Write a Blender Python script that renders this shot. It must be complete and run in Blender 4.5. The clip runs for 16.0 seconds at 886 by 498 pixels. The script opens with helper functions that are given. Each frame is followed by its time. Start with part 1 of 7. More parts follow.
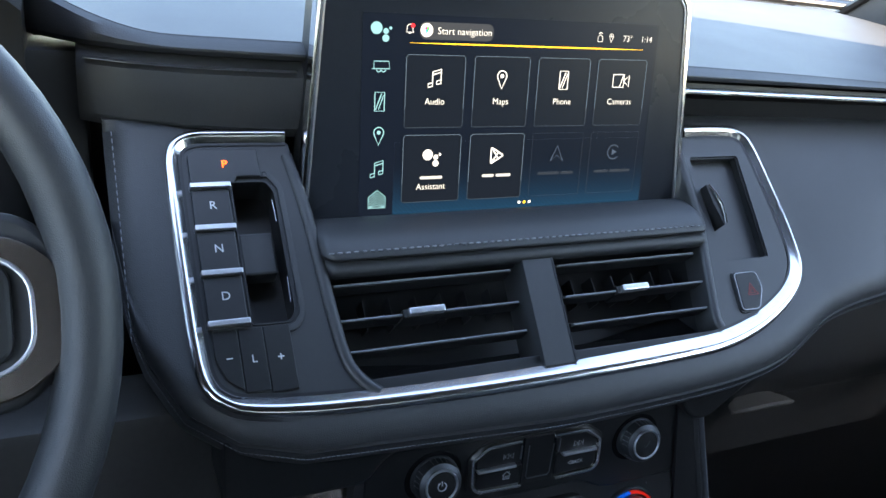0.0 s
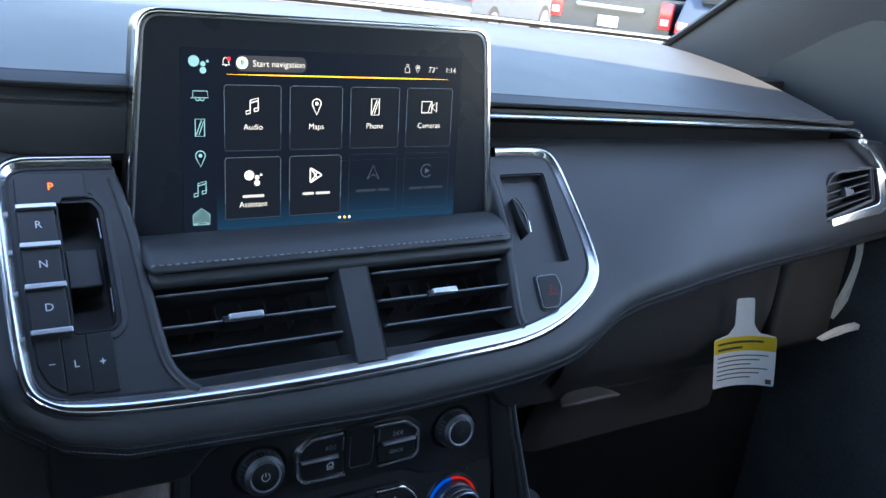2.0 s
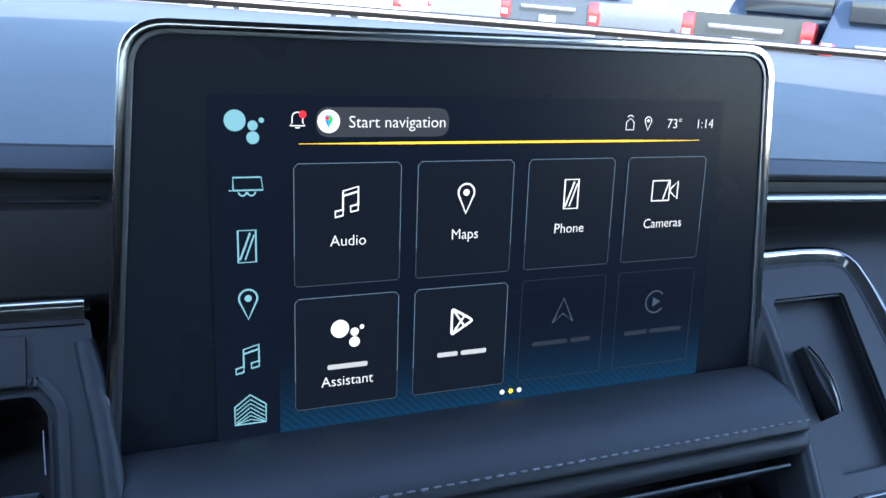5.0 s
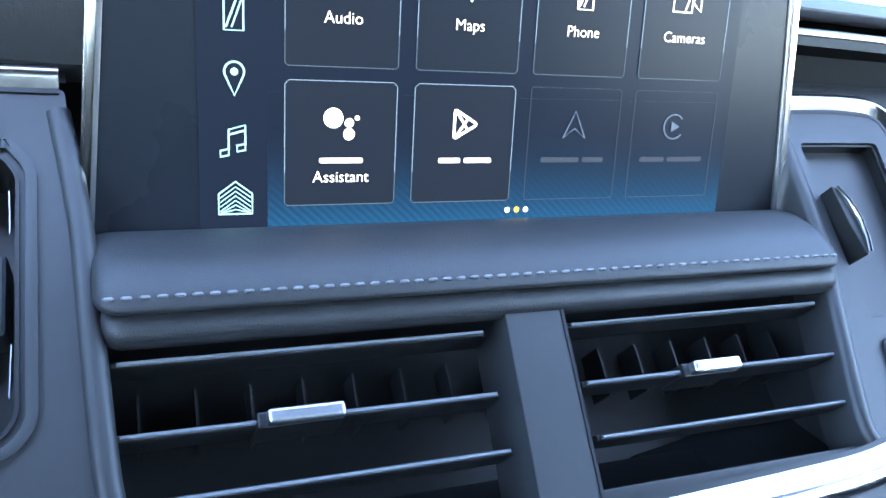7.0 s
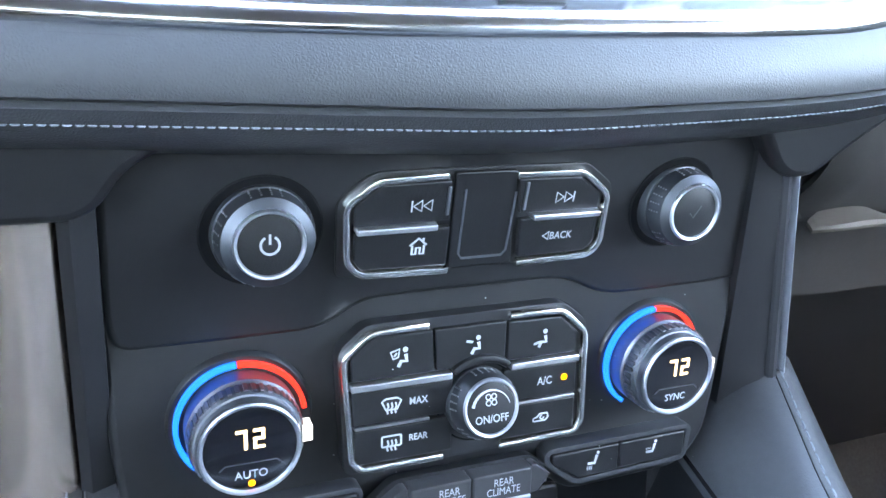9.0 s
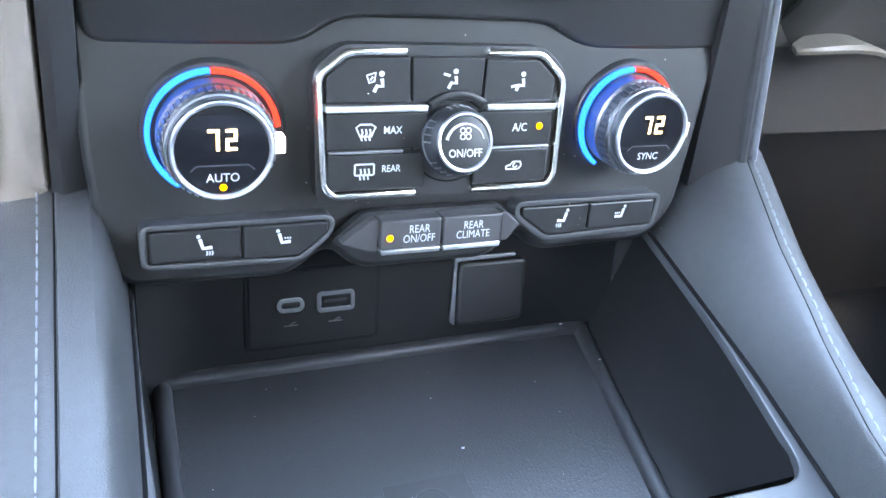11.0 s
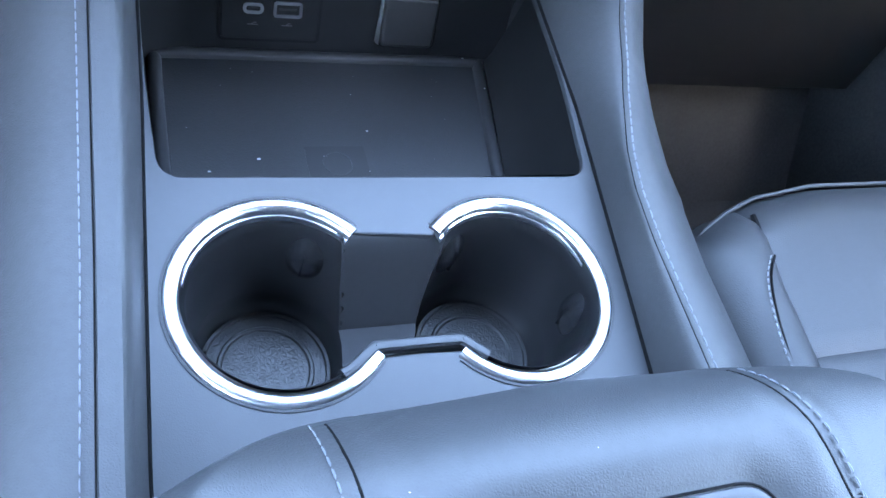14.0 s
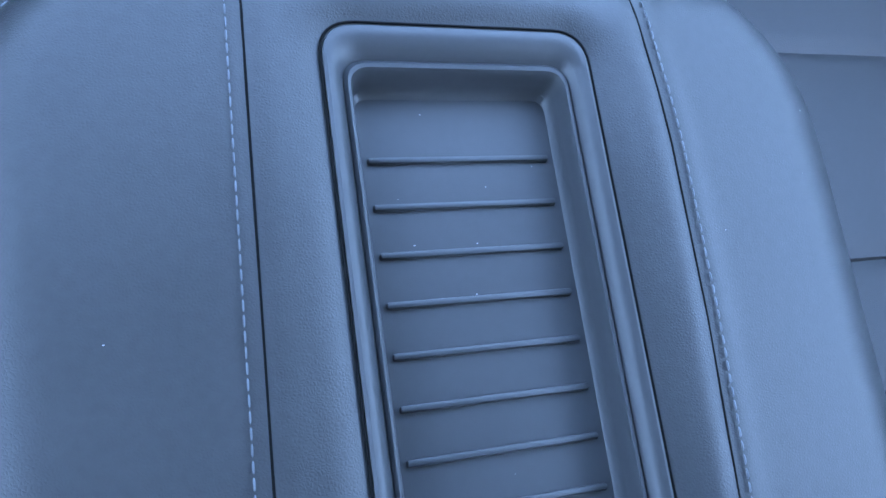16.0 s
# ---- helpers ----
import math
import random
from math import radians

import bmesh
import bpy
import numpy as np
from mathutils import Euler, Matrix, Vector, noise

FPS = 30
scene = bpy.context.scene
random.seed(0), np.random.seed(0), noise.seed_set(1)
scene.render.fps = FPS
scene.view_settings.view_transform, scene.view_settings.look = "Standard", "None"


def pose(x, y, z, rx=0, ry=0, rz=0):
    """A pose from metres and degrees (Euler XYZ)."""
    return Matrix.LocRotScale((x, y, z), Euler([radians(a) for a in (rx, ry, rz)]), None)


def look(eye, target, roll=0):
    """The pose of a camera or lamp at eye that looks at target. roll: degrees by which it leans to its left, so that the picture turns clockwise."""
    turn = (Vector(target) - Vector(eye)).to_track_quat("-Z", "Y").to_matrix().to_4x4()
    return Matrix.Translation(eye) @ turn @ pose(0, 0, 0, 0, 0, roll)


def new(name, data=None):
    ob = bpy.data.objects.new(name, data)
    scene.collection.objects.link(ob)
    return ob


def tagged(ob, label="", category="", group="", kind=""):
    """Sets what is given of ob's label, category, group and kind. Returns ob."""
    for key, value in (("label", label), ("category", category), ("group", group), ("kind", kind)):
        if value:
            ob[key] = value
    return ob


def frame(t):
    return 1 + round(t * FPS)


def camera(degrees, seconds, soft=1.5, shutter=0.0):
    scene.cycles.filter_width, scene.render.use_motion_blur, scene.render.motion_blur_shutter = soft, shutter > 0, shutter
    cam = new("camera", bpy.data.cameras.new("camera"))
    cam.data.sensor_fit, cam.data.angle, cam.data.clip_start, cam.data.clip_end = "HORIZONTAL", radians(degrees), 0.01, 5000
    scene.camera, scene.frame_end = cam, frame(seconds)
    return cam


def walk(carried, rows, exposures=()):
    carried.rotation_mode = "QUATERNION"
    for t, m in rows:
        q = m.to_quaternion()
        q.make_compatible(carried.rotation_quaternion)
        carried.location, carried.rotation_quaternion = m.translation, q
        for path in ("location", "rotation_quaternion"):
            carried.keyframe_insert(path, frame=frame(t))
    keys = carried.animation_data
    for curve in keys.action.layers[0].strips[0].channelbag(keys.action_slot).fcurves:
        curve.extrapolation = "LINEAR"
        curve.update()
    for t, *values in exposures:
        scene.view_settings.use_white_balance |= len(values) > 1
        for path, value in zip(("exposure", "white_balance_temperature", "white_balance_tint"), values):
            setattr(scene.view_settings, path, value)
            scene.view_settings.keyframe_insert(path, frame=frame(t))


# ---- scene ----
cam = camera(56.6, 16.0)
PATH = [
    (0, (-0.279, 0.116, 0.938), (0.525, 1.788, 0.19), 5.7),
    (0.5, (-0.268, 0.069, 0.952), (0.632, 1.71, 0.248), 5.8),
    (1, (-0.259, 0.044, 0.959), (0.703, 1.657, 0.271), 6.2),
    (1.5, (-0.254, 0.032, 0.957), (0.741, 1.63, 0.281), 6.4),
    (2, (-0.25, 0.033, 0.955), (0.76, 1.625, 0.289), 6.4),
    (2.5, (-0.24, 0.07, 0.947), (0.778, 1.661, 0.29), 6.4),
    (3, (-0.225, 0.132, 0.942), (0.727, 1.764, 0.287), 5.7),
    (3.5, (-0.205, 0.2, 0.936), (0.653, 1.886, 0.289), 4.7),
    (4, (-0.179, 0.262, 0.93), (0.619, 1.982, 0.295), 4.3),
    (4.2, (-0.169, 0.282, 0.928), (0.619, 2.007, 0.293), 4.3),
    (6.3, (-0.139, 0.33, 0.894), (0.594, 2.085, 0.274), 4.6),
    (6.5, (-0.139, 0.326, 0.883), (0.591, 2.08, 0.26), 4.8),
    (7, (-0.136, 0.313, 0.849), (0.589, 2.051, 0.175), 5.3),
    (7.5, (-0.133, 0.299, 0.816), (0.589, 2.012, 0.078), 6.0),
    (8, (-0.13, 0.291, 0.783), (0.602, 1.961, -0.039), 6.6),
    (8.5, (-0.127, 0.282, 0.753), (0.604, 1.906, -0.157), 7.2),
    (9, (-0.124, 0.277, 0.73), (0.614, 1.864, -0.238), 7.8),
    (9.5, (-0.123, 0.271, 0.717), (0.616, 1.826, -0.3), 8.7),
    (10, (-0.124, 0.258, 0.703), (0.635, 1.764, -0.372), 9.8),
    (10.2, (-0.124, 0.254, 0.695), (0.633, 1.744, -0.403), 10.2),
    (12.3, (-0.139, 0.212, 0.673), (0.636, 1.489, -0.657), 17.7),
    (12.5, (-0.14, 0.203, 0.683), (0.625, 1.438, -0.692), 18.8),
    (13, (-0.14, 0.181, 0.709), (0.618, 1.345, -0.731), 21.2),
    (13.5, (-0.14, 0.152, 0.738), (0.61, 1.261, -0.747), 23.4),
    (14, (-0.14, 0.12, 0.764), (0.616, 1.134, -0.786), 26.7),
    (14.5, (-0.138, 0.097, 0.776), (0.612, 0.991, -0.848), 30.7),
    (15, (-0.137, 0.062, 0.785), (0.613, 0.85, -0.893), 35.3),
    (15.2, (-0.134, 0.05, 0.787), (0.613, 0.807, -0.907), 36.6),
    (15.5, (-0.13, 0.032, 0.788), (0.61, 0.736, -0.932), 38.7),
    (15.9, (-0.123, 0.0, 0.784), (0.602, 0.679, -0.952), 39.8),
    (16, (-0.119, -0.004, 0.787), (0.587, 0.625, -0.976), 41.3),
]
EXPOSURES = [(0.0, 3.66, 7100, 8), (1.0, 3.42, 6800, 8), (2.0, 3.38, 6450, 8), (3.0, 3.28, 6150, 8), (3.5, 3.17, 6000, 8), (4.0, 2.98, 5850, 8), (6.3, 3.30, 5500, 8), (6.5, 3.56, 5600, 8), (7.0, 4.82, 6050, 8), (7.5, 5.10, 6250, 8), (8.5, 5.47, 6850, 8), (9.0, 6.35, 7500, 8), (9.5, 6.74, 8200, 8), (10.2, 7.15, 8300, 8), (12.5, 6.46, 7050, 8), (13.5, 6.42, 6850, 8), (14.5, 6.20, 6550, 8), (15.0, 6.12, 6450, 8), (15.5, 6.06, 6300, 8), (15.8, 6.08, 6100, 8), (16.0, 5.32, 5950, 8)]
walk(cam, [(t, look(eye, target, roll)) for t, eye, target, roll in PATH], EXPOSURES)

# ---- light and world ----
world = bpy.data.worlds.new("sky")
scene.world = world
world.use_nodes = True
wn = world.node_tree.nodes
sky = wn.new("ShaderNodeTexSky")
sky.sky_type, sky.sun_disc = "NISHITA", False
SUN_EL, SUN_AZ = 42.0, 179.0          # degrees; azimuth clockwise from +y, where the sun stands
sky.sun_elevation, sky.sun_rotation = radians(SUN_EL), radians(SUN_AZ)
wn["Background"].inputs[1].default_value = 0.15
world.node_tree.links.new(sky.outputs[0], wn["Background"].inputs[0])
sun = new("sun", bpy.data.lights.new("sun", "SUN"))
sun.data.energy, sun.data.angle, sun.data.color = 4.0, radians(0.5), (1.0, 0.88, 0.74)
saz, sel = radians(SUN_AZ), radians(SUN_EL)
sun.matrix_world = look((10 * math.sin(saz) * math.cos(sel), 10 * math.cos(saz) * math.cos(sel), 10 * math.sin(sel)), (0, 0, 0))


# ---- materials ----
def mat(name, color, rough=0.5, metal=0.0, var=0.12, grain=0.0, scale=900.0, bump=0.0, spec=0.5, coat=0.0, worn=0.06,
        emit=None, strength=0.0, kind="noise"):
    m = bpy.data.materials.new(name)
    m.use_nodes = True
    n, l = m.node_tree.nodes, m.node_tree.links
    b = n["Principled BSDF"]
    b.inputs["Roughness"].default_value, b.inputs["Metallic"].default_value = rough, metal
    b.inputs["Specular IOR Level"].default_value = spec
    b.inputs["Coat Weight"].default_value = coat
    b.inputs["Coat Roughness"].default_value = 0.08
    b.inputs["Base Color"].default_value = (*color, 1)
    if emit:
        b.inputs["Emission Color"].default_value = (*emit, 1)
        b.inputs["Emission Strength"].default_value = strength
    pos = n.new("ShaderNodeTexCoord").outputs["Object"]
    if var > 0:
        big = n.new("ShaderNodeTexNoise")
        big.inputs["Scale"].default_value, big.inputs["Detail"].default_value = 14.0, 6.0
        l.new(pos, big.inputs["Vector"])
        fine = n.new("ShaderNodeTexNoise")
        fine.inputs["Scale"].default_value, fine.inputs["Detail"].default_value = 260.0, 3.0
        l.new(pos, fine.inputs["Vector"])
        both = n.new("ShaderNodeMath")
        both.operation = "ADD"
        l.new(big.outputs[0], both.inputs[0])
        l.new(fine.outputs[0], both.inputs[1])
        ramp = n.new("ShaderNodeMapRange")
        ramp.inputs["From Min"].default_value, ramp.inputs["From Max"].default_value = 0.6, 1.4
        l.new(both.outputs[0], ramp.inputs["Value"])
        mix = n.new("ShaderNodeMix")
        mix.data_type = "RGBA"
        l.new(ramp.outputs[0], mix.inputs["Factor"])
        mix.inputs["A"].default_value = (*[c * (1 - var) for c in color], 1)
        mix.inputs["B"].default_value = (*[c * (1 + var) for c in color], 1)
        l.new(mix.outputs["Result"], b.inputs["Base Color"])
        rr = n.new("ShaderNodeMapRange")
        rr.inputs["To Min"].default_value, rr.inputs["To Max"].default_value = max(0.02, rough - worn), min(1.0, rough + worn)
        l.new(big.outputs[0], rr.inputs["Value"])
        l.new(rr.outputs[0], b.inputs["Roughness"])
    if bump > 0:
        if kind == "leather":
            t = n.new("ShaderNodeTexVoronoi")
            t.feature = "DISTANCE_TO_EDGE"
            t.inputs["Scale"].default_value = scale
            warp = n.new("ShaderNodeTexNoise")
            warp.inputs["Scale"].default_value = scale * 0.25
            l.new(pos, warp.inputs["Vector"])
            add = n.new("ShaderNodeVectorMath")
            add.operation = "MULTIPLY_ADD"
            l.new(warp.outputs["Color"], add.inputs[0])
            add.inputs[1].default_value = (2.0 / scale,) * 3
            l.new(pos, add.inputs[2])
            l.new(add.outputs[0], t.inputs["Vector"])
            h = t.outputs["Distance"]
        else:
            t = n.new("ShaderNodeTexNoise")
            t.inputs["Scale"].default_value, t.inputs["Detail"].default_value = scale, 2.0
            l.new(pos, t.inputs["Vector"])
            h = t.outputs[0]
        bp = n.new("ShaderNodeBump")
        bp.inputs["Strength"].default_value, bp.inputs["Distance"].default_value = bump, 0.0004
        l.new(h, bp.inputs["Height"])
        l.new(bp.outputs[0], b.inputs["Normal"])
    return m


def glow(name, color, strength):
    """A part of a display or a lit symbol."""
    m = bpy.data.materials.new(name)
    m.use_nodes = True
    b = m.node_tree.nodes["Principled BSDF"]
    b.inputs["Base Color"].default_value = (*[c * 0.2 for c in color], 1)
    b.inputs["Roughness"].default_value = 0.3
    b.inputs["Specular IOR Level"].default_value = 0.12
    b.inputs["Emission Color"].default_value = (*color, 1)
    b.inputs["Emission Strength"].default_value = strength
    return m


LEATHER = mat("dark_leather", (0.024, 0.0248, 0.0268), 0.51, spec=0.54, bump=0.42, scale=900, kind="leather", var=0.10)
LEATHER_SMOOTH = mat("smooth_leather", (0.0310, 0.0318, 0.0335), 0.48, bump=0.40, scale=850, kind="leather", var=0.14, spec=0.50)
PLATE_SKIN = mat("satin_plate", (0.0306, 0.032, 0.0347), 0.42, bump=0.15, scale=1600, var=0.06)
DASH_TOP = mat("dash_top_skin", (0.0285, 0.0290, 0.0300), 0.55, spec=0.45, bump=0.3, scale=700, kind="leather", var=0.08)
SOFT = mat("soft_touch_plastic", (0.0220, 0.0226, 0.0243), 0.46, spec=0.55, bump=0.12, scale=2500, var=0.08)
PANEL = mat("panel_plastic", (0.0080, 0.0081, 0.0087), 0.46, spec=0.40, bump=0.14, scale=2200, var=0.22, worn=0.14)
HARD = mat("hard_plastic", (0.0085, 0.0085, 0.0092), 0.42, spec=0.36, bump=0.2, scale=1800, var=0.12)
# hard plastic made darker, the dash's shade over the tray in its colour
SHADED_TRAY = mat("shaded_tray_plastic", (0.0062, 0.0062, 0.0067), 0.40, spec=0.34, bump=0.2, scale=1800, var=0.12)
DARK = mat("black_plastic", (0.0095, 0.0096, 0.0104), 0.45, spec=0.45, bump=0.08, scale=1500, var=0.1)
GLOSS = mat("gloss_black", (0.0064, 0.0064, 0.008), 0.12, var=0.1, coat=0.6)
VOID = mat("vent_black", (0.0165, 0.0168, 0.0180), 0.5, var=0.1, spec=0.35)
SEAM = mat("seam_shadow", (0.0040, 0.0040, 0.0044), 0.8, var=0.1, spec=0.1)
SCREEN_GLASS = mat("screen_glass", (0.0170, 0.0195, 0.0250), 0.28, var=0.06, spec=0.14)
EDGE = mat("slat_edge", (0.16, 0.168, 0.184), 0.42, var=0.08)
CHROME = mat("chrome", (0.864, 0.864, 0.88), 0.13, 1.0, var=0.06, worn=0.06)
SATIN = mat("satin_silver", (0.576, 0.592, 0.624), 0.42, 1.0, var=0.05, worn=0.06)
TRIM_CHROME = mat("trim_chrome", (0.62, 0.62, 0.64), 0.19, 1.0, var=0.10, worn=0.13)
KNOB = mat("knob_aluminium", (0.090, 0.094, 0.102), 0.54, 1.0, var=0.10, bump=0.1, scale=1500)
DIAL = mat("dial_aluminium", (0.21, 0.22, 0.24), 0.50, 1.0, var=0.08, bump=0.1, scale=1500)
SATIN_DARK = mat("satin_dark", (0.32, 0.32, 0.336), 0.36, 1.0, var=0.08)
BRONZE = mat("brushed_metal", (0.50, 0.41, 0.35), 0.27, 0.80, var=0.05, worn=0.01)
BEZEL = mat("bezel_metal", (0.42, 0.36, 0.32), 0.26, 1.0, var=0.08)
BRIGHT = mat("bright_edging", (0.92, 0.90, 0.86), 0.24, 1.0, var=0.02, worn=0.0)
PILLAR = mat("pillar_trim", (0.070, 0.070, 0.072), 0.6, bump=0.3, scale=900, var=0.06)
CUP_WALL = mat("cup_plastic", (0.0125, 0.0127, 0.0140), 0.34, spec=0.62, bump=0.12, scale=1800, var=0.12)
SADDLE = mat("saddle_plastic", (0.021, 0.0215, 0.0235), 0.6, spec=0.18, bump=0.15, scale=1800, var=0.1)
WALL_BLACK = mat("socket_wall_plastic", (0.0055, 0.0055, 0.0060), 0.55, spec=0.14, bump=0.2, scale=1800, var=0.12)
CUP_MAT = mat("cup_rubber", (0.0150, 0.0150, 0.0158), 0.42, bump=1.0, scale=420, kind="leather", var=0.12, spec=0.5)
GRIP = mat("grip_rubber", (0.0120, 0.0121, 0.0130), 0.22, bump=0.3, scale=900, var=0.1, spec=0.6)
RUBBER = mat("rubber_mat", (0.0185, 0.0188, 0.0200), 0.36, bump=0.5, scale=520, kind="leather", var=0.12, spec=0.6)
THREAD = mat("stitch_thread", (0.136, 0.144, 0.16), 0.8, spec=0.30, var=0.15)
THREAD_PALE = mat("pale_thread", (0.2, 0.2048, 0.216), 0.8, var=0.15, spec=0.30)
THREAD_DARK = mat("dark_thread", (0.072, 0.0752, 0.0832), 0.8, spec=0.30, var=0.15)
WHITE_INK = mat("white_print", (0.384, 0.384, 0.4), 0.5, var=0.04)
KEY_INK = mat("key_letters", (0.55, 0.55, 0.56), 0.5, var=0.03)
GREY_INK = mat("grey_print", (0.05, 0.05, 0.052), 0.5, var=0.04)
RED_INK = mat("red_print", (0.30, 0.025, 0.02), 0.5, var=0.04)
CARPET = mat("black_carpet", (0.042, 0.043, 0.045), 0.95, bump=0.9, scale=700, var=0.3, spec=0.1)
FOOTWELL = mat("footwell_plastic", (0.0345, 0.0338, 0.0325), 0.55, bump=0.2, scale=1600, var=0.15, spec=0.4)
INSERT = mat("tray_insert_plastic", (0.036, 0.037, 0.040), 0.46, spec=0.5, bump=0.12, scale=2500, var=0.08)
# smooth leather darkened: dimmer light on the passenger side put into the colour
SHADED_SEAT_LEATHER = mat("shaded_seat_leather", (0.0275, 0.0280, 0.0292), 0.50, bump=0.40, scale=700, kind="leather", var=0.12, spec=0.45)
KEY_GREY = mat("grey_keys", (0.030, 0.029, 0.030), 0.4, bump=0.1, scale=1500, var=0.1, spec=0.45)
KEY_FACE = mat("key_face", (0.0150, 0.0152, 0.0165), 0.42, bump=0.1, scale=1800, var=0.1, spec=0.5)
HANDLE = mat("handle_grey", (0.105, 0.094, 0.080), 0.45, var=0.1)
BAR_METAL = mat("key_bar_metal", (0.72, 0.72, 0.74), 0.34, 1.0, var=0.04)
RIM_CHROME = mat("cup_rim_chrome", (0.84, 0.85, 0.88), 0.30, 1.0, var=0.06, worn=0.05)
PAPER = mat("tag_card", (0.78, 0.78, 0.76), 0.6, var=0.04)
YELLOW = mat("tag_yellow", (0.75, 0.50, 0.02), 0.6, var=0.05)
# cream holds the sunlight on the end panel's edges
CREAM = mat("sunlit_cream", (0.88, 0.8, 0.672), 0.6, var=0.08)
HEADLINER = mat("headliner", (0.045, 0.044, 0.043), 0.9, var=0.06)
DUST = mat("dust", (0.48, 0.48, 0.48), 0.9, var=0.1)
AMBER = glow("amber_lamp", (1.0, 0.34, 0.01), 0.0720)
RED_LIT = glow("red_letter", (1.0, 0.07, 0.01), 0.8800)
BLUE_RING = glow("blue_ring", (0.0, 0.13, 1.0), 0.0480)
RED_RING = glow("red_ring", (1.0, 0.03, 0.02), 0.0416)
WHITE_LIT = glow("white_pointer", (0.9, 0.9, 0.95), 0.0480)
DIGITS = glow("digits", (1.0, 0.74, 0.42), 0.0800)
UI_WHITE = glow("ui_white", (1.0, 0.93, 0.84), 0.1650)
UI_TEAL = glow("ui_teal", (0.38, 0.72, 0.74), 0.1006)
UI_DIM = glow("ui_dim", (0.10, 0.13, 0.18), 0.0890)
UI_LINE = glow("ui_line", (0.25, 0.33, 0.40), 0.0717)
UI_TILE = glow("ui_tile", (0.0040, 0.0056, 0.0090), 0.3112)
UI_FAINT = glow("ui_faint", (0.06, 0.08, 0.10), 0.1221)
UI_PILL = glow("ui_pill", (0.030, 0.032, 0.036), 0.2544)
UI_BLACK = glow("ui_background", (0.0019, 0.0030, 0.0058), 0.4645)
UI_YELLOW = glow("ui_yellow", (1.0, 0.55, 0.03), 0.2544)
UI_RED = glow("ui_red", (0.9, 0.03, 0.04), 0.2035)
UI_BLUE = glow("ui_blue", (0.05, 0.25, 0.9), 0.2035)
UI_GREEN = glow("ui_green", (0.05, 0.5, 0.12), 0.2035)
UI_GHOST = glow("ui_ghost", (0.034, 0.042, 0.055), 0.1221)
UI_BAR = glow("ui_bar", (1.0, 0.93, 0.84), 0.0900)


# ---- building helpers ----
def thing(name, loc, label, category, group="", kind=""):
    e = new(name)
    e.empty_display_size = 0.02
    e.location = loc
    e.matrix_world = Matrix.Translation(loc)
    return tagged(e, label, category, group, kind)


def base_of(ob):
    """Where an object's origin stands, through its parents."""
    v = Vector(ob.location)
    while ob.parent:
        ob = ob.parent
        v += Vector(ob.location)
    return v


def part(name, bm, material, parent=None, label="", smooth=True, m=None, angle=35):
    if m is not None:
        bmesh.ops.transform(bm, matrix=m, verts=bm.verts)
    me = bpy.data.meshes.new(name)
    if parent is not None:
        bmesh.ops.translate(bm, verts=bm.verts, vec=-base_of(parent))
    bmesh.ops.recalc_face_normals(bm, faces=bm.faces)
    bm.to_mesh(me)
    bm.free()
    if smooth:
        me.shade_smooth()
        me.set_sharp_from_angle(angle=radians(angle))
        for e in me.edges:
            if e.use_seam:
                e.use_edge_sharp = True
    me.materials.append(material)
    ob = new(name, me)
    if parent is not None:
        ob.parent = parent
    if label:
        tagged(ob, label)
    return ob


def setting(name, bm, material, label, category, kind="structure", smooth=True):
    ob = part(name, bm, material, None, "", smooth)
    return tagged(ob, label, category, "", kind)


def bevel(bm, r, seg=2, angle=30):
    edges = [e for e in bm.edges if len(e.link_faces) == 2 and e.calc_face_angle() > radians(angle)]
    if r > 0 and edges:
        bmesh.ops.bevel(bm, geom=edges, offset=r, segments=seg, affect="EDGES", profile=0.5, clamp_overlap=True)
    return bm


def box(x0, x1, y0, y1, z0, z1, r=0.0, seg=2):
    bm = bmesh.new()
    bmesh.ops.create_cube(bm, size=1)
    bmesh.ops.scale(bm, vec=(x1 - x0, y1 - y0, z1 - z0), verts=bm.verts)
    bmesh.ops.translate(bm, vec=((x0 + x1) / 2, (y0 + y1) / 2, (z0 + z1) / 2), verts=bm.verts)
    return bevel(bm, r, seg)


def add(bm, other):
    """Joins another bmesh into bm."""
    me = bpy.data.meshes.new("join")
    other.to_mesh(me)
    other.free()
    bm.from_mesh(me)
    bpy.data.meshes.remove(me)
    return bm


def rounded(pts, r, n=5):
    """A closed outline with its corners rounded; r one number or one for each corner."""
    out, k = [], len(pts)
    for i in range(k):
        p, a, b = Vector(pts[i]), Vector(pts[i - 1]), Vector(pts[(i + 1) % k])
        ri = r[i] if isinstance(r, (list, tuple)) else r
        da, db = (a - p), (b - p)
        ri = min(ri, da.length * 0.49, db.length * 0.49)
        if ri <= 0:
            out.append((p.x, p.y))
            continue
        s, e = p + da.normalized() * ri, p + db.normalized() * ri
        for j in range(n + 1):
            t = j / n
            q = s * (1 - t) ** 2 + p * 2 * t * (1 - t) + e * t * t
            out.append((q.x, q.y))
    return out


def rect(x0, x1, y0, y1, r=0.0, n=4):
    return rounded([(x0, y0), (x1, y0), (x1, y1), (x0, y1)], r, n)


def circle(cx, cy, r, n=32):
    return [(cx + r * math.cos(2 * math.pi * i / n), cy + r * math.sin(2 * math.pi * i / n)) for i in range(n)]


def arc(cx, cy, r, a0, a1, n=24):
    return [(cx + r * math.cos(radians(a0 + (a1 - a0) * i / n)), cy + r * math.sin(radians(a0 + (a1 - a0) * i / n))) for i in range(n + 1)]


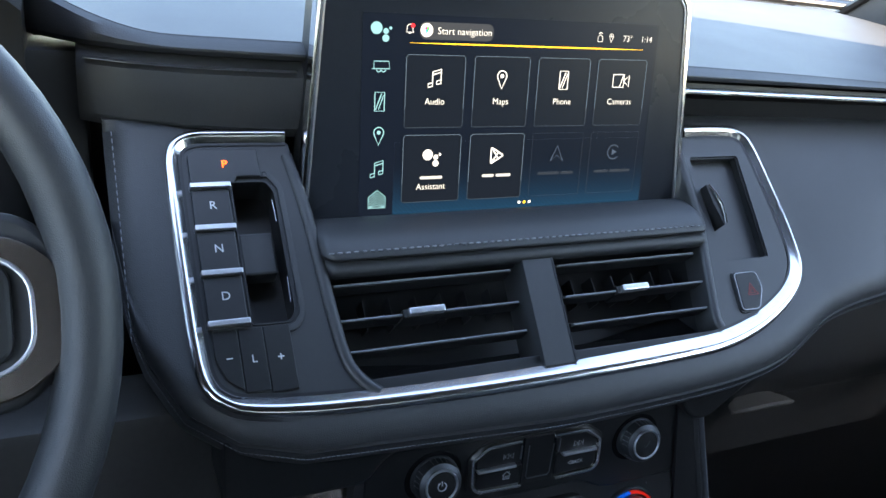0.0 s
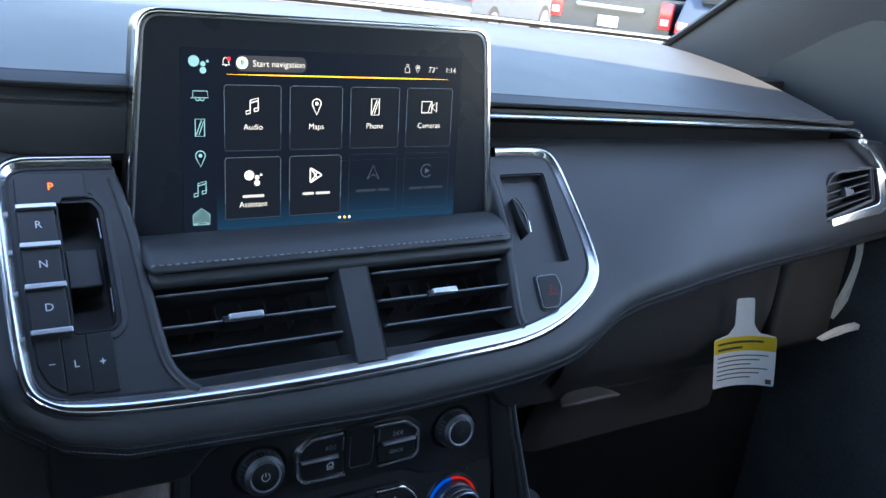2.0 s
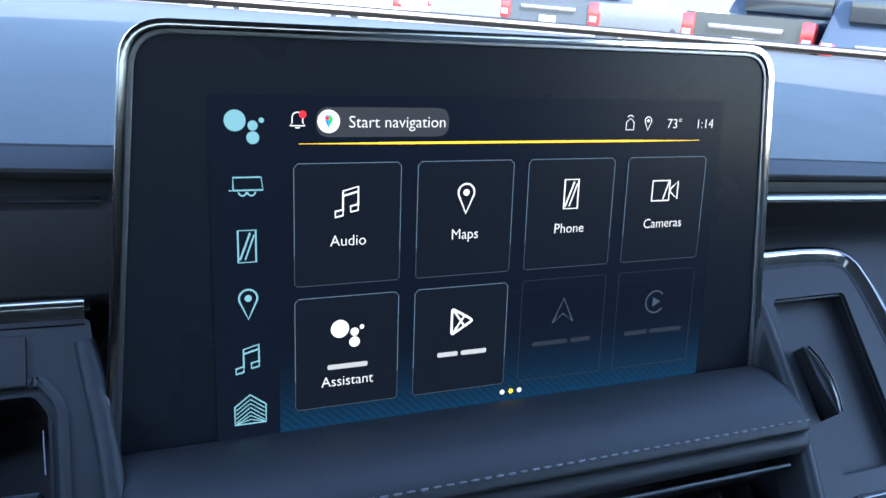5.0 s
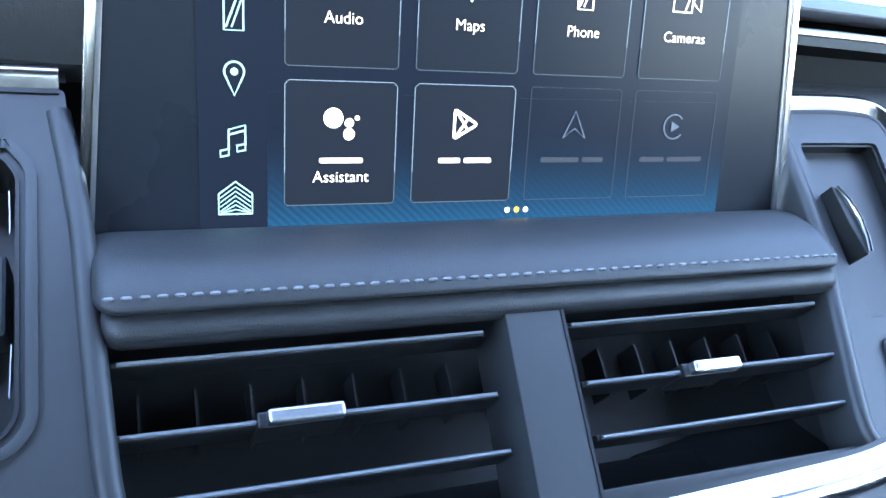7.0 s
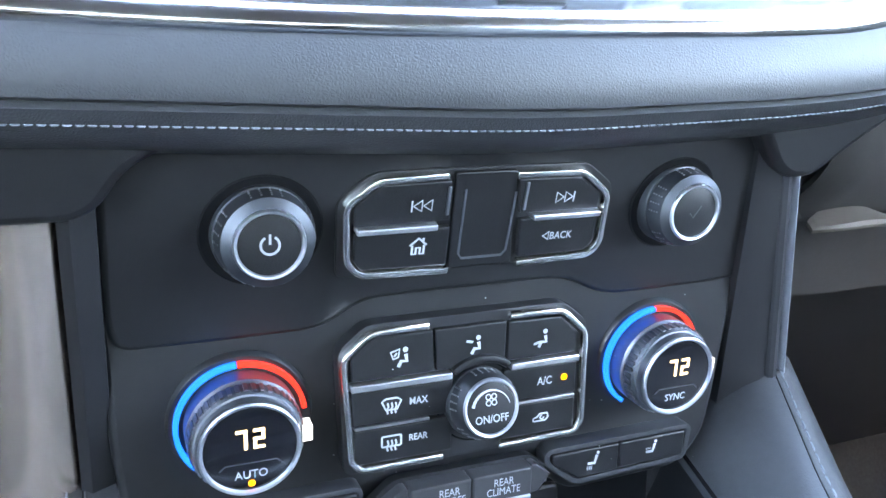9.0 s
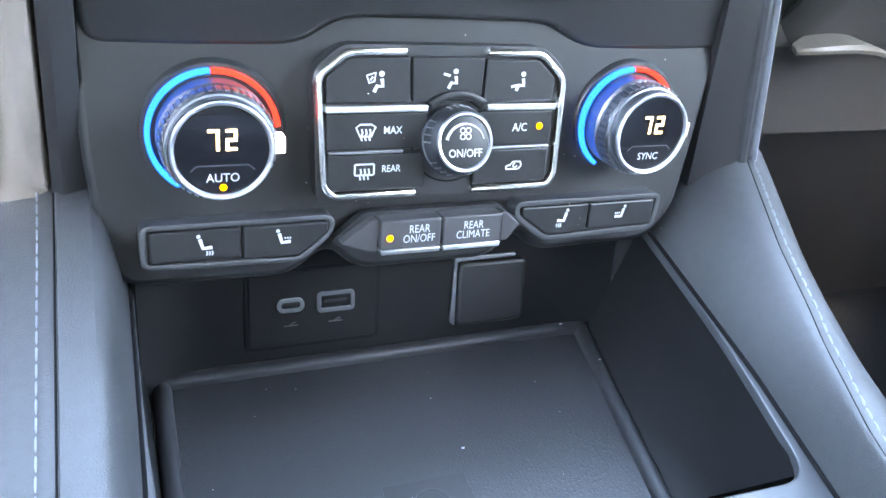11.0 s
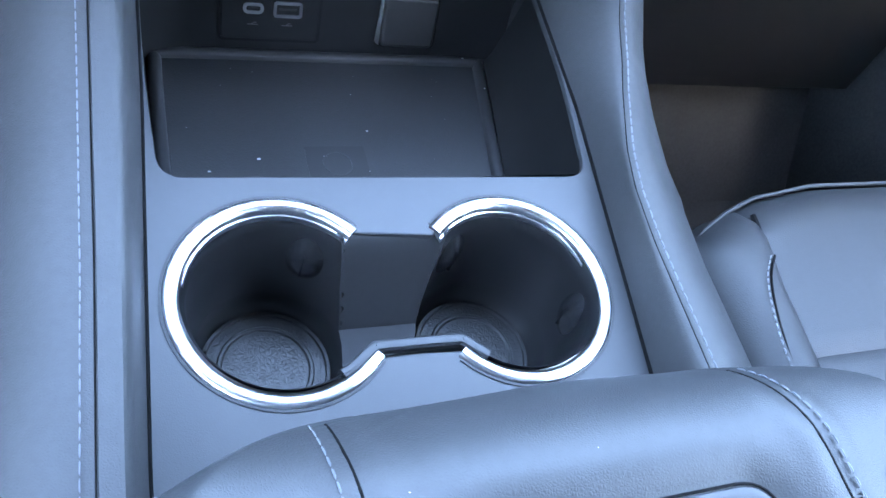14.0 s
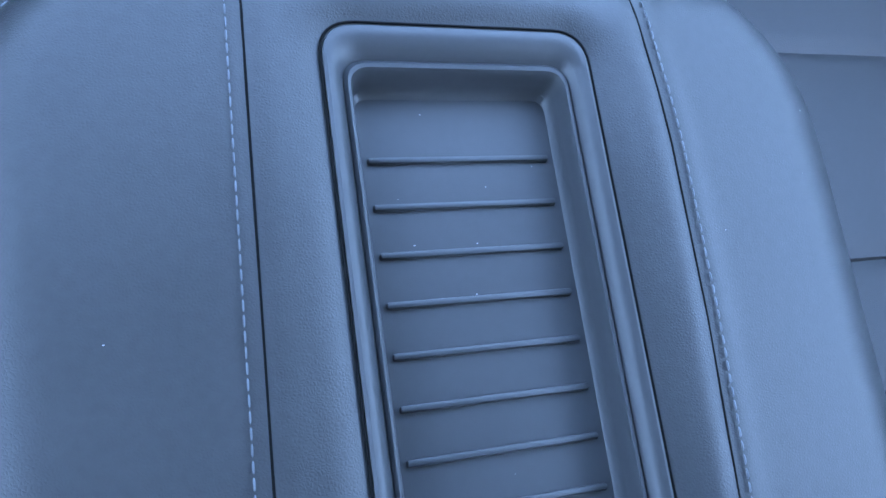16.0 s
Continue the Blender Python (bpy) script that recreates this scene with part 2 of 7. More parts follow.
def mark_rim(bm):
    """Keeps flat tops flat: their borders are not smoothed over."""
    bm.normal_update()
    for e in bm.edges:
        if len(e.link_faces) == 2 and (abs(e.link_faces[0].normal.z) > 0.9995) != (abs(e.link_faces[1].normal.z) > 0.9995):
            e.seam = True


def slab(outline, w0, w1, r=0.0, seg=2):
    """A flat piece with this outline from height w0 to w1; its upper edge is rounded by r."""
    bm = bmesh.new()
    vs = [bm.verts.new((x, y, w1)) for x, y in outline]
    f = bm.faces.new(vs)
    if f.normal.z < 0 or sum(a[0] * b[1] - b[0] * a[1] for a, b in zip(outline, outline[1:] + outline[:1])) < 0:
        bmesh.ops.reverse_faces(bm, faces=[f])
    if w1 != w0:
        ext = bmesh.ops.extrude_face_region(bm, geom=[f])
        low = [v for v in ext["geom"] if isinstance(v, bmesh.types.BMVert)]
        bmesh.ops.translate(bm, vec=(0, 0, w0 - w1), verts=vs)
        if r > 0:
            up = [e for e in bm.edges if all(abs(v.co.z - w1) < 1e-7 for v in e.verts) and len(e.link_faces) == 2]
            bmesh.ops.bevel(bm, geom=up, offset=r, segments=seg, affect="EDGES", profile=0.5, clamp_overlap=True)
    mark_rim(bm)
    bmesh.ops.triangulate(bm, faces=[g for g in bm.faces if len(g.verts) > 4])
    return bm


def ribbon(path, width, w0, w1, closed=False, r=0.0):
    """A flat band of this width along a 2D path."""
    k = len(path)
    left, right = [], []
    for i, p in enumerate(path):
        a = path[i - 1] if (i > 0 or closed) else p
        b = path[(i + 1) % k] if (i < k - 1 or closed) else p
        d = Vector((b[0] - a[0], b[1] - a[1])).normalized()
        wd = width(i / (k - 1)) if callable(width) else width
        nrm = Vector((-d.y, d.x)) * wd / 2
        left.append((p[0] + nrm.x, p[1] + nrm.y))
        right.append((p[0] - nrm.x, p[1] - nrm.y))
    bm = bmesh.new()
    rows = []
    for l, rr in zip(left, right):
        rows.append([bm.verts.new((*l, w0)), bm.verts.new((*l, w1)), bm.verts.new((*rr, w1)), bm.verts.new((*rr, w0))])
    for i in range(k if closed else k - 1):
        a, b = rows[i], rows[(i + 1) % k]
        for j in range(3):
            bm.faces.new((a[j], a[j + 1], b[j + 1], b[j]))
    if not closed:
        bm.faces.new(rows[0])
        bm.faces.new(rows[-1][::-1])
    bmesh.ops.recalc_face_normals(bm, faces=bm.faces)
    if r > 0:
        bevel(bm, r, 2, 40)
    return bm


def sweep(path, profile, closed=False, up=(0, 0, 1)):
    """Sweeps a closed 2D profile (side, up) along a 3D path; up is the direction of the profile's second axis."""
    bm = bmesh.new()
    pts, k, rows = [Vector(p) for p in path], len(path), []
    up = Vector(up)
    for i, p in enumerate(pts):
        a = pts[i - 1] if (i > 0 or closed) else p
        b = pts[(i + 1) % k] if (i < k - 1 or closed) else p
        d = (b - a).normalized()
        side = d.cross(up).normalized()
        u = side.cross(d).normalized()
        prof = profile(i / max(1, k - 1)) if callable(profile) else profile
        rows.append([bm.verts.new(p + side * s + u * h) for s, h in prof])
    n = len(rows[0])
    for i in range(k if closed else k - 1):
        a, b = rows[i], rows[(i + 1) % k]
        for j in range(n):
            bm.faces.new((a[j], a[(j + 1) % n], b[(j + 1) % n], b[j]))
    if not closed:
        bm.faces.new(rows[0])
        bm.faces.new(rows[-1][::-1])
    bmesh.ops.recalc_face_normals(bm, faces=bm.faces)
    return bm


def tube(path, r, n=8, closed=False, up=(0, 0, 1)):
    return sweep(path, [(r * math.cos(2 * math.pi * i / n), r * math.sin(2 * math.pi * i / n)) for i in range(n)], closed, up)


def lathe(profile, n=40):
    """Turns a profile of (radius, height) round the local z axis."""
    bm = bmesh.new()
    rows = []
    for r, h in profile:
        if r < 1e-6:
            rows.append([bm.verts.new((0, 0, h))] * n)
        else:
            rows.append([bm.verts.new((r * math.cos(2 * math.pi * i / n), r * math.sin(2 * math.pi * i / n), h)) for i in range(n)])
    for a, b in zip(rows, rows[1:]):
        for i in range(n):
            vs = []
            for v in (a[i], a[(i + 1) % n], b[(i + 1) % n], b[i]):
                if v not in vs:
                    vs.append(v)
            if len(vs) > 2:
                bm.faces.new(vs)
    return bm


def grid(rows, keep=None):
    """A sheet through rows of points; keep(centre) tells which faces stay."""
    bm = bmesh.new()
    vs = [[bm.verts.new(p) for p in row] for row in rows]
    for a, b in zip(vs, vs[1:]):
        for i in range(len(a) - 1):
            q = (a[i], a[i + 1], b[i + 1], b[i])
            if keep is None or keep(sum((v.co for v in q), Vector()) / 4):
                bm.faces.new(q)
    loose = [v for v in bm.verts if not v.link_faces]
    bmesh.ops.delete(bm, geom=loose, context="VERTS")
    return bm


def thick(bm, d):
    """Gives a sheet a thickness behind it."""
    bmesh.ops.recalc_face_normals(bm, faces=bm.faces)
    bmesh.ops.solidify(bm, geom=bm.faces[:], thickness=d)
    return bm


def smooth_line(pts, n=6, closed=False):
    """A Catmull-Rom curve through points of any dimension."""
    k, out = len(pts), []
    for i in range(k if closed else k - 1):
        p0 = Vector(pts[i - 1] if (i > 0 or closed) else pts[0])
        p1, p2 = Vector(pts[i]), Vector(pts[(i + 1) % k])
        p3 = Vector(pts[(i + 2) % k] if (i < k - 2 or closed) else pts[-1])
        for j in range(n):
            t = j / n
            out.append(tuple(0.5 * ((2 * p1) + (p2 - p0) * t + (2 * p0 - 5 * p1 + 4 * p2 - p3) * t * t + (3 * p1 - p0 - 3 * p2 + p3) * t ** 3)))
    if not closed:
        out.append(tuple(pts[-1]))
    return out


def table(xs, x):
    """Reads a value from sorted pairs, by straight lines."""
    return float(np.interp(x, [a for a, _ in xs], [b for _, b in xs]))


def inside(p, poly):
    x, y, hit = p[0], p[1], False
    for (x0, y0), (x1, y1) in zip(poly, poly[1:] + poly[:1]):
        if (y0 > y) != (y1 > y) and x < (x1 - x0) * (y - y0) / (y1 - y0) + x0:
            hit = not hit
    return hit


def letters(text, size, depth=0.0002, bold=0.0, squeeze=1.0, leading=0.85):
    """Letters, centred, in the local xy plane."""
    cu = bpy.data.curves.new("letters", "FONT")
    cu.body, cu.size, cu.align_x, cu.align_y, cu.extrude, cu.offset = text, size, "CENTER", "CENTER", depth, bold
    cu.resolution_u, cu.space_line = 3, leading
    ob = bpy.data.objects.new("letters", cu)
    me = bpy.data.meshes.new_from_object(ob)
    bm = bmesh.new()
    bm.from_mesh(me)
    bpy.data.objects.remove(ob)
    bpy.data.curves.remove(cu)
    bpy.data.meshes.remove(me)
    bmesh.ops.scale(bm, vec=(squeeze, 1, 1), verts=bm.verts)
    return bm


def at(m, u, v, w=0.0, turn=0.0):
    return m @ Matrix.Translation((u, v, w)) @ Matrix.Rotation(radians(turn), 4, "Z")


def plane_frame(origin, v, w):
    """A local frame with u along +x, v up along a surface and w out of it."""
    u, v, w = Vector((1, 0, 0)), Vector(v).normalized(), Vector(w).normalized()
    m = Matrix((u, v, w)).transposed().to_4x4()
    m.translation = origin
    return m


def stitches(path, length, gap, r, lift=None, flat=0.7):
    """Separate thread stitches along a path."""
    bm = bmesh.new()
    pts = [Vector(p) for p in path]
    left, seg, pos = 0.0, [], 0.0
    total = sum((b - a).length for a, b in zip(pts, pts[1:]))

    def where(s):
        for a, b in zip(pts, pts[1:]):
            d = (b - a).length
            if s <= d or b is pts[-1]:
                return a + (b - a) * min(1.0, s / max(d, 1e-9)), (b - a).normalized()
            s -= d
    while pos + length < total:
        a, d = where(pos)
        b, _ = where(pos + length)
        ax = (b - a).normalized()
        side = ax.cross(Vector(lift or (0, 0, 1))).normalized()
        nn = side.cross(ax).normalized()
        rows = []
        for t, k in ((0, 0.3), (0.2, 0.62), (0.8, 0.62), (1, 0.3)):
            c = a + (b - a) * t + nn * r * 0.3 * (1 if 0 < t < 1 else -0.4)
            rows.append([bm.verts.new(c + (side * math.cos(q) + nn * math.sin(q)) * r * k) for q in (0, 1.256, 2.513, 3.77, 5.027)])
        for p, q in zip(rows, rows[1:]):
            for i in range(5):
                bm.faces.new((p[i], p[(i + 1) % 5], q[(i + 1) % 5], q[i]))
        bm.faces.new(rows[0][::-1])
        bm.faces.new(rows[-1])
        pos += length + gap
    return bm


MF = plane_frame((0, 0.524, 0.699), (0, 0.7306, 0.6828), (0, -0.6828, 0.7306))      # sloping centre face
MV = Matrix.Translation((0.655, 0.5720, 0.737)) @ Matrix.Rotation(radians(-12), 4, "Z") @ plane_frame((0, 0, 0), (0, 0.42, 0.9), (0, -0.9, 0.42))   # side vent
VENT_LINE = rounded([(-0.0610, -0.0240), (0.0200, 0.0030), (0.0205, 0.0415), (-0.0340, 0.0345), (-0.0465, 0.0220)], [0.003, 0.004, 0.003, 0.010, 0.008])
MS = plane_frame((0, 0.602, 0.752), (0, 0.0995, 0.995), (0, -0.995, 0.0995))        # screen
MU = plane_frame((0, 0.5105, 0.600), (0, 0, 1), (0, -1, 0))                         # audio panel
ML = plane_frame((0, 0.4905, 0.508), (0, 0.2696, 0.963), (0, -0.963, 0.2696))       # climate panel
MB = plane_frame((0, 0.5155, 0.432), (0, 0.35, 1), (0, -1, 0.35))                    # socket wall


# ---- dashboard ----
def z_roll(x):
    return 0.851 - 0.03 * x - 0.03 * x * x + 0.010 * (max(0.0, -0.225 - x) / 0.045) ** 1.6


def z_line(x):
    return 0.836 - 0.028 * x - 0.008 * x * x


def z_pad(x):
    return table([(-0.27, 0.807), (-0.15, 0.801), (0.17, 0.804), (0.31, 0.801), (0.475, 0.796), (0.8, 0.792)], x)


def y_roll(x):
    return table([(-0.31, 0.70), (-0.285, 0.672), (-0.268, 0.655), (-0.245, 0.643), (-0.21, 0.634), (-0.15, 0.63), (0.688, 0.63), (0.707, 0.636), (0.722, 0.650), (0.735, 0.685)], x)


def y_face(z):
    return 0.524 + 1.07 * (z - 0.699)


def pad_foot(x):
    """Where the pad's lower edge lies."""
    heights = [(-0.262, 0.74), (-0.257, 0.705), (-0.25, 0.688), (-0.234, 0.667), (-0.207, 0.653), (-0.171, 0.646), (0, 0.641), (0.10, 0.643), (0.15, 0.6455),
               (0.193, 0.651), (0.215, 0.658), (0.235, 0.666), (0.26, 0.672), (0.29, 0.677), (0.36, 0.682), (0.436, 0.686), (0.579, 0.685), (0.80, 0.69)]
    spread = 0.02 if x > -0.14 else 0.0
    z = sum(table(heights, x + spread * k) for k in (-1, -0.5, 0, 0.5, 1)) / 5
    far = table([(0.2, 0.50), (0.28, 0.516), (0.36, 0.530), (0.436, 0.539), (0.579, 0.56), (0.8, 0.585)], x)
    near = y_face(z + 0.020) + 0.003
    f = min(1.0, max(0.0, (x - 0.25) / 0.10))
    return near + (far - near) * f, z


TRIM = [(-0.154, 0.1435), (-0.190, 0.1440), (-0.214, 0.1430), (-0.2245, 0.1330), (-0.2260, 0.110), (-0.2258, 0.060), (-0.2245, 0.010), (-0.2215, -0.0125), (-0.2130, -0.0235),
        (-0.197, -0.0298), (-0.155, -0.0345), (-0.083, -0.0370), (0.0, -0.0370), (0.095, -0.0345), (0.138, -0.0310), (0.176, -0.0205), (0.210, -0.0030), (0.2285, 0.0170),
        (0.2335, 0.045), (0.2335, 0.090), (0.2315, 0.124), (0.2245, 0.1375), (0.205, 0.1415), (0.169, 0.1415)]
TRIM_LINE = smooth_line(TRIM, 6)

dashboard = thing("dashboard", (0.2, 0.66, 0.62), "dark leather-wrapped dashboard with stitched edges and chrome lines", "dashboard")

rows = []
for i in range(131):
    x = -0.305 + i * 1.040 / 130
    yf, zr, zl = y_roll(x), z_roll(x), z_line(x)
    yb, zb = 1.11 - 0.25 * x * x, 0.880 - 0.02 * x
    sec = [(yf + 0.038, zl + 0.002), (yf + 0.012, zl + 0.003), (yf + 0.003, zl + 0.0045), (yf - 0.001, zl + 0.008), (yf - 0.001, (zl + zr) / 2 + 0.002), (yf + 0.003, zr - 0.003),
           (yf + 0.010, zr), (yf + 0.0115, zr - 0.0012), (yf + 0.013, zr + 0.0004)]
    for k in range(1, 17):
        s = k / 16
        sec.append((yf + 0.013 + (yb - yf - 0.013) * s, zr + 0.0004 + (zb - zr) * s + 0.010 * math.sin(math.pi * s)))
    drop = 0.020 * (max(0.0, x - 0.685) / 0.050) ** 2
    rows.append([(x, y, z - drop) for y, z in sec])
part("top_pad", grid(rows), DASH_TOP, dashboard, "blue-grey sky-lit padded dashboard top")


def local_f(p):
    d = Vector(p) - MF.translation
    return d.x, d.y * 0.7306 + d.z * 0.6828


trim_poly = [(u, v) for u, v in TRIM_LINE] + [(0.169, 0.160), (-0.154, 0.160)]
rows = []
n_x = 270
for i in range(n_x + 1):
    x = -0.262 + i * 1.06 / n_x
    yt, zt = 0.637, z_pad(x)
    yb, zb = pad_foot(x)
    qy, qz = yb - 0.003, zb + 0.021
    if x < -0.2:
        qz = max(qz, zb + 0.021)
    sec = [(yt + 0.03, zt - 0.004), (yt + 0.012, zt - 0.0015), (yt + 0.004, zt - 0.0008)]
    bulge = 0.0 if x < 0.24 else min(1.0, (x - 0.24) / 0.15) * 0.012
    edge = max(0.0, (-0.245 - x) / 0.017)
    for k in range(1, 41):
        s = 0.93 * k / 40
        y, z = yt + (qy - yt) * s, zt + (qz - zt) * s
        b = bulge * math.sin(math.pi * s) - 0.012 * edge * edge
        sec.append((y - 0.68 * b, z + 0.73 * b))
    p0, p2 = sec[-1], (yb - 0.0040, zb + 0.0092)
    for k in range(1, 9):
        s = k / 8
        sec.append((p0[0] * (1 - s) ** 2 + 2 * s * (1 - s) * (qy - 0.001) + p2[0] * s * s, p0[1] * (1 - s) ** 2 + 2 * s * (1 - s) * (qz - 0.001) + p2[1] * s * s))
    sec += [(yb - 0.003, zb + 0.0085), (yb - 0.001, zb + 0.0075), (yb - 0.003, zb + 0.006), (yb - 0.001, zb + 0.001), (yb + 0.004, zb - 0.006), (yb + 0.014, zb - 0.013), (yb + 0.06, zb - 0.022)]
    rows.append([(x, y, z) for y, z in sec])


MV_BACK = MV.inverted()


def outside_trim(c):
    u, v = local_f(c)
    q = MV_BACK @ c
    if inside((q.x, q.y), VENT_LINE) and abs(q.z) < 0.06:
        return False
    if c.z < 0.668 and v < -0.036:
        return True
    return not inside((u, v), trim_poly)


part("face_pad", grid(rows, outside_trim), LEATHER, dashboard, "dark grained leather pad wrapping the centre face")
line = [(x, pad_foot(x)[0] - 0.0022, pad_foot(x)[1] + 0.0015) for x in [(-0.262 + 0.004 * i) for i in range(250)]]
part("edge_stitching", stitches(line, 0.0023, 0.0006, 0.00052, (0, -1, -0.3)), THREAD, dashboard, "grey thread stitched along the lower edge")
line = [(-0.2575, 0.637 - 0.0 - (0.803 - z) * 1.07 - 0.002, z + 0.001) for z in [0.800 - 0.004 * i for i in range(24)]]
part("side_stitching", stitches(line, 0.0034, 0.0016, 0.0005, (-0.3, -0.68, 0.73)), THREAD, dashboard)

# recessed band under the rolled edge, and the thin bright line on it
for name, x0, x1 in (("recess_band", -0.272, -0.140), ("recess_band", 0.150, 0.704)):
    rows = []
    for i in range(41):
        x = x0 + (x1 - x0) * i / 40
        zl, zp = z_line(x), z_pad(x)
        if x0 < 0:
            e_ = max(0.0, y_roll(x) - 0.632)
            rows.append([(x, y + e_, z) for y, z in ((0.650, zl + 0.004), (0.637, zl - 0.002), (0.6315, zl - 0.007), (0.6300, (zl + zp) / 2), (0.6325, zp + 0.002), (0.640, zp - 0.005))])
        else:
            rows.append([(x, 0.668, zl + 0.004), (x, 0.656, zl - 0.003), (x, 0.655, zl - 0.008), (x, 0.664, (zl + zp) / 2), (x, 0.668, zp - 0.006)])
    part(name, thick(grid(rows), -0.003), DASH_TOP if x0 < 0 else HARD, dashboard, "dark leather band" if x0 < 0 else "dark satin recessed band")
for x0, x1, material, r in ((-0.268, -0.146, SATIN_DARK, 0.0005), (0.152, 0.688, BRIGHT, 0.0017)):
    path = [(x, 0.6325 + max(0.0, y_roll(x) - 0.632) if x0 < 0 else 0.6235, z_line(x) - 0.002) for x in np.linspace(x0, x1, 40)]
    if x0 > 0:
        path += smooth_line([(0.696, 0.6235, z_line(0.7) - 0.0028), (0.703, 0.6235, z_line(0.7) - 0.0062), (0.7065, 0.6225, z_line(0.7) - 0.0120), (0.7040, 0.6185, z_line(0.7) - 0.0170), (0.7045, 0.612, z_line(0.7) - 0.0195), (0.712, 0.602, z_line(0.7) - 0.0290), (0.715, 0.592, z_line(0.7) - 0.0400), (0.716, 0.583, z_line(0.7) - 0.052)], 4)
    part("accent_line", sweep(path, [(-0.006, r), (0.002, r), (0.0045, r * 0.3), (0.0045, -r * 0.5), (0.003, -r), (-0.006, -r)], up=(0, 0, 1)), material, dashboard, "thin bright metal line")

# chrome surround of the centre face
side = [0.0050 + 0.0030 * max(0.0, 1 - abs(i / (len(TRIM_LINE) - 1) - 0.56) / 0.20) ** 0.6 for i in range(len(TRIM_LINE))]


def trim_profile(t):
    a = side[min(len(side) - 1, int(round(t * (len(side) - 1))))]
    return [(-a, -0.006), (-a, -0.0006), (-a * 0.92, -0.0001), (-a * 0.34, 0.0018), (-a * 0.20, 0.0026), (a * 0.10, 0.0032), (a * 0.45, 0.0030), (a * 0.78, 0.0016), (a, -0.0012), (a, -0.006)]


part("chrome_surround", sweep([(u, v, 0) for u, v in TRIM_LINE], trim_profile), TRIM_CHROME, dashboard, "polished chrome strip round the centre face", m=MF.copy())
# dark groove outside and inside of the chrome
part("groove", sweep([(u, v, -0.0012) for u, v in TRIM_LINE], lambda t: [(-trim_profile(t)[9][0] - 0.0016, -0.003), (-trim_profile(t)[9][0] - 0.0016, 0.001), (trim_profile(t)[9][0] + 0.0016, 0.001), (trim_profile(t)[9][0] + 0.0016, -0.003)]), DARK, dashboard, m=MF.copy())

# back walls of the dashboard, knee panels and glovebox
part("lower_panel", box(0.182, 0.80, 0.645, 0.67, 0.50, 0.672, 0.006), FOOTWELL, dashboard, "dark hard plastic panel below the pad")
part("knee_panel", box(-0.80, -0.142, 0.545, 0.60, 0.20, 0.655, 0.008), FOOTWELL, dashboard, "dark knee panel on the driver's side")
part("side_filler", box(-0.330, -0.268, 0.668, 0.72, 0.58, 0.843, 0.006), SOFT, dashboard, "dark grey filler beside the instruments")
part("core", box(-0.27, 0.76, 0.70, 0.80, 0.20, 0.80, 0.002), DARK, dashboard)
part("bulkhead", box(-0.80, 0.80, 0.80, 0.84, 0.02, 0.84, 0.002), DARK, dashboard)

for pts in ([(-0.215, 0.664), (-0.215, 0.612), (-0.134, 0.612), (-0.127, 0.616), (-0.119, 0.628), (-0.105, 0.635), (-0.06, 0.638), (-0.06, 0.652)],
            [(0.06, 0.652), (0.06, 0.637), (0.105, 0.632), (0.117, 0.617), (0.125, 0.612), (0.138, 0.612), (0.155, 0.626), (0.172, 0.638), (0.205, 0.648), (0.205, 0.666)]):
    part("pad_chin", slab(rounded([(x, z - 0.6) for x, z in pts], 0.006), -0.06, 0.0105, 0.004, 3), PANEL, dashboard, "dark soft underside of the pad", m=MU.copy())

# glovebox
glovebox = thing("glovebox", (0.45, 0.63, 0.46), "dark plastic glovebox lid below the dashboard", "glovebox")
rows = []
for i in range(25):
    x = 0.300 + 0.315 * i / 24
    e_ = 0.008 * (max(0.0, abs(x - 0.4575) - 0.150) / 0.0075) ** 2
    rows.append([(x, y + e_, z) for y, z in smooth_line([(0.640, 0.657), (0.6245, 0.652), (0.6210, 0.635), (0.6200, 0.60), (0.6215, 0.572), (0.6280, 0.546), (0.6420, 0.522), (0.660, 0.492), (0.672, 0.455), (0.676, 0.42)], 3)])
part("lid", thick(grid(rows), -0.006), FOOTWELL, glovebox)
hl = smooth_line([(0.302, 0.628, 0.5085), (0.318, 0.622, 0.5120), (0.342, 0.620, 0.5140), (0.366, 0.622, 0.5120), (0.384, 0.628, 0.5070)], 5)
part("handle", sweep(hl, lambda t: [(-0.022 * (0.3 + math.sin(math.pi * t)), -0.002), (0.003, -0.003), (0.004, 0.0), (0.003, 0.0025 * math.sin(math.pi * t) + 0.0005), (-0.022 * (0.3 + math.sin(math.pi * t)), 0.001)]), HANDLE, glovebox, "grey pull handle")
end_panel = thing("dash_end_panel", (0.70, 0.63, 0.44), "dark plastic end panel beside the glovebox", "panel")
part("panel", box(0.622, 0.745, 0.615, 0.645, 0.525, 0.675, 0.010, 3), FOOTWELL, end_panel)
# strips coloured as if the sun struck the panel's edges
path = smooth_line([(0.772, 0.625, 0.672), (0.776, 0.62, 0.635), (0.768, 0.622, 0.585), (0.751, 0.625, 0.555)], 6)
part("edge_strip", sweep(path, [(-0.006, -0.004), (0.006, -0.004), (0.006, 0.004), (-0.006, 0.004)], up=(0, -1, 0)), CREAM, end_panel, "edge strip with sunlight painted in as pale cream")
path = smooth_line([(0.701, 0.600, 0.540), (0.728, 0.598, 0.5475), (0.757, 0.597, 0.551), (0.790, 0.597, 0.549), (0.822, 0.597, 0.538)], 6)
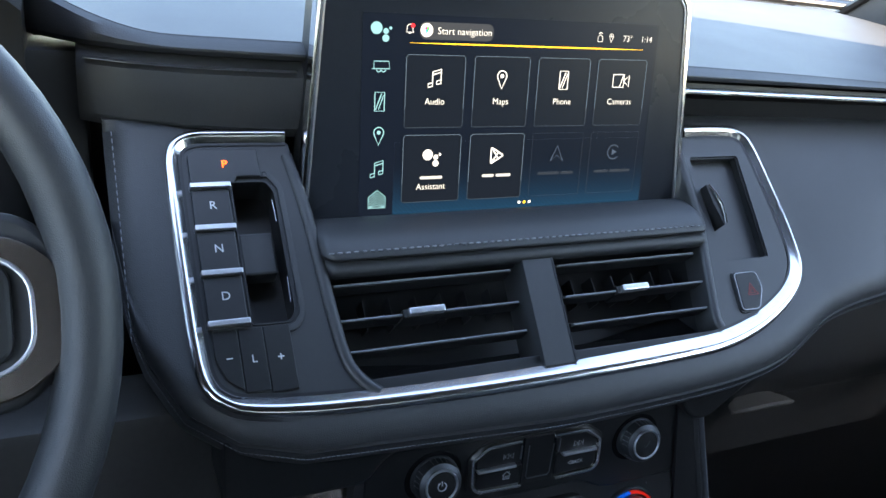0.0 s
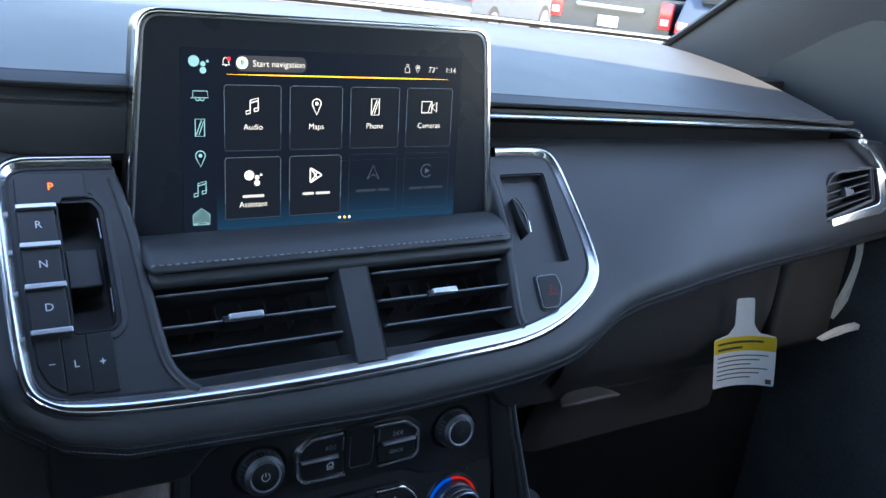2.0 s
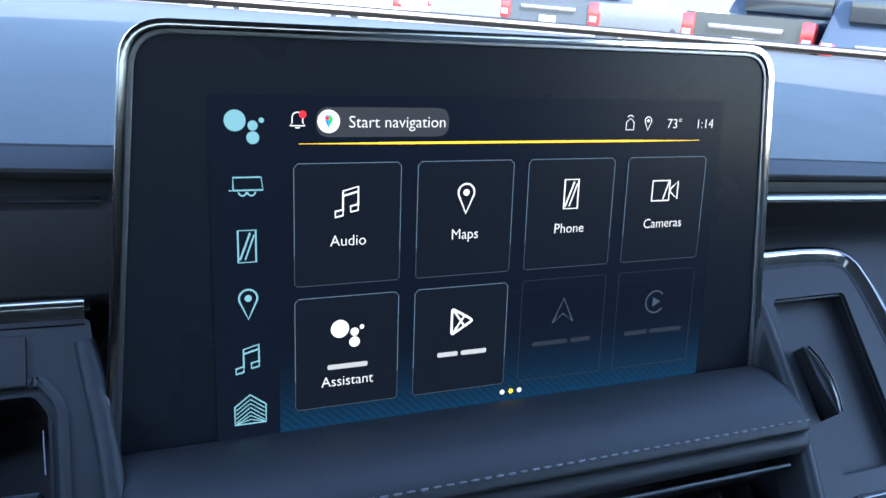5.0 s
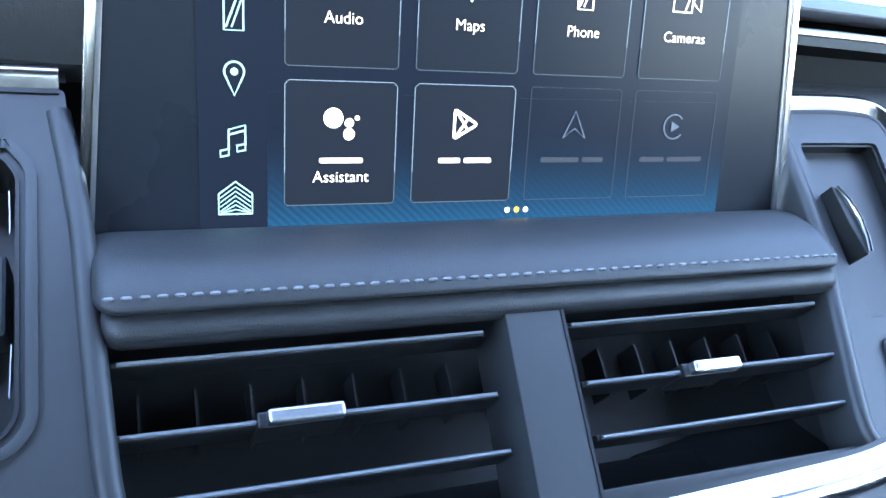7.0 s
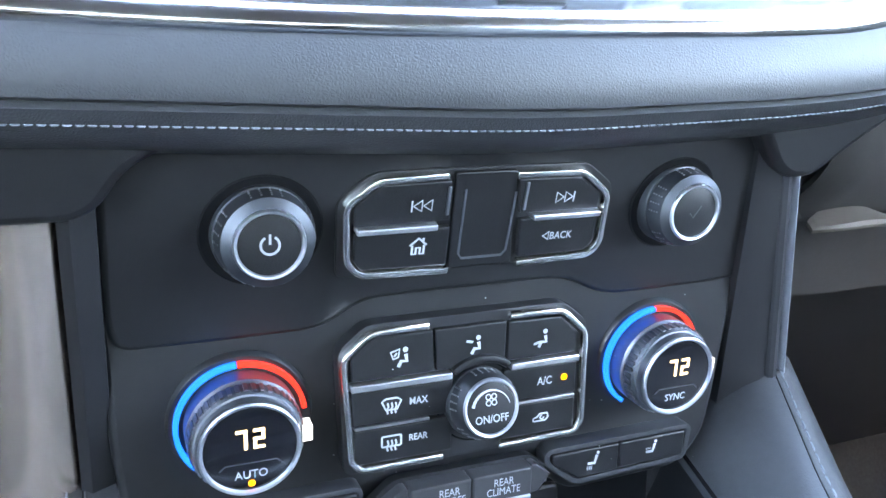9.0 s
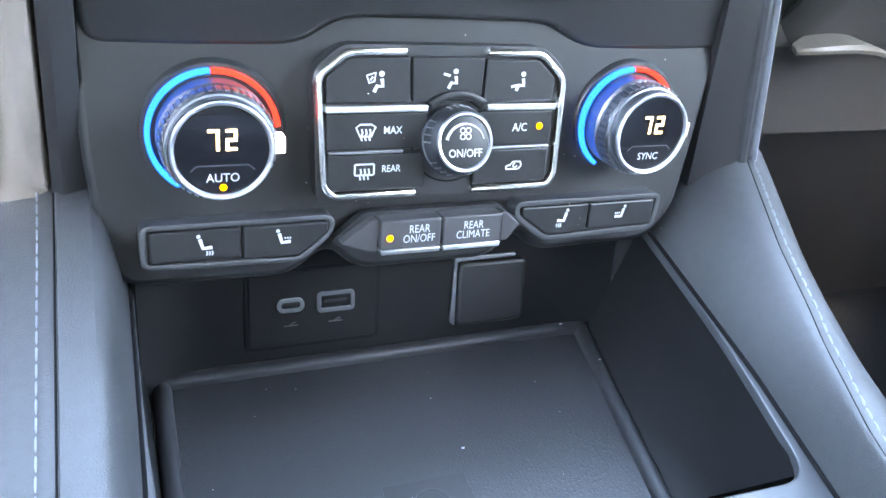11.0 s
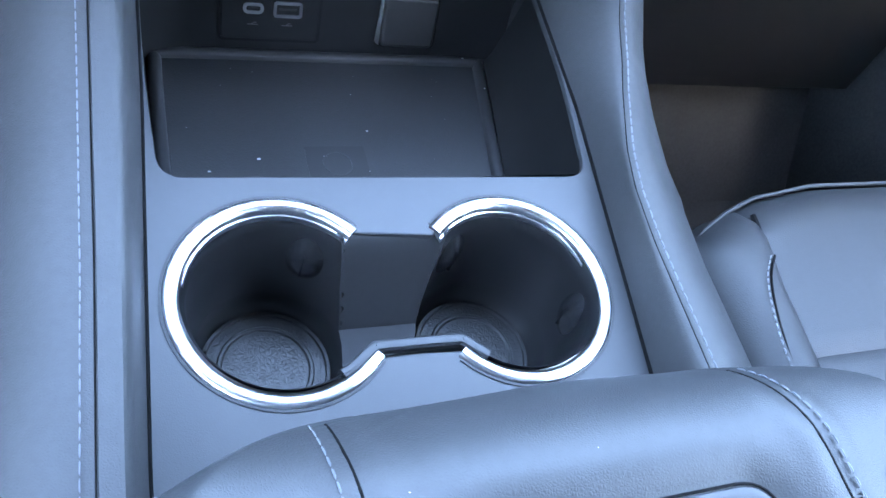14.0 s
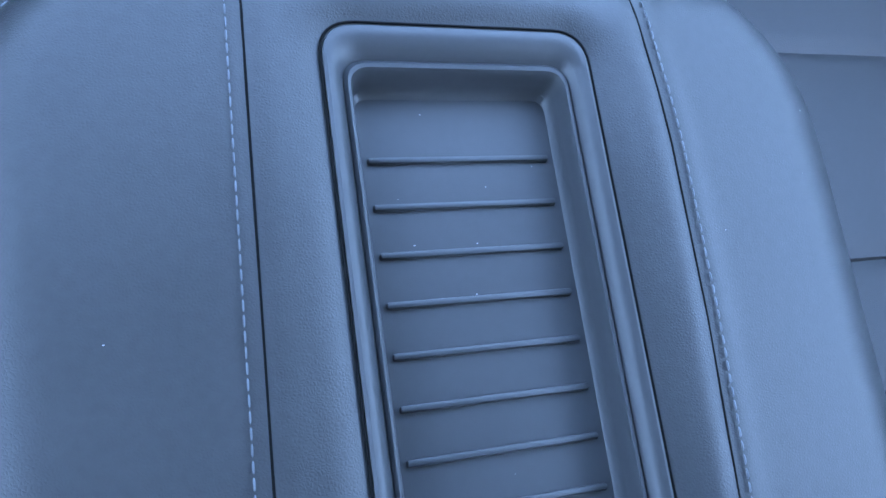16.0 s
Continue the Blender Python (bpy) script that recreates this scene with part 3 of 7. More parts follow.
part("edge_strip", sweep(path, lambda t: [(-0.004, -0.0045 * min(1, 0.2 + 3 * t)), (0.004, -0.0045 * min(1, 0.2 + 3 * t)), (0.004, 0.003 * min(1, 0.2 + 3 * t)), (-0.004, 0.003 * min(1, 0.2 + 3 * t))]), CREAM, end_panel, "edge strip with sunlight painted in as pale cream")

# ---- touchscreen ----
screen = thing("touchscreen", (0, 0.62, 0.75), "glossy black touchscreen in a chrome frame, showing a home page", "screen")
OUT = [(-0.1480, 0.004), (0.1525, 0.004), (0.1385, 0.1492), (-0.1345, 0.1492)]


def grown(d, r):
    return rounded([(OUT[0][0] - d, OUT[0][1] - 0.02), (OUT[1][0] + d, OUT[1][1] - 0.02), (OUT[2][0] + d, OUT[2][1] + d), (OUT[3][0] - d, OUT[3][1] + d)], [0.002, 0.002, r, r], 8)


part("glass", slab(grown(-0.0015, 0.0125), -0.004, 0.0, 0.0008), SCREEN_GLASS, screen, "smooth black glass", m=MS.copy())
part("chrome_frame", ribbon(grown(0.0012, 0.0140), 0.0034, -0.010, 0.0016, True, 0.0008), CHROME, screen, "bright chrome frame", m=MS.copy())
part("inner_frame", ribbon(grown(-0.0012, 0.0128), 0.0018, -0.004, 0.0008, True, 0.0003), SATIN_DARK, screen, m=MS.copy())
part("housing", slab(grown(0.002, 0.015), -0.030, -0.0045, 0.0), HARD, screen, "dark plastic housing", m=MS.copy())
for s in (-1, 1):
    ch = [(-0.144, -0.03), (-0.144, 0.030), (-0.1505, 0.018), (-0.160, -0.010), (-0.166, -0.03)] if s < 0 else [(0.148, -0.03), (0.170, -0.03), (0.164, -0.010), (0.1545, 0.018), (0.148, 0.030)]
    part("side_cheek", slab(rounded(ch, 0.003), -0.055, -0.008, 0.004), SOFT, screen, m=MS.copy())


def ui(name, bm, material, w=0.0004, label=""):
    return part(name, bm, material, screen, label, smooth=False, m=at(MS, 0, 0, w))


def flat(outline):
    return slab(outline, 0.0, 0.0001)


ui("display", flat(rect(-0.110, 0.1165, -0.004, 0.1275)), UI_BLACK, 0.0002)


def stripe_band():
    """The page's blue foot, drawn by thin slanting stripes that fade upwards."""
    m = bpy.data.materials.new("ui_foot")
    m.use_nodes = True
    n, l = m.node_tree.nodes, m.node_tree.links
    b = n["Principled BSDF"]
    b.inputs["Base Color"].default_value = (0.0005, 0.0008, 0.0015, 1)
    b.inputs["Roughness"].default_value, b.inputs["Specular IOR Level"].default_value = 0.3, 0.12
    tc = n.new("ShaderNodeTexCoord")
    sep = n.new("ShaderNodeSeparateXYZ")
    l.new(tc.outputs["Object"], sep.inputs[0])
    base = -base_of(screen)
    up = n.new("ShaderNodeMapRange")
    up.inputs["From Min"].default_value, up.inputs["From Max"].default_value = 0.752 + base.z + 0.038, 0.752 + base.z - 0.004
    l.new(sep.outputs["Z"], up.inputs["Value"])
    sq = n.new("ShaderNodeMath")
    sq.operation, sq.inputs[1].default_value = "POWER", 2.4
    l.new(up.outputs[0], sq.inputs[0])
    wave = n.new("ShaderNodeTexWave")
    wave.wave_type, wave.bands_direction = "BANDS", "DIAGONAL"
    wave.inputs["Scale"].default_value = 175.0
    l.new(tc.outputs["Object"], wave.inputs["Vector"])
    st = n.new("ShaderNodeMapRange")
    st.inputs["To Min"].default_value, st.inputs["To Max"].default_value = 0.55, 1.0
    l.new(wave.outputs["Fac"], st.inputs["Value"])
    mul = n.new("ShaderNodeMath")
    mul.operation = "MULTIPLY"
    l.new(sq.outputs[0], mul.inputs[0])
    l.new(st.outputs[0], mul.inputs[1])
    tint = n.new("ShaderNodeMix")
    tint.data_type = "RGBA"
    tint.inputs[6].default_value, tint.inputs[7].default_value = (0.00082, 0.00130, 0.00250, 1), (0.0014, 0.0072, 0.0155, 1)
    l.new(mul.outputs[0], tint.inputs[0])
    l.new(tint.outputs[2], b.inputs["Emission Color"])
    b.inputs["Emission Strength"].default_value = 1.0
    return m


UI_FOOT = stripe_band()
ui("page_foot", flat(rect(-0.086, 0.1165, -0.004, 0.046)), UI_FOOT, 0.0003)
COLS = [-0.0800 + 0.0490 * k for k in range(4)]
NAMES = ["Audio", "Maps", "Phone", "Cameras"]
# trade names of the lower tiles, as plain bars: offset across, offset up, width
WORDS = [[(0, 0.0002, 0.0165)], [(-0.0058, 0, 0.0092), (0.0062, 0, 0.0118)], [(-0.0058, 0, 0.0178), (0.0098, 0, 0.0102)], [(-0.0096, 0, 0.0125), (0.0072, 0, 0.0182)]]


def put(ob, u, v):
    ob.location += MS.to_3x3() @ Vector((u, v, 0))
    return ob


for rI, (v0, v1) in enumerate(((0.0555, 0.1025), (0.0050, 0.0505))):
    for c, u0 in enumerate(COLS):
        dim = rI == 1 and c > 1
        if not dim:
            ui("tile", flat(rect(u0, u0 + 0.042, v0, v1, 0.0015)), UI_TILE, 0.0006)
            low = [(u0, v0 + 0.012), (u0, v0 + 0.001), (u0 + 0.001, v0), (u0 + 0.041, v0), (u0 + 0.042, v0 + 0.001), (u0 + 0.042, v0 + 0.012)]
            ui("tile_line", ribbon(low, 0.00030, 0, 0.0001), UI_FAINT, 0.0008)
            top = [(u0, v0 + 0.012), (u0, v1 - 0.0015), (u0 + 0.0015, v1), (u0 + 0.0405, v1), (u0 + 0.042, v1 - 0.0015), (u0 + 0.042, v0 + 0.012)]
            ui("tile_line", ribbon(top, 0.00030, 0, 0.0001), UI_LINE, 0.0008)
        else:
            ui("tile_line", ribbon(rect(u0, u0 + 0.042, v0, v1, 0.0015), 0.0002, 0, 0.0001, True), UI_GHOST, 0.0008)
        ink, vt = UI_DIM if dim else UI_WHITE, v0 + (0.0170 if rI == 0 else 0.0165)
        if rI == 0:
            put(ui("caption", letters(NAMES[c], 0.0061, 0.00002, -0.00006, 0.97, 1.1), ink, 0.0009), u0 + 0.021, vt)
        for u_, v_, w_ in () if rI == 0 else WORDS[c]:
            put(ui("caption_bar", flat(rect(-w_ / 2, w_ / 2, -0.0011, 0.0009, 0.0008)), UI_GHOST if dim else UI_BAR, 0.0009), u0 + 0.021 + u_, vt + v_)
        if rI == 1 and c == 0:
            put(ui("caption", letters("Assistant", 0.0061, 0.00002, -0.00006, 0.97, 1.1), ink, 0.0009), u0 + 0.021, vt - 0.0062)


def icon(kind, u, v, s, material):
    """Small drawn symbols of the page; s is their height."""
    strokes, lw = [], s * 0.058

    def ln(pts, closed=False, k=1.0):
        strokes.append(ribbon([(p[0] * s, p[1] * s) for p in pts], lw * k, 0, 0.0001, closed))

    def disc(x, y, r):
        strokes.append(flat(circle(x * s, y * s, r * s, 20)))
    if kind == "note":
        ln([(-0.18, -0.25), (-0.18, 0.35), (0.30, 0.48), (0.30, -0.12)])
        ln([(-0.18, 0.2), (0.30, 0.33)])
        ln([(-0.42, -0.45), (-0.18, -0.40), (-0.18, -0.22), (-0.42, -0.27)], True)
        ln([(0.06, -0.30), (0.30, -0.25), (0.30, -0.07), (0.06, -0.12)], True)
    elif kind == "pin":
        ln(arc(0, 0.18, 0.28, -25, 205) + [(0, -0.5)], True)
        disc(0, 0.18, 0.11)
    elif kind == "phone":
        ln(rect(-0.27, 0.27, -0.5, 0.5), True)
        ln([(-0.22, -0.42), (0.10, 0.42)])
        ln([(-0.06, -0.42), (0.22, 0.35)], k=0.8)
    elif kind == "camera":
        ln(rect(-0.58, 0.16, -0.36, 0.36), True)
        ln([(0.20, -0.05), (0.52, -0.32), (0.52, 0.32), (0.20, 0.05)], True)
        ln([(-0.10, -0.32), (0.12, 0.32)], k=0.8)
    elif kind == "dots":
        disc(-0.28, 0.15, 0.32)
        disc(0.24, 0.0, 0.15)
        disc(0.24, -0.36, 0.19)
        disc(0.50, 0.16, 0.08)
    elif kind == "play":
        ln(rounded([(-0.38, -0.5), (0.46, 0.0), (-0.38, 0.5)], 0.12), True, 1.5)
        ln([(-0.3, 0.4), (0.12, -0.2)], k=1.3)
        ln([(-0.3, -0.4), (0.12, 0.2)], k=1.3)
    elif kind == "arrow":
        ln([(-0.45, -0.45), (0, 0.5), (0.45, -0.45), (0, -0.1)], True)
    elif kind == "ring_play":
        ln(arc(0, 0, 0.45, 40, 320))
        strokes.append(flat([(-0.12 * s, -0.2 * s), (0.25 * s, 0), (-0.12 * s, 0.2 * s)]))
    elif kind == "trailer":
        ln([(-0.6, -0.12), (-0.45, -0.12), (-0.45, 0.35), (0.55, 0.35), (0.62, -0.12), (-0.45, -0.12)])
        ln(arc(-0.12, -0.18, 0.14, 180, 360))
        ln(arc(0.2, -0.18, 0.14, 180, 360))
    elif kind == "house":
        ln([(-0.5, -0.5), (-0.5, 0.12), (0, 0.5), (0.5, 0.12), (0.5, -0.5)], True, 0.9)
        for k in range(6):
            y = 0.34 - k * 0.14
            ln([(-0.46, max(-0.48, y - 0.34)), (0, y)], k=0.55)
            ln([(0, y), (0.46, max(-0.48, y - 0.34))], k=0.55)
    elif kind == "bell":
        ln([(-0.4, -0.3), (-0.28, -0.15)] + arc(0, 0.12, 0.28, 180, 0, 10) + [(0.28, -0.15), (0.4, -0.3)], True)
        ln([(-0.12, -0.4), (0.12, -0.4)])
    elif kind == "lockhouse":
        ln([(-0.3, -0.4), (-0.3, 0.1), (0, 0.35), (0.3, 0.1), (0.3, -0.4)], True)
        ln(arc(0, 0.3, 0.25, 30, 150, 8))
    first = ui("icon", strokes[0], material, 0.0009)
    for st in strokes[1:]:
        part("stroke", st, material, first, smooth=False, m=at(MS, 0, 0, 0.0009))
    return first


for c, kind in enumerate(("note", "pin", "phone", "camera")):
    put(icon(kind, 0, 0, 0.0125, UI_WHITE), COLS[c] + 0.021, 0.0875)
for c, kind in enumerate(("dots", "play", "arrow", "ring_play")):
    put(icon(kind, 0, 0, 0.0115, UI_WHITE if c < 2 else UI_DIM), COLS[c] + 0.021, 0.0355)
for k, kind in enumerate(("dots", "trailer", "phone", "pin", "note", "house")):
    put(icon(kind, 0, 0, {"trailer": 0.0100, "house": 0.0118}.get(kind, 0.0120), UI_TEAL), -0.0975, 0.1165 - 0.0220 * k + (0.0018 if kind == "house" else 0.0))
put(icon("bell", 0, 0, 0.0070, UI_WHITE), -0.0785, 0.1185)
put(ui("alert_dot", flat(circle(0, 0, 0.0014, 14)), UI_RED, 0.0011), -0.0766, 0.1205)
ui("pill", flat(rect(-0.0715, -0.0185, 0.1122, 0.1232, 0.005, 6)), UI_PILL, 0.0005)
put(ui("map_badge", flat(circle(0, 0, 0.0043, 22)), UI_WHITE, 0.0007), -0.0668, 0.1180)
put(ui("badge_mark", flat([(0, -0.0024)] + arc(0, 0.0008, 0.0016, -20, 90, 8)), UI_GREEN, 0.0011), -0.0670, 0.1180)
put(ui("badge_mark", flat([(0, -0.0024)] + arc(0, 0.0008, 0.0016, 90, 150, 6) + [(-0.0012, 0.0)]), UI_BLUE, 0.0012), -0.0670, 0.1180)
put(ui("badge_mark", flat(circle(0, 0, 0.0007, 12)), UI_RED, 0.0013), -0.0675, 0.1192)
put(ui("caption", letters("Start navigation", 0.0063, 0.00004, -0.00006), UI_WHITE, 0.0009), -0.0395, 0.1176)
for k in range(24):
    u0, u1 = -0.078 + 0.182 * k / 24, -0.078 + 0.182 * (k + 1) / 24
    h = 0.00045 * min(1.0, 0.15 + 4 * min((k + 0.5) / 24, 1 - (k + 0.5) / 24))
    ui("yellow_line", flat(rect(u0, u1, 0.1098 - h, 0.1098 + h)), UI_YELLOW, 0.0007)
put(icon("lockhouse", 0, 0, 0.0065, UI_WHITE), 0.0660, 0.1172)
put(icon("pin", 0, 0, 0.0060, UI_WHITE), 0.0753, 0.1174)
put(ui("caption", letters("73\u00b0", 0.0060, 0.00002, -0.00006), UI_WHITE, 0.0009), 0.0895, 0.1170)
put(ui("caption", letters("1:14", 0.0058, 0.00002, -0.00006), UI_WHITE, 0.0009), 0.1060, 0.1170)
for k in range(3):
    put(ui("page_dot", flat(circle(0, 0, 0.0011, 14)), UI_YELLOW if k == 1 else UI_WHITE, 0.0010), 0.0150 + 0.0042 * (k - 1), 0.0010)

# ---- padded bar under the screen ----
bar = thing("padded_bar", (0, 0.585, 0.735), "black leather padded bar with a stitched seam under the screen", "padding")


def bar_rows(profile, x0, x1):
    rows_, n_ = [], 60
    cy = sum(p[0] for p in profile) / len(profile)
    cz = sum(p[1] for p in profile) / len(profile)
    for i in range(n_ + 1):
        f = i / n_
        x = x0 + (x1 - x0) * f
        f = 0.5 - 0.5 * math.cos(math.pi * f)
        x = x0 + (x1 - x0) * f
        d = min(x - x0, x1 - x)
        k = math.sqrt(max(0.0, 1 - (1 - min(1.0, d / 0.008)) ** 2))
        rows_.append([(x, y + (1 - k) * max(0.0, min(0.012, 0.590 - y)), cz + (z - cz) * (0.72 + 0.28 * k)) for y, z in profile])
    return rows_


up_prof = smooth_line([(0.604, 0.7440), (0.600, 0.7495), (0.588, 0.7522), (0.571, 0.7503), (0.5602, 0.7458), (0.5556, 0.7418), (0.5548, 0.7392), (0.5580, 0.7379), (0.575, 0.7378)], 5)
low_prof = smooth_line([(0.580, 0.7377), (0.5640, 0.7375), (0.5575, 0.7364), (0.5542, 0.7332), (0.5540, 0.7296), (0.5566, 0.7262), (0.5630, 0.7246), (0.590, 0.7248)], 5)
part("upper_roll", grid(bar_rows(up_prof, -0.1455, 0.1515)), LEATHER, bar, "smooth black leather")
part("lower_roll", grid(bar_rows(low_prof, -0.1445, 0.1525)), LEATHER, bar)
part("stitching", stitches([(-0.1425 + 0.29 * i / 40, 0.5569, 0.7433) for i in range(41)], 0.0034, 0.0018, 0.0010, (0, -0.8, 0.6)), THREAD_PALE, bar, "grey thread stitching")

# ---- gear selector ----
gear = thing("gear_selector", (-0.19, 0.57, 0.70), "push-button gear selector with chrome-edged black keys", "gear selector")


def plate(outline, holes, w0, w1):
    """A flat plate with holes through it."""
    bm = bmesh.new()
    loops, edges = [], []
    for lp in (outline, *holes):
        vs = [bm.verts.new((x, y, w1)) for x, y in lp]
        loops.append(vs)
        edges += [bm.edges.new((vs[i], vs[(i + 1) % len(vs)])) for i in range(len(vs))]
    bmesh.ops.triangle_fill(bm, use_beauty=True, use_dissolve=False, edges=edges)
    for vs in loops:
        low = [bm.verts.new((v.co.x, v.co.y, w0)) for v in vs]
        k = len(vs)
        for i in range(k):
            bm.faces.new((vs[i], vs[(i + 1) % k], low[(i + 1) % k], low[i]))
    bmesh.ops.recalc_face_normals(bm, faces=bm.faces)
    bevel(bm, 0.0009, 2, 50)
    mark_rim(bm)
    return bm


def well(outline, w0, w1):
    """An open dark pocket: walls and floor."""
    bm = bmesh.new()
    a = [bm.verts.new((x, y, w1)) for x, y in outline]
    b = [bm.verts.new((x, y, w0)) for x, y in outline]
    k = len(a)
    for i in range(k):
        bm.faces.new((a[i], a[(i + 1) % k], b[(i + 1) % k], b[i]))
    bm.faces.new(b)
    bmesh.ops.triangulate(bm, faces=[f for f in bm.faces if len(f.verts) > 4])
    return thick(bm, -0.001)


SLOT = rounded([(-0.1925, 0.018), (-0.1700, 0.018), (-0.1660, 0.024), (-0.1665, 0.104), (-0.1710, 0.1115), (-0.1925, 0.1115)], 0.003)
panel_line = rounded([(-0.2205, 0.1390), (-0.2205, -0.006), (-0.214, -0.0195), (-0.196, -0.0265), (-0.122, -0.0325), (-0.1335, -0.021), (-0.1405, -0.004), (-0.1440, 0.040),
                      (-0.1465, 0.080), (-0.1525, 0.1390)], [0.008, 0.004, 0.01, 0.008, 0.001, 0.01, 0.01, 0.01, 0.01, 0.002])
part("panel", plate(panel_line, [SLOT], -0.012, -0.001), SOFT, gear, "soft black plastic panel", m=MF.copy())
part("slot", well(SLOT, -0.024, -0.0015), KEY_FACE, gear, "dark finger slot", m=MF.copy())
part("slot_rim", ribbon(SLOT, 0.0012, -0.002, 0.0002, True), DARK, gear, m=MF.copy())
BORDER = rounded([(-0.1925, 0.0135), (-0.1680, 0.0135), (-0.1620, 0.0215), (-0.1625, 0.1065), (-0.1690, 0.1160), (-0.1730, 0.1160)], 0.004)
part("slot_border", ribbon(BORDER[6:], 0.0034, -0.002, 0.0006, False, 0.0007), SOFT, gear, "raised border round the slot", m=MF.copy())
edge_line = smooth_line([(-0.1545, 0.1300), (-0.1500, 0.100), (-0.1478, 0.080), (-0.1455, 0.040), (-0.1420, -0.004), (-0.1355, -0.0205), (-0.1250, -0.0310)], 5)
ROLL = [(-0.0040, -0.020), (-0.0040, -0.0015), (-0.0032, 0.0002), (-0.0018, 0.0012), (0.0, 0.0015), (0.0018, 0.0012), (0.0032, 0.0002), (0.0040, -0.0015), (0.0040, -0.020)]
part("panel_edge", sweep([(u, v, 0) for u, v in edge_line], ROLL), SOFT, gear, "rounded edge beside the vents", m=MF.copy())
# two thin satin strips drawn as glints of light on the slot's edge
part("slot_glint", ribbon([(-0.1680, 0.030), (-0.1676, 0.046)], 0.0003, -0.001, 0.0004), SATIN, gear, m=MF.copy())
part("slot_glint", ribbon([(-0.1684, 0.083), (-0.1688, 0.098)], 0.0003, -0.001, 0.0004), SATIN, gear, m=MF.copy())
part("slot_shelf", slab(rect(-0.1915, -0.170, 0.052, 0.0800, 0.002), -0.022, -0.008, 0.002), SOFT, gear, m=MF.copy())


def key(name, outline, text, ink, label, tv=None, bar_at=None, size=0.0074, w=0.0022):
    k = part(name, slab(outline, -0.006, w, 0.0009), PANEL if w < 0.001 else KEY_FACE, gear, label, m=MF.copy())
    cu, cv = sum(p[0] for p in outline) / len(outline), sum(p[1] for p in outline) / len(outline)
    part("letter", letters(text, size, 0.00003, 0.00002), ink, k, m=at(MF, cu + (tv[0] if tv else 0), cv + (tv[1] if tv else 0), w + 0.0002), smooth=False)
    if bar_at:
        u0, u1, v0, v1 = bar_at
        part("chrome_bar", slab(rect(u0, u1, v0, v1, 0.0006), -0.003, w + 0.0026, 0.0012, 3), BAR_METAL, k, "bright chrome bar", m=MF.copy())
    return k


key("park_key", rounded([(-0.2160, 0.1095), (-0.1905, 0.1095), (-0.1885, 0.1140), (-0.1735, 0.1140), (-0.1735, 0.1335), (-0.2125, 0.1345), (-0.2160, 0.1300)], 0.001), "P", RED_LIT, "black park key with a lit red letter", (0.001, 0.002), (-0.2170, -0.1930, 0.1062, 0.1096))
for name, v0, v1, ch in (("reverse_key", 0.0815, 0.1060, "R"), ("neutral_key", 0.0525, 0.0780, "N"), ("drive_key", 0.0215, 0.0490, "D")):
    key(name, rect(-0.2165, -0.1945, v0, v1, 0.0008), ch, KEY_INK, "black key with a pale letter", (0.0005, 0.001), (-0.2172, -0.1935, v0 - 0.0034, v0))
key("low_minus_key", rounded([(-0.2155, 0.0165), (-0.2155, 0.0), (-0.210, -0.013), (-0.2015, -0.0195), (-0.2015, 0.0165)], 0.002), "\u2212", KEY_INK, "black key with a minus sign", (0.0012, -0.001), None, 0.0075, 0.0006)
key("low_key", rect(-0.2010, -0.1872, -0.0210, 0.0165, 0.0006), "L", KEY_INK, "black key with a pale letter", None, None, 0.0066, 0.0006)
key("low_plus_key", rect(-0.1867, -0.1715, -0.0225, 0.0165, 0.0006), "+", KEY_INK, "black key with a plus sign", None, None, 0.0075, 0.0006)

# ---- centre air vents ----
part("vent_bay", well(rect(-0.147, 0.149, -0.034, 0.052, 0.002), -0.060, -0.004), VOID, dashboard, "dark recess behind the vents", m=MF.copy())
# rail along the foot of the vents, seen in the chrome
part("vent_sill", slab([(-0.138, -0.0300), (0.139, -0.0300), (0.139, -0.0220), (-0.138, -0.0220)], -0.030, -0.0035, 0.001), DARK, dashboard, m=MF.copy())
part("vent_divider", slab(rounded([(-0.0135, -0.0315), (0.0105, -0.0315), (0.0150, 0.0440), (-0.0090, 0.0440)], 0.001), -0.03, 0.0015, 0.001), SOFT, dashboard, "black upright between the vents", m=MF.copy())
part("divider_edge", slab([(0.0090, -0.0312), (0.0103, -0.0312), (0.0148, 0.0440), (0.0135, 0.0440)], -0.001, 0.0019), HARD, dashboard, m=MF.copy())


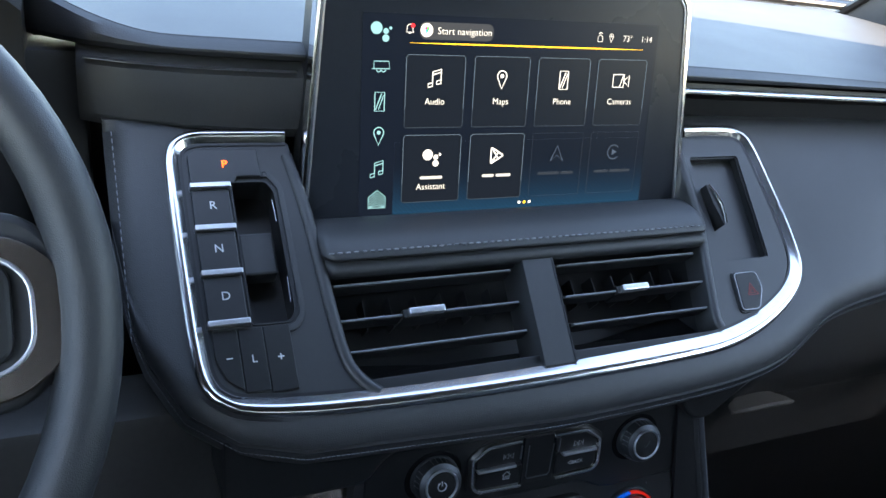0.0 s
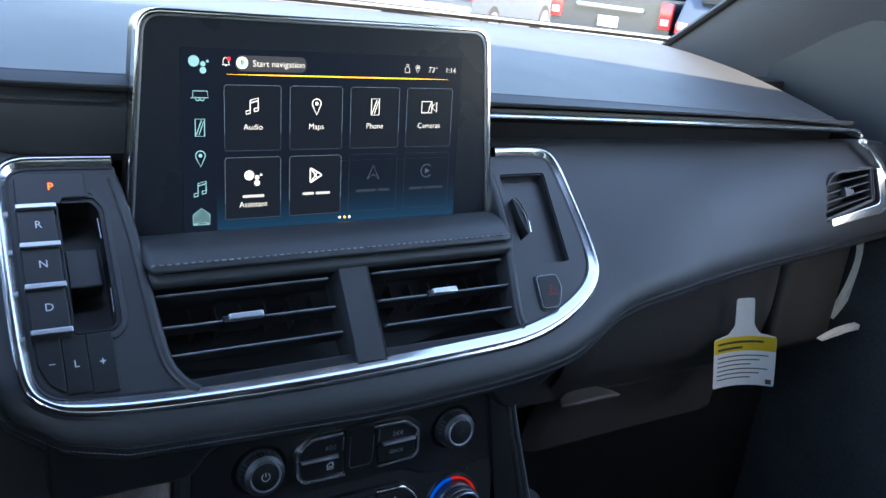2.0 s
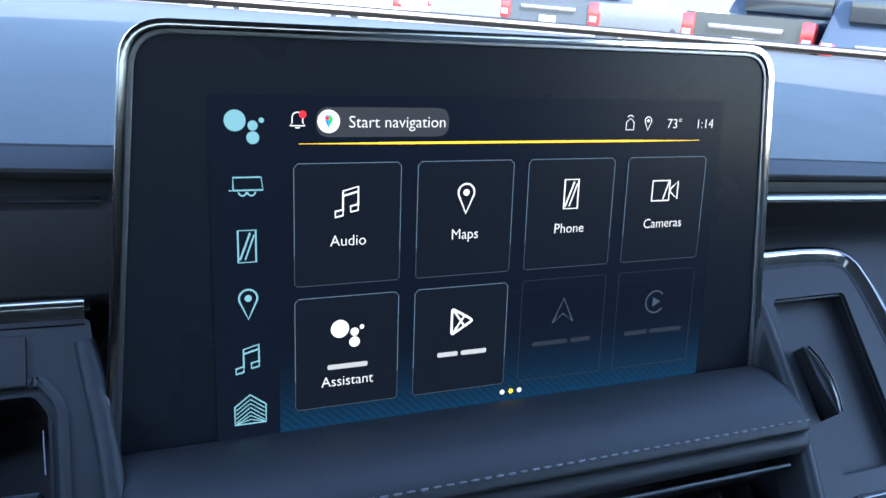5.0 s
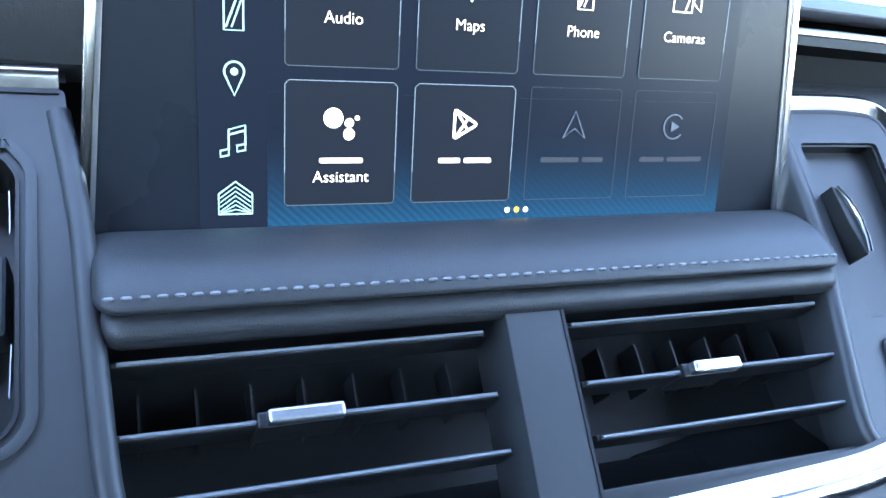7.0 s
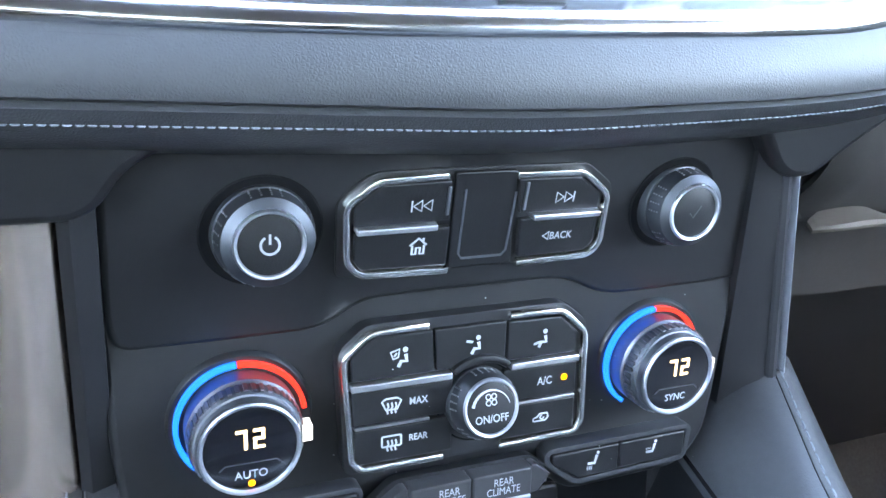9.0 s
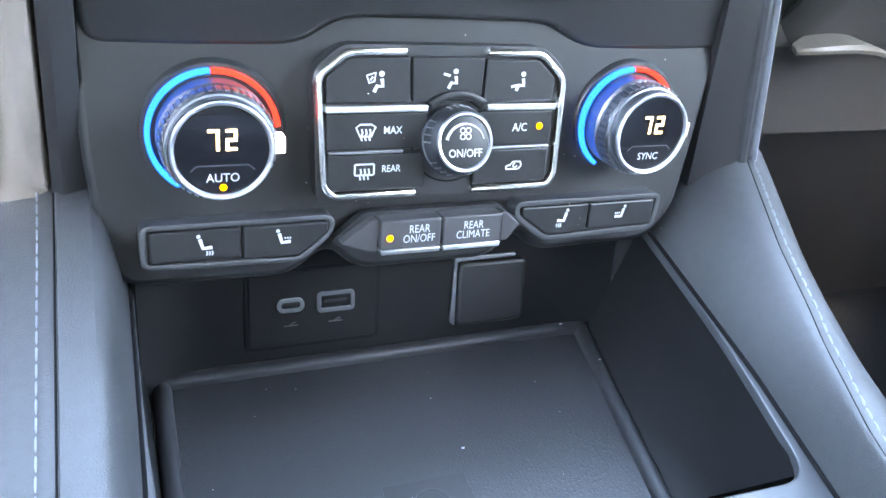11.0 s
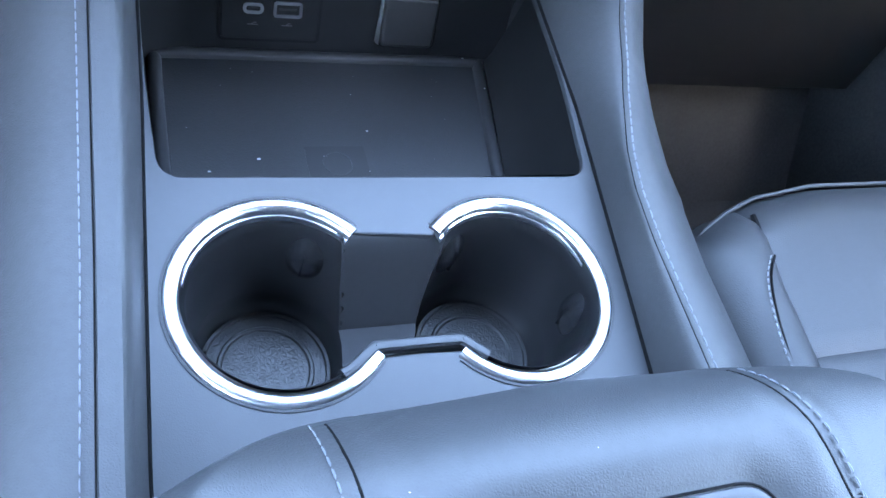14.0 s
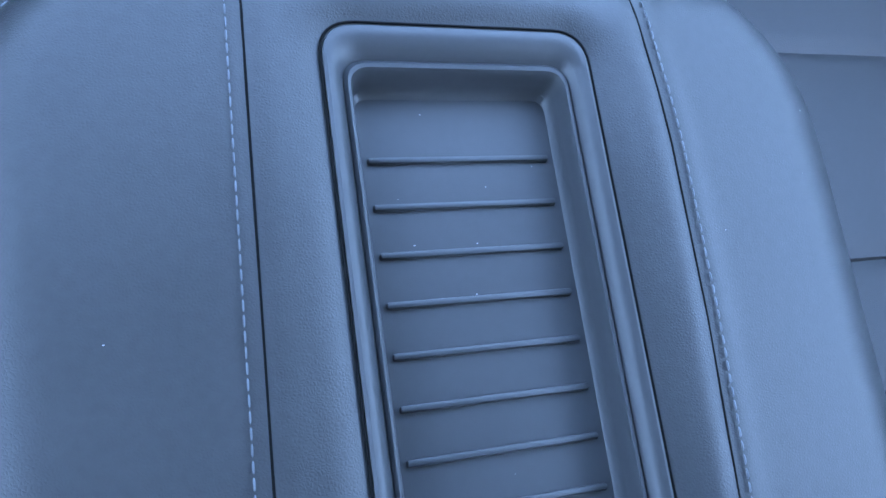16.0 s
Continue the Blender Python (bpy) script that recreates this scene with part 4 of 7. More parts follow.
def air_vent(u0, u1, tab0, tab1, label):
    v = thing("air_vent", MF @ Vector(((u0 + u1) / 2, -0.02, -0.02)), label, "air vent", "centre air vents")
    for v0 in (0.0385, 0.0155, -0.0045):
        part("slat", slab(rect(u0 + 0.002, u1 - 0.002, v0 - 0.0013, v0 + 0.0013), -0.018, -0.0050, 0.0007), DARK, v, m=MF.copy())
        part("slat_edge", slab(rect(u0 + 0.004, u1 - 0.003, v0 - 0.0006, v0 + 0.0007), -0.007, -0.0036, 0.0004), EDGE, v, m=MF.copy())
    k = int((u1 - u0 - 0.02) / 0.0165) + 1
    for i in range(k):
        u = u0 + 0.010 + (u1 - u0 - 0.020) * i / (k - 1)
        part("vane", slab(rect(u - 0.0005, u + 0.0005, 0.016, 0.036), -0.042, -0.0285), DARK, v, m=MF.copy())
        part("vane_edge", slab(rect(u - 0.0004, u + 0.0004, 0.0165, 0.0355), -0.0286, -0.0279), SOFT, v, m=MF.copy())
    part("slider", slab(rect(tab0 - 0.003, tab1, 0.0128, 0.0182, 0.001), -0.020, -0.002, 0.0012), DARK, v, m=MF.copy())
    part("slider_tip", slab(rect(tab0, tab1, 0.0132, 0.0180, 0.0014), -0.004, 0.0022, 0.0014, 3), BAR_METAL, v, "chrome slider tip", m=MF.copy())
    return v


air_vent(-0.1435, -0.0135, -0.0965, -0.0720, "black slatted air vent with a chrome slider tab")
air_vent(0.0155, 0.1420, 0.0635, 0.0855, "black slatted air vent with a chrome slider tab")

# ---- cubby and hazard switch at the passenger's side of the face ----
cubby = thing("storage_pocket", (0.19, 0.56, 0.70), "shallow black storage pocket with a sprung clip", "storage")
HOLE = rounded([(0.1620, 0.0285), (0.2060, 0.0285), (0.2150, 0.1180), (0.1660, 0.1180)], 0.003)
HAZ = rounded([(0.1585, -0.0130), (0.1760, -0.0130), (0.1860, 0.0040), (0.1850, 0.0180), (0.1625, 0.0180)], 0.004)
POCKET_EDGE = smooth_line([(0.1580, 0.1250), (0.1545, 0.0700), (0.1480, 0.0420), (0.1365, -0.0100), (0.1370, -0.0215)], 5)
block_line = rounded([(0.1340, -0.0265), (0.150, -0.0235), (0.175, -0.0140), (0.206, 0.0025), (0.2225, 0.0200), (0.2275, 0.045), (0.2270, 0.128), (0.2200, 0.1365), (0.1560, 0.1365),
                      (0.1520, 0.0700), (0.1455, 0.0420), (0.1340, -0.0120)], [0.005, 0.01, 0.02, 0.015, 0.01, 0.01, 0.006, 0.006, 0.002, 0.01, 0.006, 0.006])
part("panel", plate(block_line, [HOLE, HAZ], -0.012, -0.0005), SOFT, cubby, "soft black plastic panel", m=MF.copy())
part("panel_edge", sweep([(u, v, 0) for u, v in POCKET_EDGE], ROLL), SOFT, cubby, "rounded edge beside the vents", m=MF.copy())
part("pocket", well(HOLE, -0.0095, -0.001), SOFT, cubby, "matte black pocket", m=MF.copy())
part("pocket_rim", ribbon(HOLE, 0.0022, -0.004, -0.0022, True, 0.0005), HARD, cubby, m=MF.copy())
clip = slab(rounded([(0.1645, 0.0900), (0.1672, 0.0890), (0.1715, 0.0720), (0.1702, 0.0560), (0.1678, 0.0545), (0.1650, 0.0720)], 0.002), -0.010, 0.0070, 0.001)
part("clip", clip, HARD, cubby, "dark sprung clip", m=MF.copy())
part("clip_edge", tube([(0.1670, 0.0890, 0.0073), (0.1698, 0.082, 0.0080), (0.1715, 0.0720, 0.0083), (0.1710, 0.063, 0.0080), (0.1700, 0.0560, 0.0072)], 0.0011), CHROME, cubby, "chrome edge", m=MF.copy())
hazard = thing("hazard_switch", MF @ Vector((0.173, 0.003, 0)), "black hazard switch with a red triangle", "switch")
small = [((x - 0.1735) * 0.93 + 0.1735, (y - 0.0035) * 0.93 + 0.0035) for x, y in HAZ]
part("button", slab(small, -0.006, 0.0022, 0.0015, 3), HARD, hazard, m=MF.copy())
part("rim", ribbon(HAZ, 0.0016, -0.006, 0.0008, True, 0.0004), DARK, hazard, m=MF.copy())
part("rim_line", ribbon(small, 0.0006, 0.0010, 0.0022, True), SATIN_DARK, hazard, "thin bright line", m=MF.copy())
tri = [(0.1695, -0.001), (0.1790, -0.001), (0.1745, 0.0080)]
part("triangle", add(ribbon(tri, 0.0007, 0, 0.0001, True), ribbon([(a * 0.5 + 0.08717, b * 0.5 + 0.001) for a, b in tri], 0.0006, 0, 0.0001, True)), RED_INK, hazard, "red warning triangle", smooth=False, m=at(MF, 0, 0, 0.0024))


# ---- audio panel ----
audio = thing("audio_panel", (0, 0.53, 0.57), "black audio control panel with two knobs and key clusters", "control panel")
upper_line = rounded([(-0.128, 0.040), (-0.1300, -0.030), (-0.127, -0.0425), (-0.089, -0.0430), (-0.058, -0.0425), (-0.044, -0.0315), (-0.007, -0.0310), (0.040, -0.0310), (0.058, -0.0420), (0.099, -0.0420), (0.128, -0.0405),
                      (0.1310, -0.028), (0.120, 0.040)], [0.004, 0.008, 0.009, 0.01, 0.012, 0.012, 0.01, 0.012, 0.012, 0.01, 0.009, 0.010, 0.004], 7)
part("panel", slab(upper_line, -0.030, 0.0, 0.0085, 6), PANEL, audio, "soft black panel face", m=MU.copy())
part("upper_bridge", box(-0.150, 0.150, 0.513, 0.60, 0.612, 0.650, 0.004), HARD, audio)


TIP = 11.0          # how far the knobs lean back to face upwards


def knob(parent, m, u, v, r_face, r_body, h, label, knurl=30):
    """A turning knob: stepped aluminium body in a dish darkened for the knob's shadow, bright ring and black face."""
    tip = at(m, u, v) @ Matrix.Rotation(radians(-TIP), 4, "X")
    k = part("knob", lathe([(r_body, -0.004), (r_body, h * 0.26), (r_body * 0.97, h * 0.33), (r_body * 0.93, h * 0.34), (r_body * 0.93, h * 0.40), (r_body * 0.955, h * 0.42), (r_body * 0.94, h * 0.62), (r_body * 0.88, h * 0.84), (r_face * 1.20, h * 0.97)], 64), KNOB, parent, label, m=tip)
    # flat near-black ring: the dish and the shadow round the knob
    part("shadowed_dish", lathe([(r_body * 1.22, 0.0001), (r_body * 1.18, 0.0005), (r_body * 1.10, 0.0003), (r_body * 0.95, 0.0003)], 56), SEAM, k, "dished surround with the knob's shadow in its dark colour", m=at(m, u, v, 0.0002))
    part("ring", lathe([(r_face * 1.20, h * 0.93), (r_face * 1.19, h * 0.99), (r_face * 1.14, h * 1.04), (r_face * 1.07, h * 1.03), (r_face * 1.03, h * 0.97)], 56), SATIN, k, "bright ring", m=tip.copy())
    part("face", lathe([(r_face * 1.05, h * 0.97), (r_face * 0.95, h * 0.99), (0, h * 0.99)], 40), HARD, k, "black face", m=tip.copy())
    bm = bmesh.new()
    for i in range(knurl):
        a = 2 * math.pi * i / knurl
        if i % 6 in (4, 5):
            continue
        for j in range(4):
            q = h * (0.47 + 0.085 * j)
            rr = r_body * (0.945 - 0.05 * j / 3)
            b = box(-0.0003, 0.0004, -0.0003, 0.0003, -0.0003, 0.0003)
            bmesh.ops.transform(b, matrix=Matrix.Rotation(a, 4, "Z") @ Matrix.Translation((rr, 0, q)), verts=b.verts)
            add(bm, b)
    tagged(part("knurling", bm, SATIN_DARK, k, smooth=False, m=tip.copy()), "fine raised knurling", kind="stuff")
    return k


def print_on(parent, m, u, v, w, bm, ink=WHITE_INK, label=""):
    return part("symbol", bm, ink, parent, label, smooth=False, m=at(m, u, v, w))


def lines(parts_, lw, s=1.0):
    bm = bmesh.new()
    for pts, closed in parts_:
        add(bm, ribbon([(x * s, y * s) for x, y in pts], lw, 0, 0.00008, closed))
    return bm


def power_sign(s):
    return lines([(arc(0, 0, 0.5, 120, 420), False), ([(0, 0.05), (0, 0.62)], False)], s * 0.13, s)


pk = knob(audio, MU, -0.080, 0.0, 0.0096, 0.0166, 0.0145, "round volume knob", 30)
print_on(pk, at(MU, -0.080, 0) @ Matrix.Rotation(radians(-TIP), 4, "X"), 0, 0, 0.0146, power_sign(0.0058))
ck = knob(audio, MU, 0.080, 0.0, 0.0094, 0.0160, 0.0145, "round tuning knob")
print_on(ck, at(MU, 0.080, 0) @ Matrix.Rotation(radians(-TIP), 4, "X"), 0, 0, 0.0146, lines([([(-0.5, 0.0), (-0.15, -0.4), (0.5, 0.5)], False)], 0.0005, 0.005), GREY_INK)


def keycap(name, parent, m, outline, w, label=""):
    return part(name, slab(outline, -0.007, w, 0.0008, 2), HARD, parent, label, m=m.copy())


def chrome_path(parent, m, pts, width=0.0026, w=0.0042, r=0.003):
    sm = []
    for i, p in enumerate(pts):
        if i in (0, len(pts) - 1):
            sm.append(p)
            continue
        p_, a_, b_ = Vector(p), Vector(pts[i - 1]), Vector(pts[i + 1])
        ra = min(r, (a_ - p_).length * 0.45, (b_ - p_).length * 0.45)
        s_, e_ = p_ + (a_ - p_).normalized() * ra, p_ + (b_ - p_).normalized() * ra
        for j in range(6):
            t = j / 5
            q = s_ * (1 - t) ** 2 + p_ * 2 * t * (1 - t) + e_ * t * t
            sm.append((q.x, q.y))
    return part("chrome_edge", ribbon(sm, width, -0.003, w, False, 0.0009), BRIGHT, parent, "bright chrome edging", m=m.copy())


part("cluster_base", slab(rounded([(-0.055, -0.0205), (0.050, -0.0205), (0.050, 0.010), (0.037, 0.0195), (-0.044, 0.0195), (-0.056, 0.010)], 0.004), -0.004, 0.0008, 0.0004), DARK, audio, m=MU.copy())
chrome_path(audio, MU, [(-0.0180, 0.0180), (-0.0430, 0.0172), (-0.0535, 0.0085), (-0.0520, -0.0130), (-0.0470, -0.0185), (-0.0140, -0.0195)])
chrome_path(audio, MU, [(0.0075, 0.0172), (0.0345, 0.0170), (0.0465, 0.0075), (0.0480, -0.0135), (0.0440, -0.0182), (0.0130, -0.0192)])
k1 = keycap("back_track_key", audio, MU, rounded([(-0.0500, 0.0002), (-0.0155, 0.0006), (-0.0165, 0.0160), (-0.0420, 0.0155), (-0.0505, 0.0080)], 0.001), 0.0030, "black track key")
k2 = keycap("home_key", audio, MU, rounded([(-0.0495, -0.0128), (-0.0465, -0.0168), (-0.0148, -0.0175), (-0.0150, -0.0018), (-0.0500, -0.0020)], 0.001), 0.0030, "black home key")
k3 = keycap("next_track_key", audio, MU, rounded([(0.0110, 0.0014), (0.0440, 0.0014), (0.0440, 0.0075), (0.0340, 0.0150), (0.0090, 0.0152)], 0.001), 0.0030, "black track key")
k4 = keycap("back_key", audio, MU, rounded([(0.0135, -0.0170), (0.0420, -0.0165), (0.0452, -0.0130), (0.0448, -0.0010), (0.0120, -0.0010)], 0.001), 0.0030, "black key with white letters")
part("chrome_bar", slab(rect(-0.0495, -0.0205, -0.0020, 0.0004, 0.0008), -0.001, 0.0052, 0.0009), BAR_METAL, audio, m=MU.copy())
part("chrome_bar", slab(rect(0.0165, 0.0445, -0.0010, 0.0014, 0.0008), -0.001, 0.0052, 0.0009), BAR_METAL, audio, m=MU.copy())
mid = part("centre_piece", slab(rounded([(-0.0138, -0.0195), (0.0118, -0.0195), (0.0082, 0.0185), (-0.0152, 0.0185)], 0.001), -0.004, 0.0022, 0.0008), HARD, audio, "plain black centre piece", m=MU.copy())
part("groove_line", ribbon([(-0.0108, 0.012), (-0.0104, -0.0135), (-0.0090, -0.0155), (0.0068, -0.0155), (0.0084, -0.0135), (0.0088, 0.010)], 0.0008, 0.0021, 0.0026), SATIN_DARK, audio, m=MU.copy())
for kk, u0, u1 in ((k1, -0.0178, -0.0166), (k3, 0.0120, 0.0132)):
    part("edge_light", slab(rect(u0, u1, 0.0030, 0.0140, 0.0004), 0.003, 0.0037, 0.0004), SATIN_DARK, kk, m=MU.copy())


def track(s, way):
    t = [([(-0.05, -0.4), (-0.65, 0.0), (-0.05, 0.4)], True), ([(0.65, -0.4), (0.05, 0.0), (0.65, 0.4)], True), ([(-0.75, -0.4), (-0.75, 0.4)], False)]
    return lines([([(x * way, y) for x, y in p], c) for p, c in t], s * 0.10, s)


def home_sign(s):
    return lines([([(-0.35, -0.5), (-0.35, 0.05), (-0.5, 0.05), (0, 0.5), (0.5, 0.05), (0.35, 0.05), (0.35, -0.5), (0.12, -0.5), (0.12, -0.1), (-0.12, -0.1), (-0.12, -0.5)], True), ([(0.28, 0.3), (0.28, 0.5)], False)], s * 0.13, s)


print_on(k1, MU, -0.0265, 0.0072, 0.0032, track(0.0052, 1))
print_on(k2, MU, -0.0265, -0.0085, 0.0032, home_sign(0.0062))
print_on(k3, MU, 0.0285, 0.0072, 0.0032, track(0.0052, -1))
print_on(k4, MU, 0.0285, -0.0088, 0.0032, letters("\u25c1BACK", 0.0043, 0.00003, 0.00002, 0.85))

# ---- climate panel ----
climate = thing("climate_panel", (0, 0.51, 0.49), "black climate panel with two lit temperature dials", "control panel")
lower_line = rounded([(-0.132, 0.072), (-0.131, 0.018), (-0.128, -0.014), (-0.122, -0.033), (-0.060, -0.034), (-0.046, -0.022), (-0.034, -0.034), (0.026, -0.034), (0.036, -0.022), (0.047, -0.033), (0.106, -0.032), (0.119, -0.018),
                      (0.123, 0.010), (0.130, 0.072)], 0.008)
part("panel", slab(lower_line, -0.030, 0.0, 0.003, 3), PANEL, climate, "soft black panel face", m=at(ML, 0, 0, -0.0060))


def seg7(text, h):
    """Digits of a seven-bar display."""
    on = {"7": "abc", "2": "abged"}
    bm, w, t = bmesh.new(), h * 0.52, h * 0.15
    for i, ch in enumerate(text):
        x = (i - (len(text) - 1) / 2) * h * 0.78
        bars = {"a": (x - w / 2, x + w / 2, h / 2 - t, h / 2), "g": (x - w / 2, x + w / 2, -t / 2, t / 2), "d": (x - w / 2, x + w / 2, -h / 2, -h / 2 + t),
                "b": (x + w / 2 - t, x + w / 2, 0, h / 2), "c": (x + w / 2 - t, x + w / 2, -h / 2, 0), "f": (x - w / 2, x - w / 2 + t, 0, h / 2), "e": (x - w / 2, x - w / 2 + t, -h / 2, 0)}
        for s_ in on[ch]:
            add(bm, slab(rect(*bars[s_]), 0, 0.00005))
    return bm


def temp_dial(u, v, word, lamp):
    d = thing("temperature_dial", ML @ Vector((u, v, 0)), "satin temperature dial lit blue and red, reading 72", "dial", "temperature dials")
    h = 0.0150
    MD = Matrix.Translation(ML @ Vector((u, v, 0))) @ plane_frame((0, 0, 0), (0, 0.21, 1), (0, -1, 0.21))
    part("body", lathe([(0.0196, -0.006), (0.0197, 0.0026), (0.0190, 0.0036), (0.0183, 0.0038), (0.0191, 0.0050), (0.0189, 0.0092), (0.0183, 0.0108), (0.0176, 0.0110), (0.0174, h * 0.94)], 64), DIAL, d, "knurled satin body", m=MD.copy())
    part("ring", lathe([(0.0172, h * 0.92), (0.0171, h), (0.0166, h * 1.04), (0.0158, h * 1.03), (0.0154, h * 0.96)], 64), SATIN, d, "bright ring", m=MD.copy())
    part("face", lathe([(0.0157, h * 0.95), (0.0146, h * 0.96), (0, h * 0.96)], 48), GLOSS, d, "glossy black face", m=MD.copy())
    part("blue_light", ribbon(arc(0, 0, 0.0222, 93, 236, 40), 0.0017, -0.008, -0.0030), BLUE_RING, d, "lit blue arc", m=MD.copy())
    part("red_light", ribbon(arc(0, 0, 0.0222, 6, 92, 30), 0.0017, -0.008, -0.0030), RED_RING, d, "lit red arc", m=MD.copy())
    part("pointer", slab(rect(0.0178, 0.0218, -0.0030, 0.0030, 0.0005), 0.005, 0.0105, 0.0006), WHITE_LIT, d, "white pointer", m=MD.copy())
    part("collar", lathe([(0.0262, -0.0095), (0.0256, -0.0062), (0.0246, -0.0052), (0.0220, -0.0050), (0.0190, -0.0050)], 64), DARK, d, m=MD.copy())
    bm = bmesh.new()
    for i in range(44):
        a = 2 * math.pi * i / 44
        b = box(-0.0005, 0.0005, -0.0007, 0.0007, -0.0022, 0.0022)
        bmesh.ops.transform(b, matrix=Matrix.Rotation(a, 4, "Z") @ Matrix.Translation((0.0190, 0, 0.0072)) @ Matrix.Rotation(radians(-3), 4, "Y"), verts=b.verts)
        add(bm, b)
    tagged(part("knurling", bm, SATIN_DARK, d, smooth=False, m=MD.copy()), kind="stuff")
    w = h * 0.96 + 0.0002
    part("digits", seg7("72", 0.0074), DIGITS, d, "glowing digits", smooth=False, m=at(MD, 0, 0.0038, w))
    part("letters", letters(word, 0.0043, 0.00003, 0.00002, 0.92), WHITE_INK, d, smooth=False, m=at(MD, 0, -0.0095, w))
    part("divide_line", ribbon([(-0.0105, -0.0058), (-0.0085, -0.0040), (0.0085, -0.0040), (0.0105, -0.0058)], 0.0004, 0, 0.0001), GREY_INK, d, m=at(MD, 0, -0.001, w))
    if lamp:
        part("lamp", slab(circle(0, 0, 0.0012, 14), 0, 0.0002), AMBER, d, "small amber lamp", smooth=False, m=at(MD, 0, -0.0128, w))
    return d


temp_dial(-0.0878, 0.0236, "AUTO", True)
temp_dial(0.0838, 0.0246, "SYNC", False)

part("cluster_base", slab(rounded([(-0.0525, -0.002), (0.048, -0.002), (0.048, 0.047), (0.037, 0.056), (-0.044, 0.056), (-0.0545, 0.047)], 0.004), -0.008, 0.0006, 0.0003), DARK, climate, m=ML.copy())
chrome_path(climate, ML, [(-0.0205, 0.0540), (-0.0430, 0.0535), (-0.0532, 0.0450), (-0.0505, 0.0045), (-0.0470, 0.0005), (-0.0140, 0.0005)])
chrome_path(climate, ML, [(0.0120, 0.0540), (0.0350, 0.0535), (0.0455, 0.0440), (0.0462, 0.0050), (0.0430, 0.0008), (0.0090, 0.0005)])
ROW1 = [("windscreen_foot_key", rounded([(-0.0500, 0.0355), (-0.0180, 0.0355), (-0.0190, 0.0520), (-0.0425, 0.0515), (-0.0502, 0.0445)], 0.001)),
        ("face_vent_key", rounded([(-0.0172, 0.0355), (0.0108, 0.0355), (0.0112, 0.0520), (-0.0182, 0.0520)], 0.001)),
        ("foot_vent_key", rounded([(0.0115, 0.0355), (0.0420, 0.0355), (0.0425, 0.0440), (0.0345, 0.0512), (0.0120, 0.0515)], 0.001))]
keys = [keycap(n_, climate, ML, o_, 0.0030, "black key with a white symbol") for n_, o_ in ROW1]
for u0, u1 in ((-0.0505, -0.0115), (0.0130, 0.0430)):
    part("chrome_bar", slab(rect(u0, u1, 0.0322, 0.0348, 0.0006), -0.001, 0.0048, 0.0009), BAR_METAL, climate, m=ML.copy())
kd = keycap("windscreen_max_key", climate, ML, rect(-0.0500, -0.0105, 0.0178, 0.0318, 0.001), 0.0030, "black key marked MAX")
kr = keycap("rear_window_key", climate, ML, rect(-0.0492, -0.0105, 0.0022, 0.0165, 0.001), 0.0030, "black key marked REAR")
ka = keycap("air_conditioning_key", climate, ML, rect(0.0105, 0.0430, 0.0178, 0.0318, 0.001), 0.0030, "black key marked A/C with an amber lamp")
kc = keycap("recirculation_key", climate, ML, rect(0.0100, 0.0430, 0.0025, 0.0165, 0.001), 0.0030, "black key with a car symbol")
part("key_line", slab(rect(0.0150, 0.0425, 0.0166, 0.0177, 0.0004), 0, 0.0034, 0.0003), SATIN_DARK, climate, m=ML.copy())
part("key_line", slab(rect(-0.0490, -0.0200, 0.0166, 0.0177, 0.0004), 0, 0.0034, 0.0003), SATIN_DARK, climate, m=ML.copy())
fk = knob(climate, ML, 0.0005, 0.0200, 0.0095, 0.0140, 0.0140, "round fan speed knob")
part("fan_hood", ribbon(arc(0.0005, 0.0200, 0.0185, 52, 128, 16), 0.0030, 0.002, 0.0052, False, 0.0008), HARD, climate, m=ML.copy())


def seated(s, arrow, screen_):
    bm = lines([([(0.20, 0.18), (0.26, -0.22), (-0.06, -0.20), (-0.22, -0.52)], False)], s * 0.20, s)
    add(bm, slab(circle(0.18 * s, 0.44 * s, 0.15 * s, 14), 0, 0.00008))
    if screen_:
        add(bm, lines([([(-0.65, 0.35), (-0.15, 0.5), (-0.22, 0.05), (-0.5, -0.05)], True), ([(-0.45, 0.1), (-0.3, 0.3)], False)], s * 0.10, s))
    if arrow:
        add(bm, lines([([(-0.55, 0.3 * arrow), (-0.15, 0.2 * arrow)], False)], s * 0.14, s))
    return bm


print_on(keys[0], ML, -0.0310, 0.0430, 0.0032, seated(0.0068, 0, True))
print_on(keys[1], ML, -0.0020, 0.0440, 0.0032, seated(0.0066, 1, False))
print_on(keys[2], ML, 0.0265, 0.0430, 0.0032, seated(0.0066, -1, False))


def defrost(s, rear):
    shape = [(-0.6, 0.25), (-0.35, 0.42), (0.35, 0.42), (0.6, 0.25), (0.35, -0.30), (-0.35, -0.30)] if not rear else rect(-0.6, 0.6, -0.25, 0.42, 0.1)
    return lines([(shape, True)] + [([(d, 0.15), (d + 0.06, -0.1), (d - 0.04, -0.3), (d + 0.02, -0.55)], False) for d in (-0.25, 0, 0.25)], s * 0.11, s)


print_on(kd, ML, -0.0350, 0.0250, 0.0032, defrost(0.0062, False))
print_on(kd, ML, -0.0245, 0.0252, 0.0032, letters("MAX", 0.0040, 0.00003, 0.00004, 0.85))
print_on(kr, ML, -0.0350, 0.0100, 0.0032, defrost(0.0062, True))
print_on(kr, ML, -0.0245, 0.0105, 0.0032, letters("REAR", 0.0037, 0.00003, 0.00004, 0.85))
print_on(ka, ML, 0.0285, 0.0250, 0.0032, letters("A/C", 0.0047, 0.00003, 0.00004, 0.85))
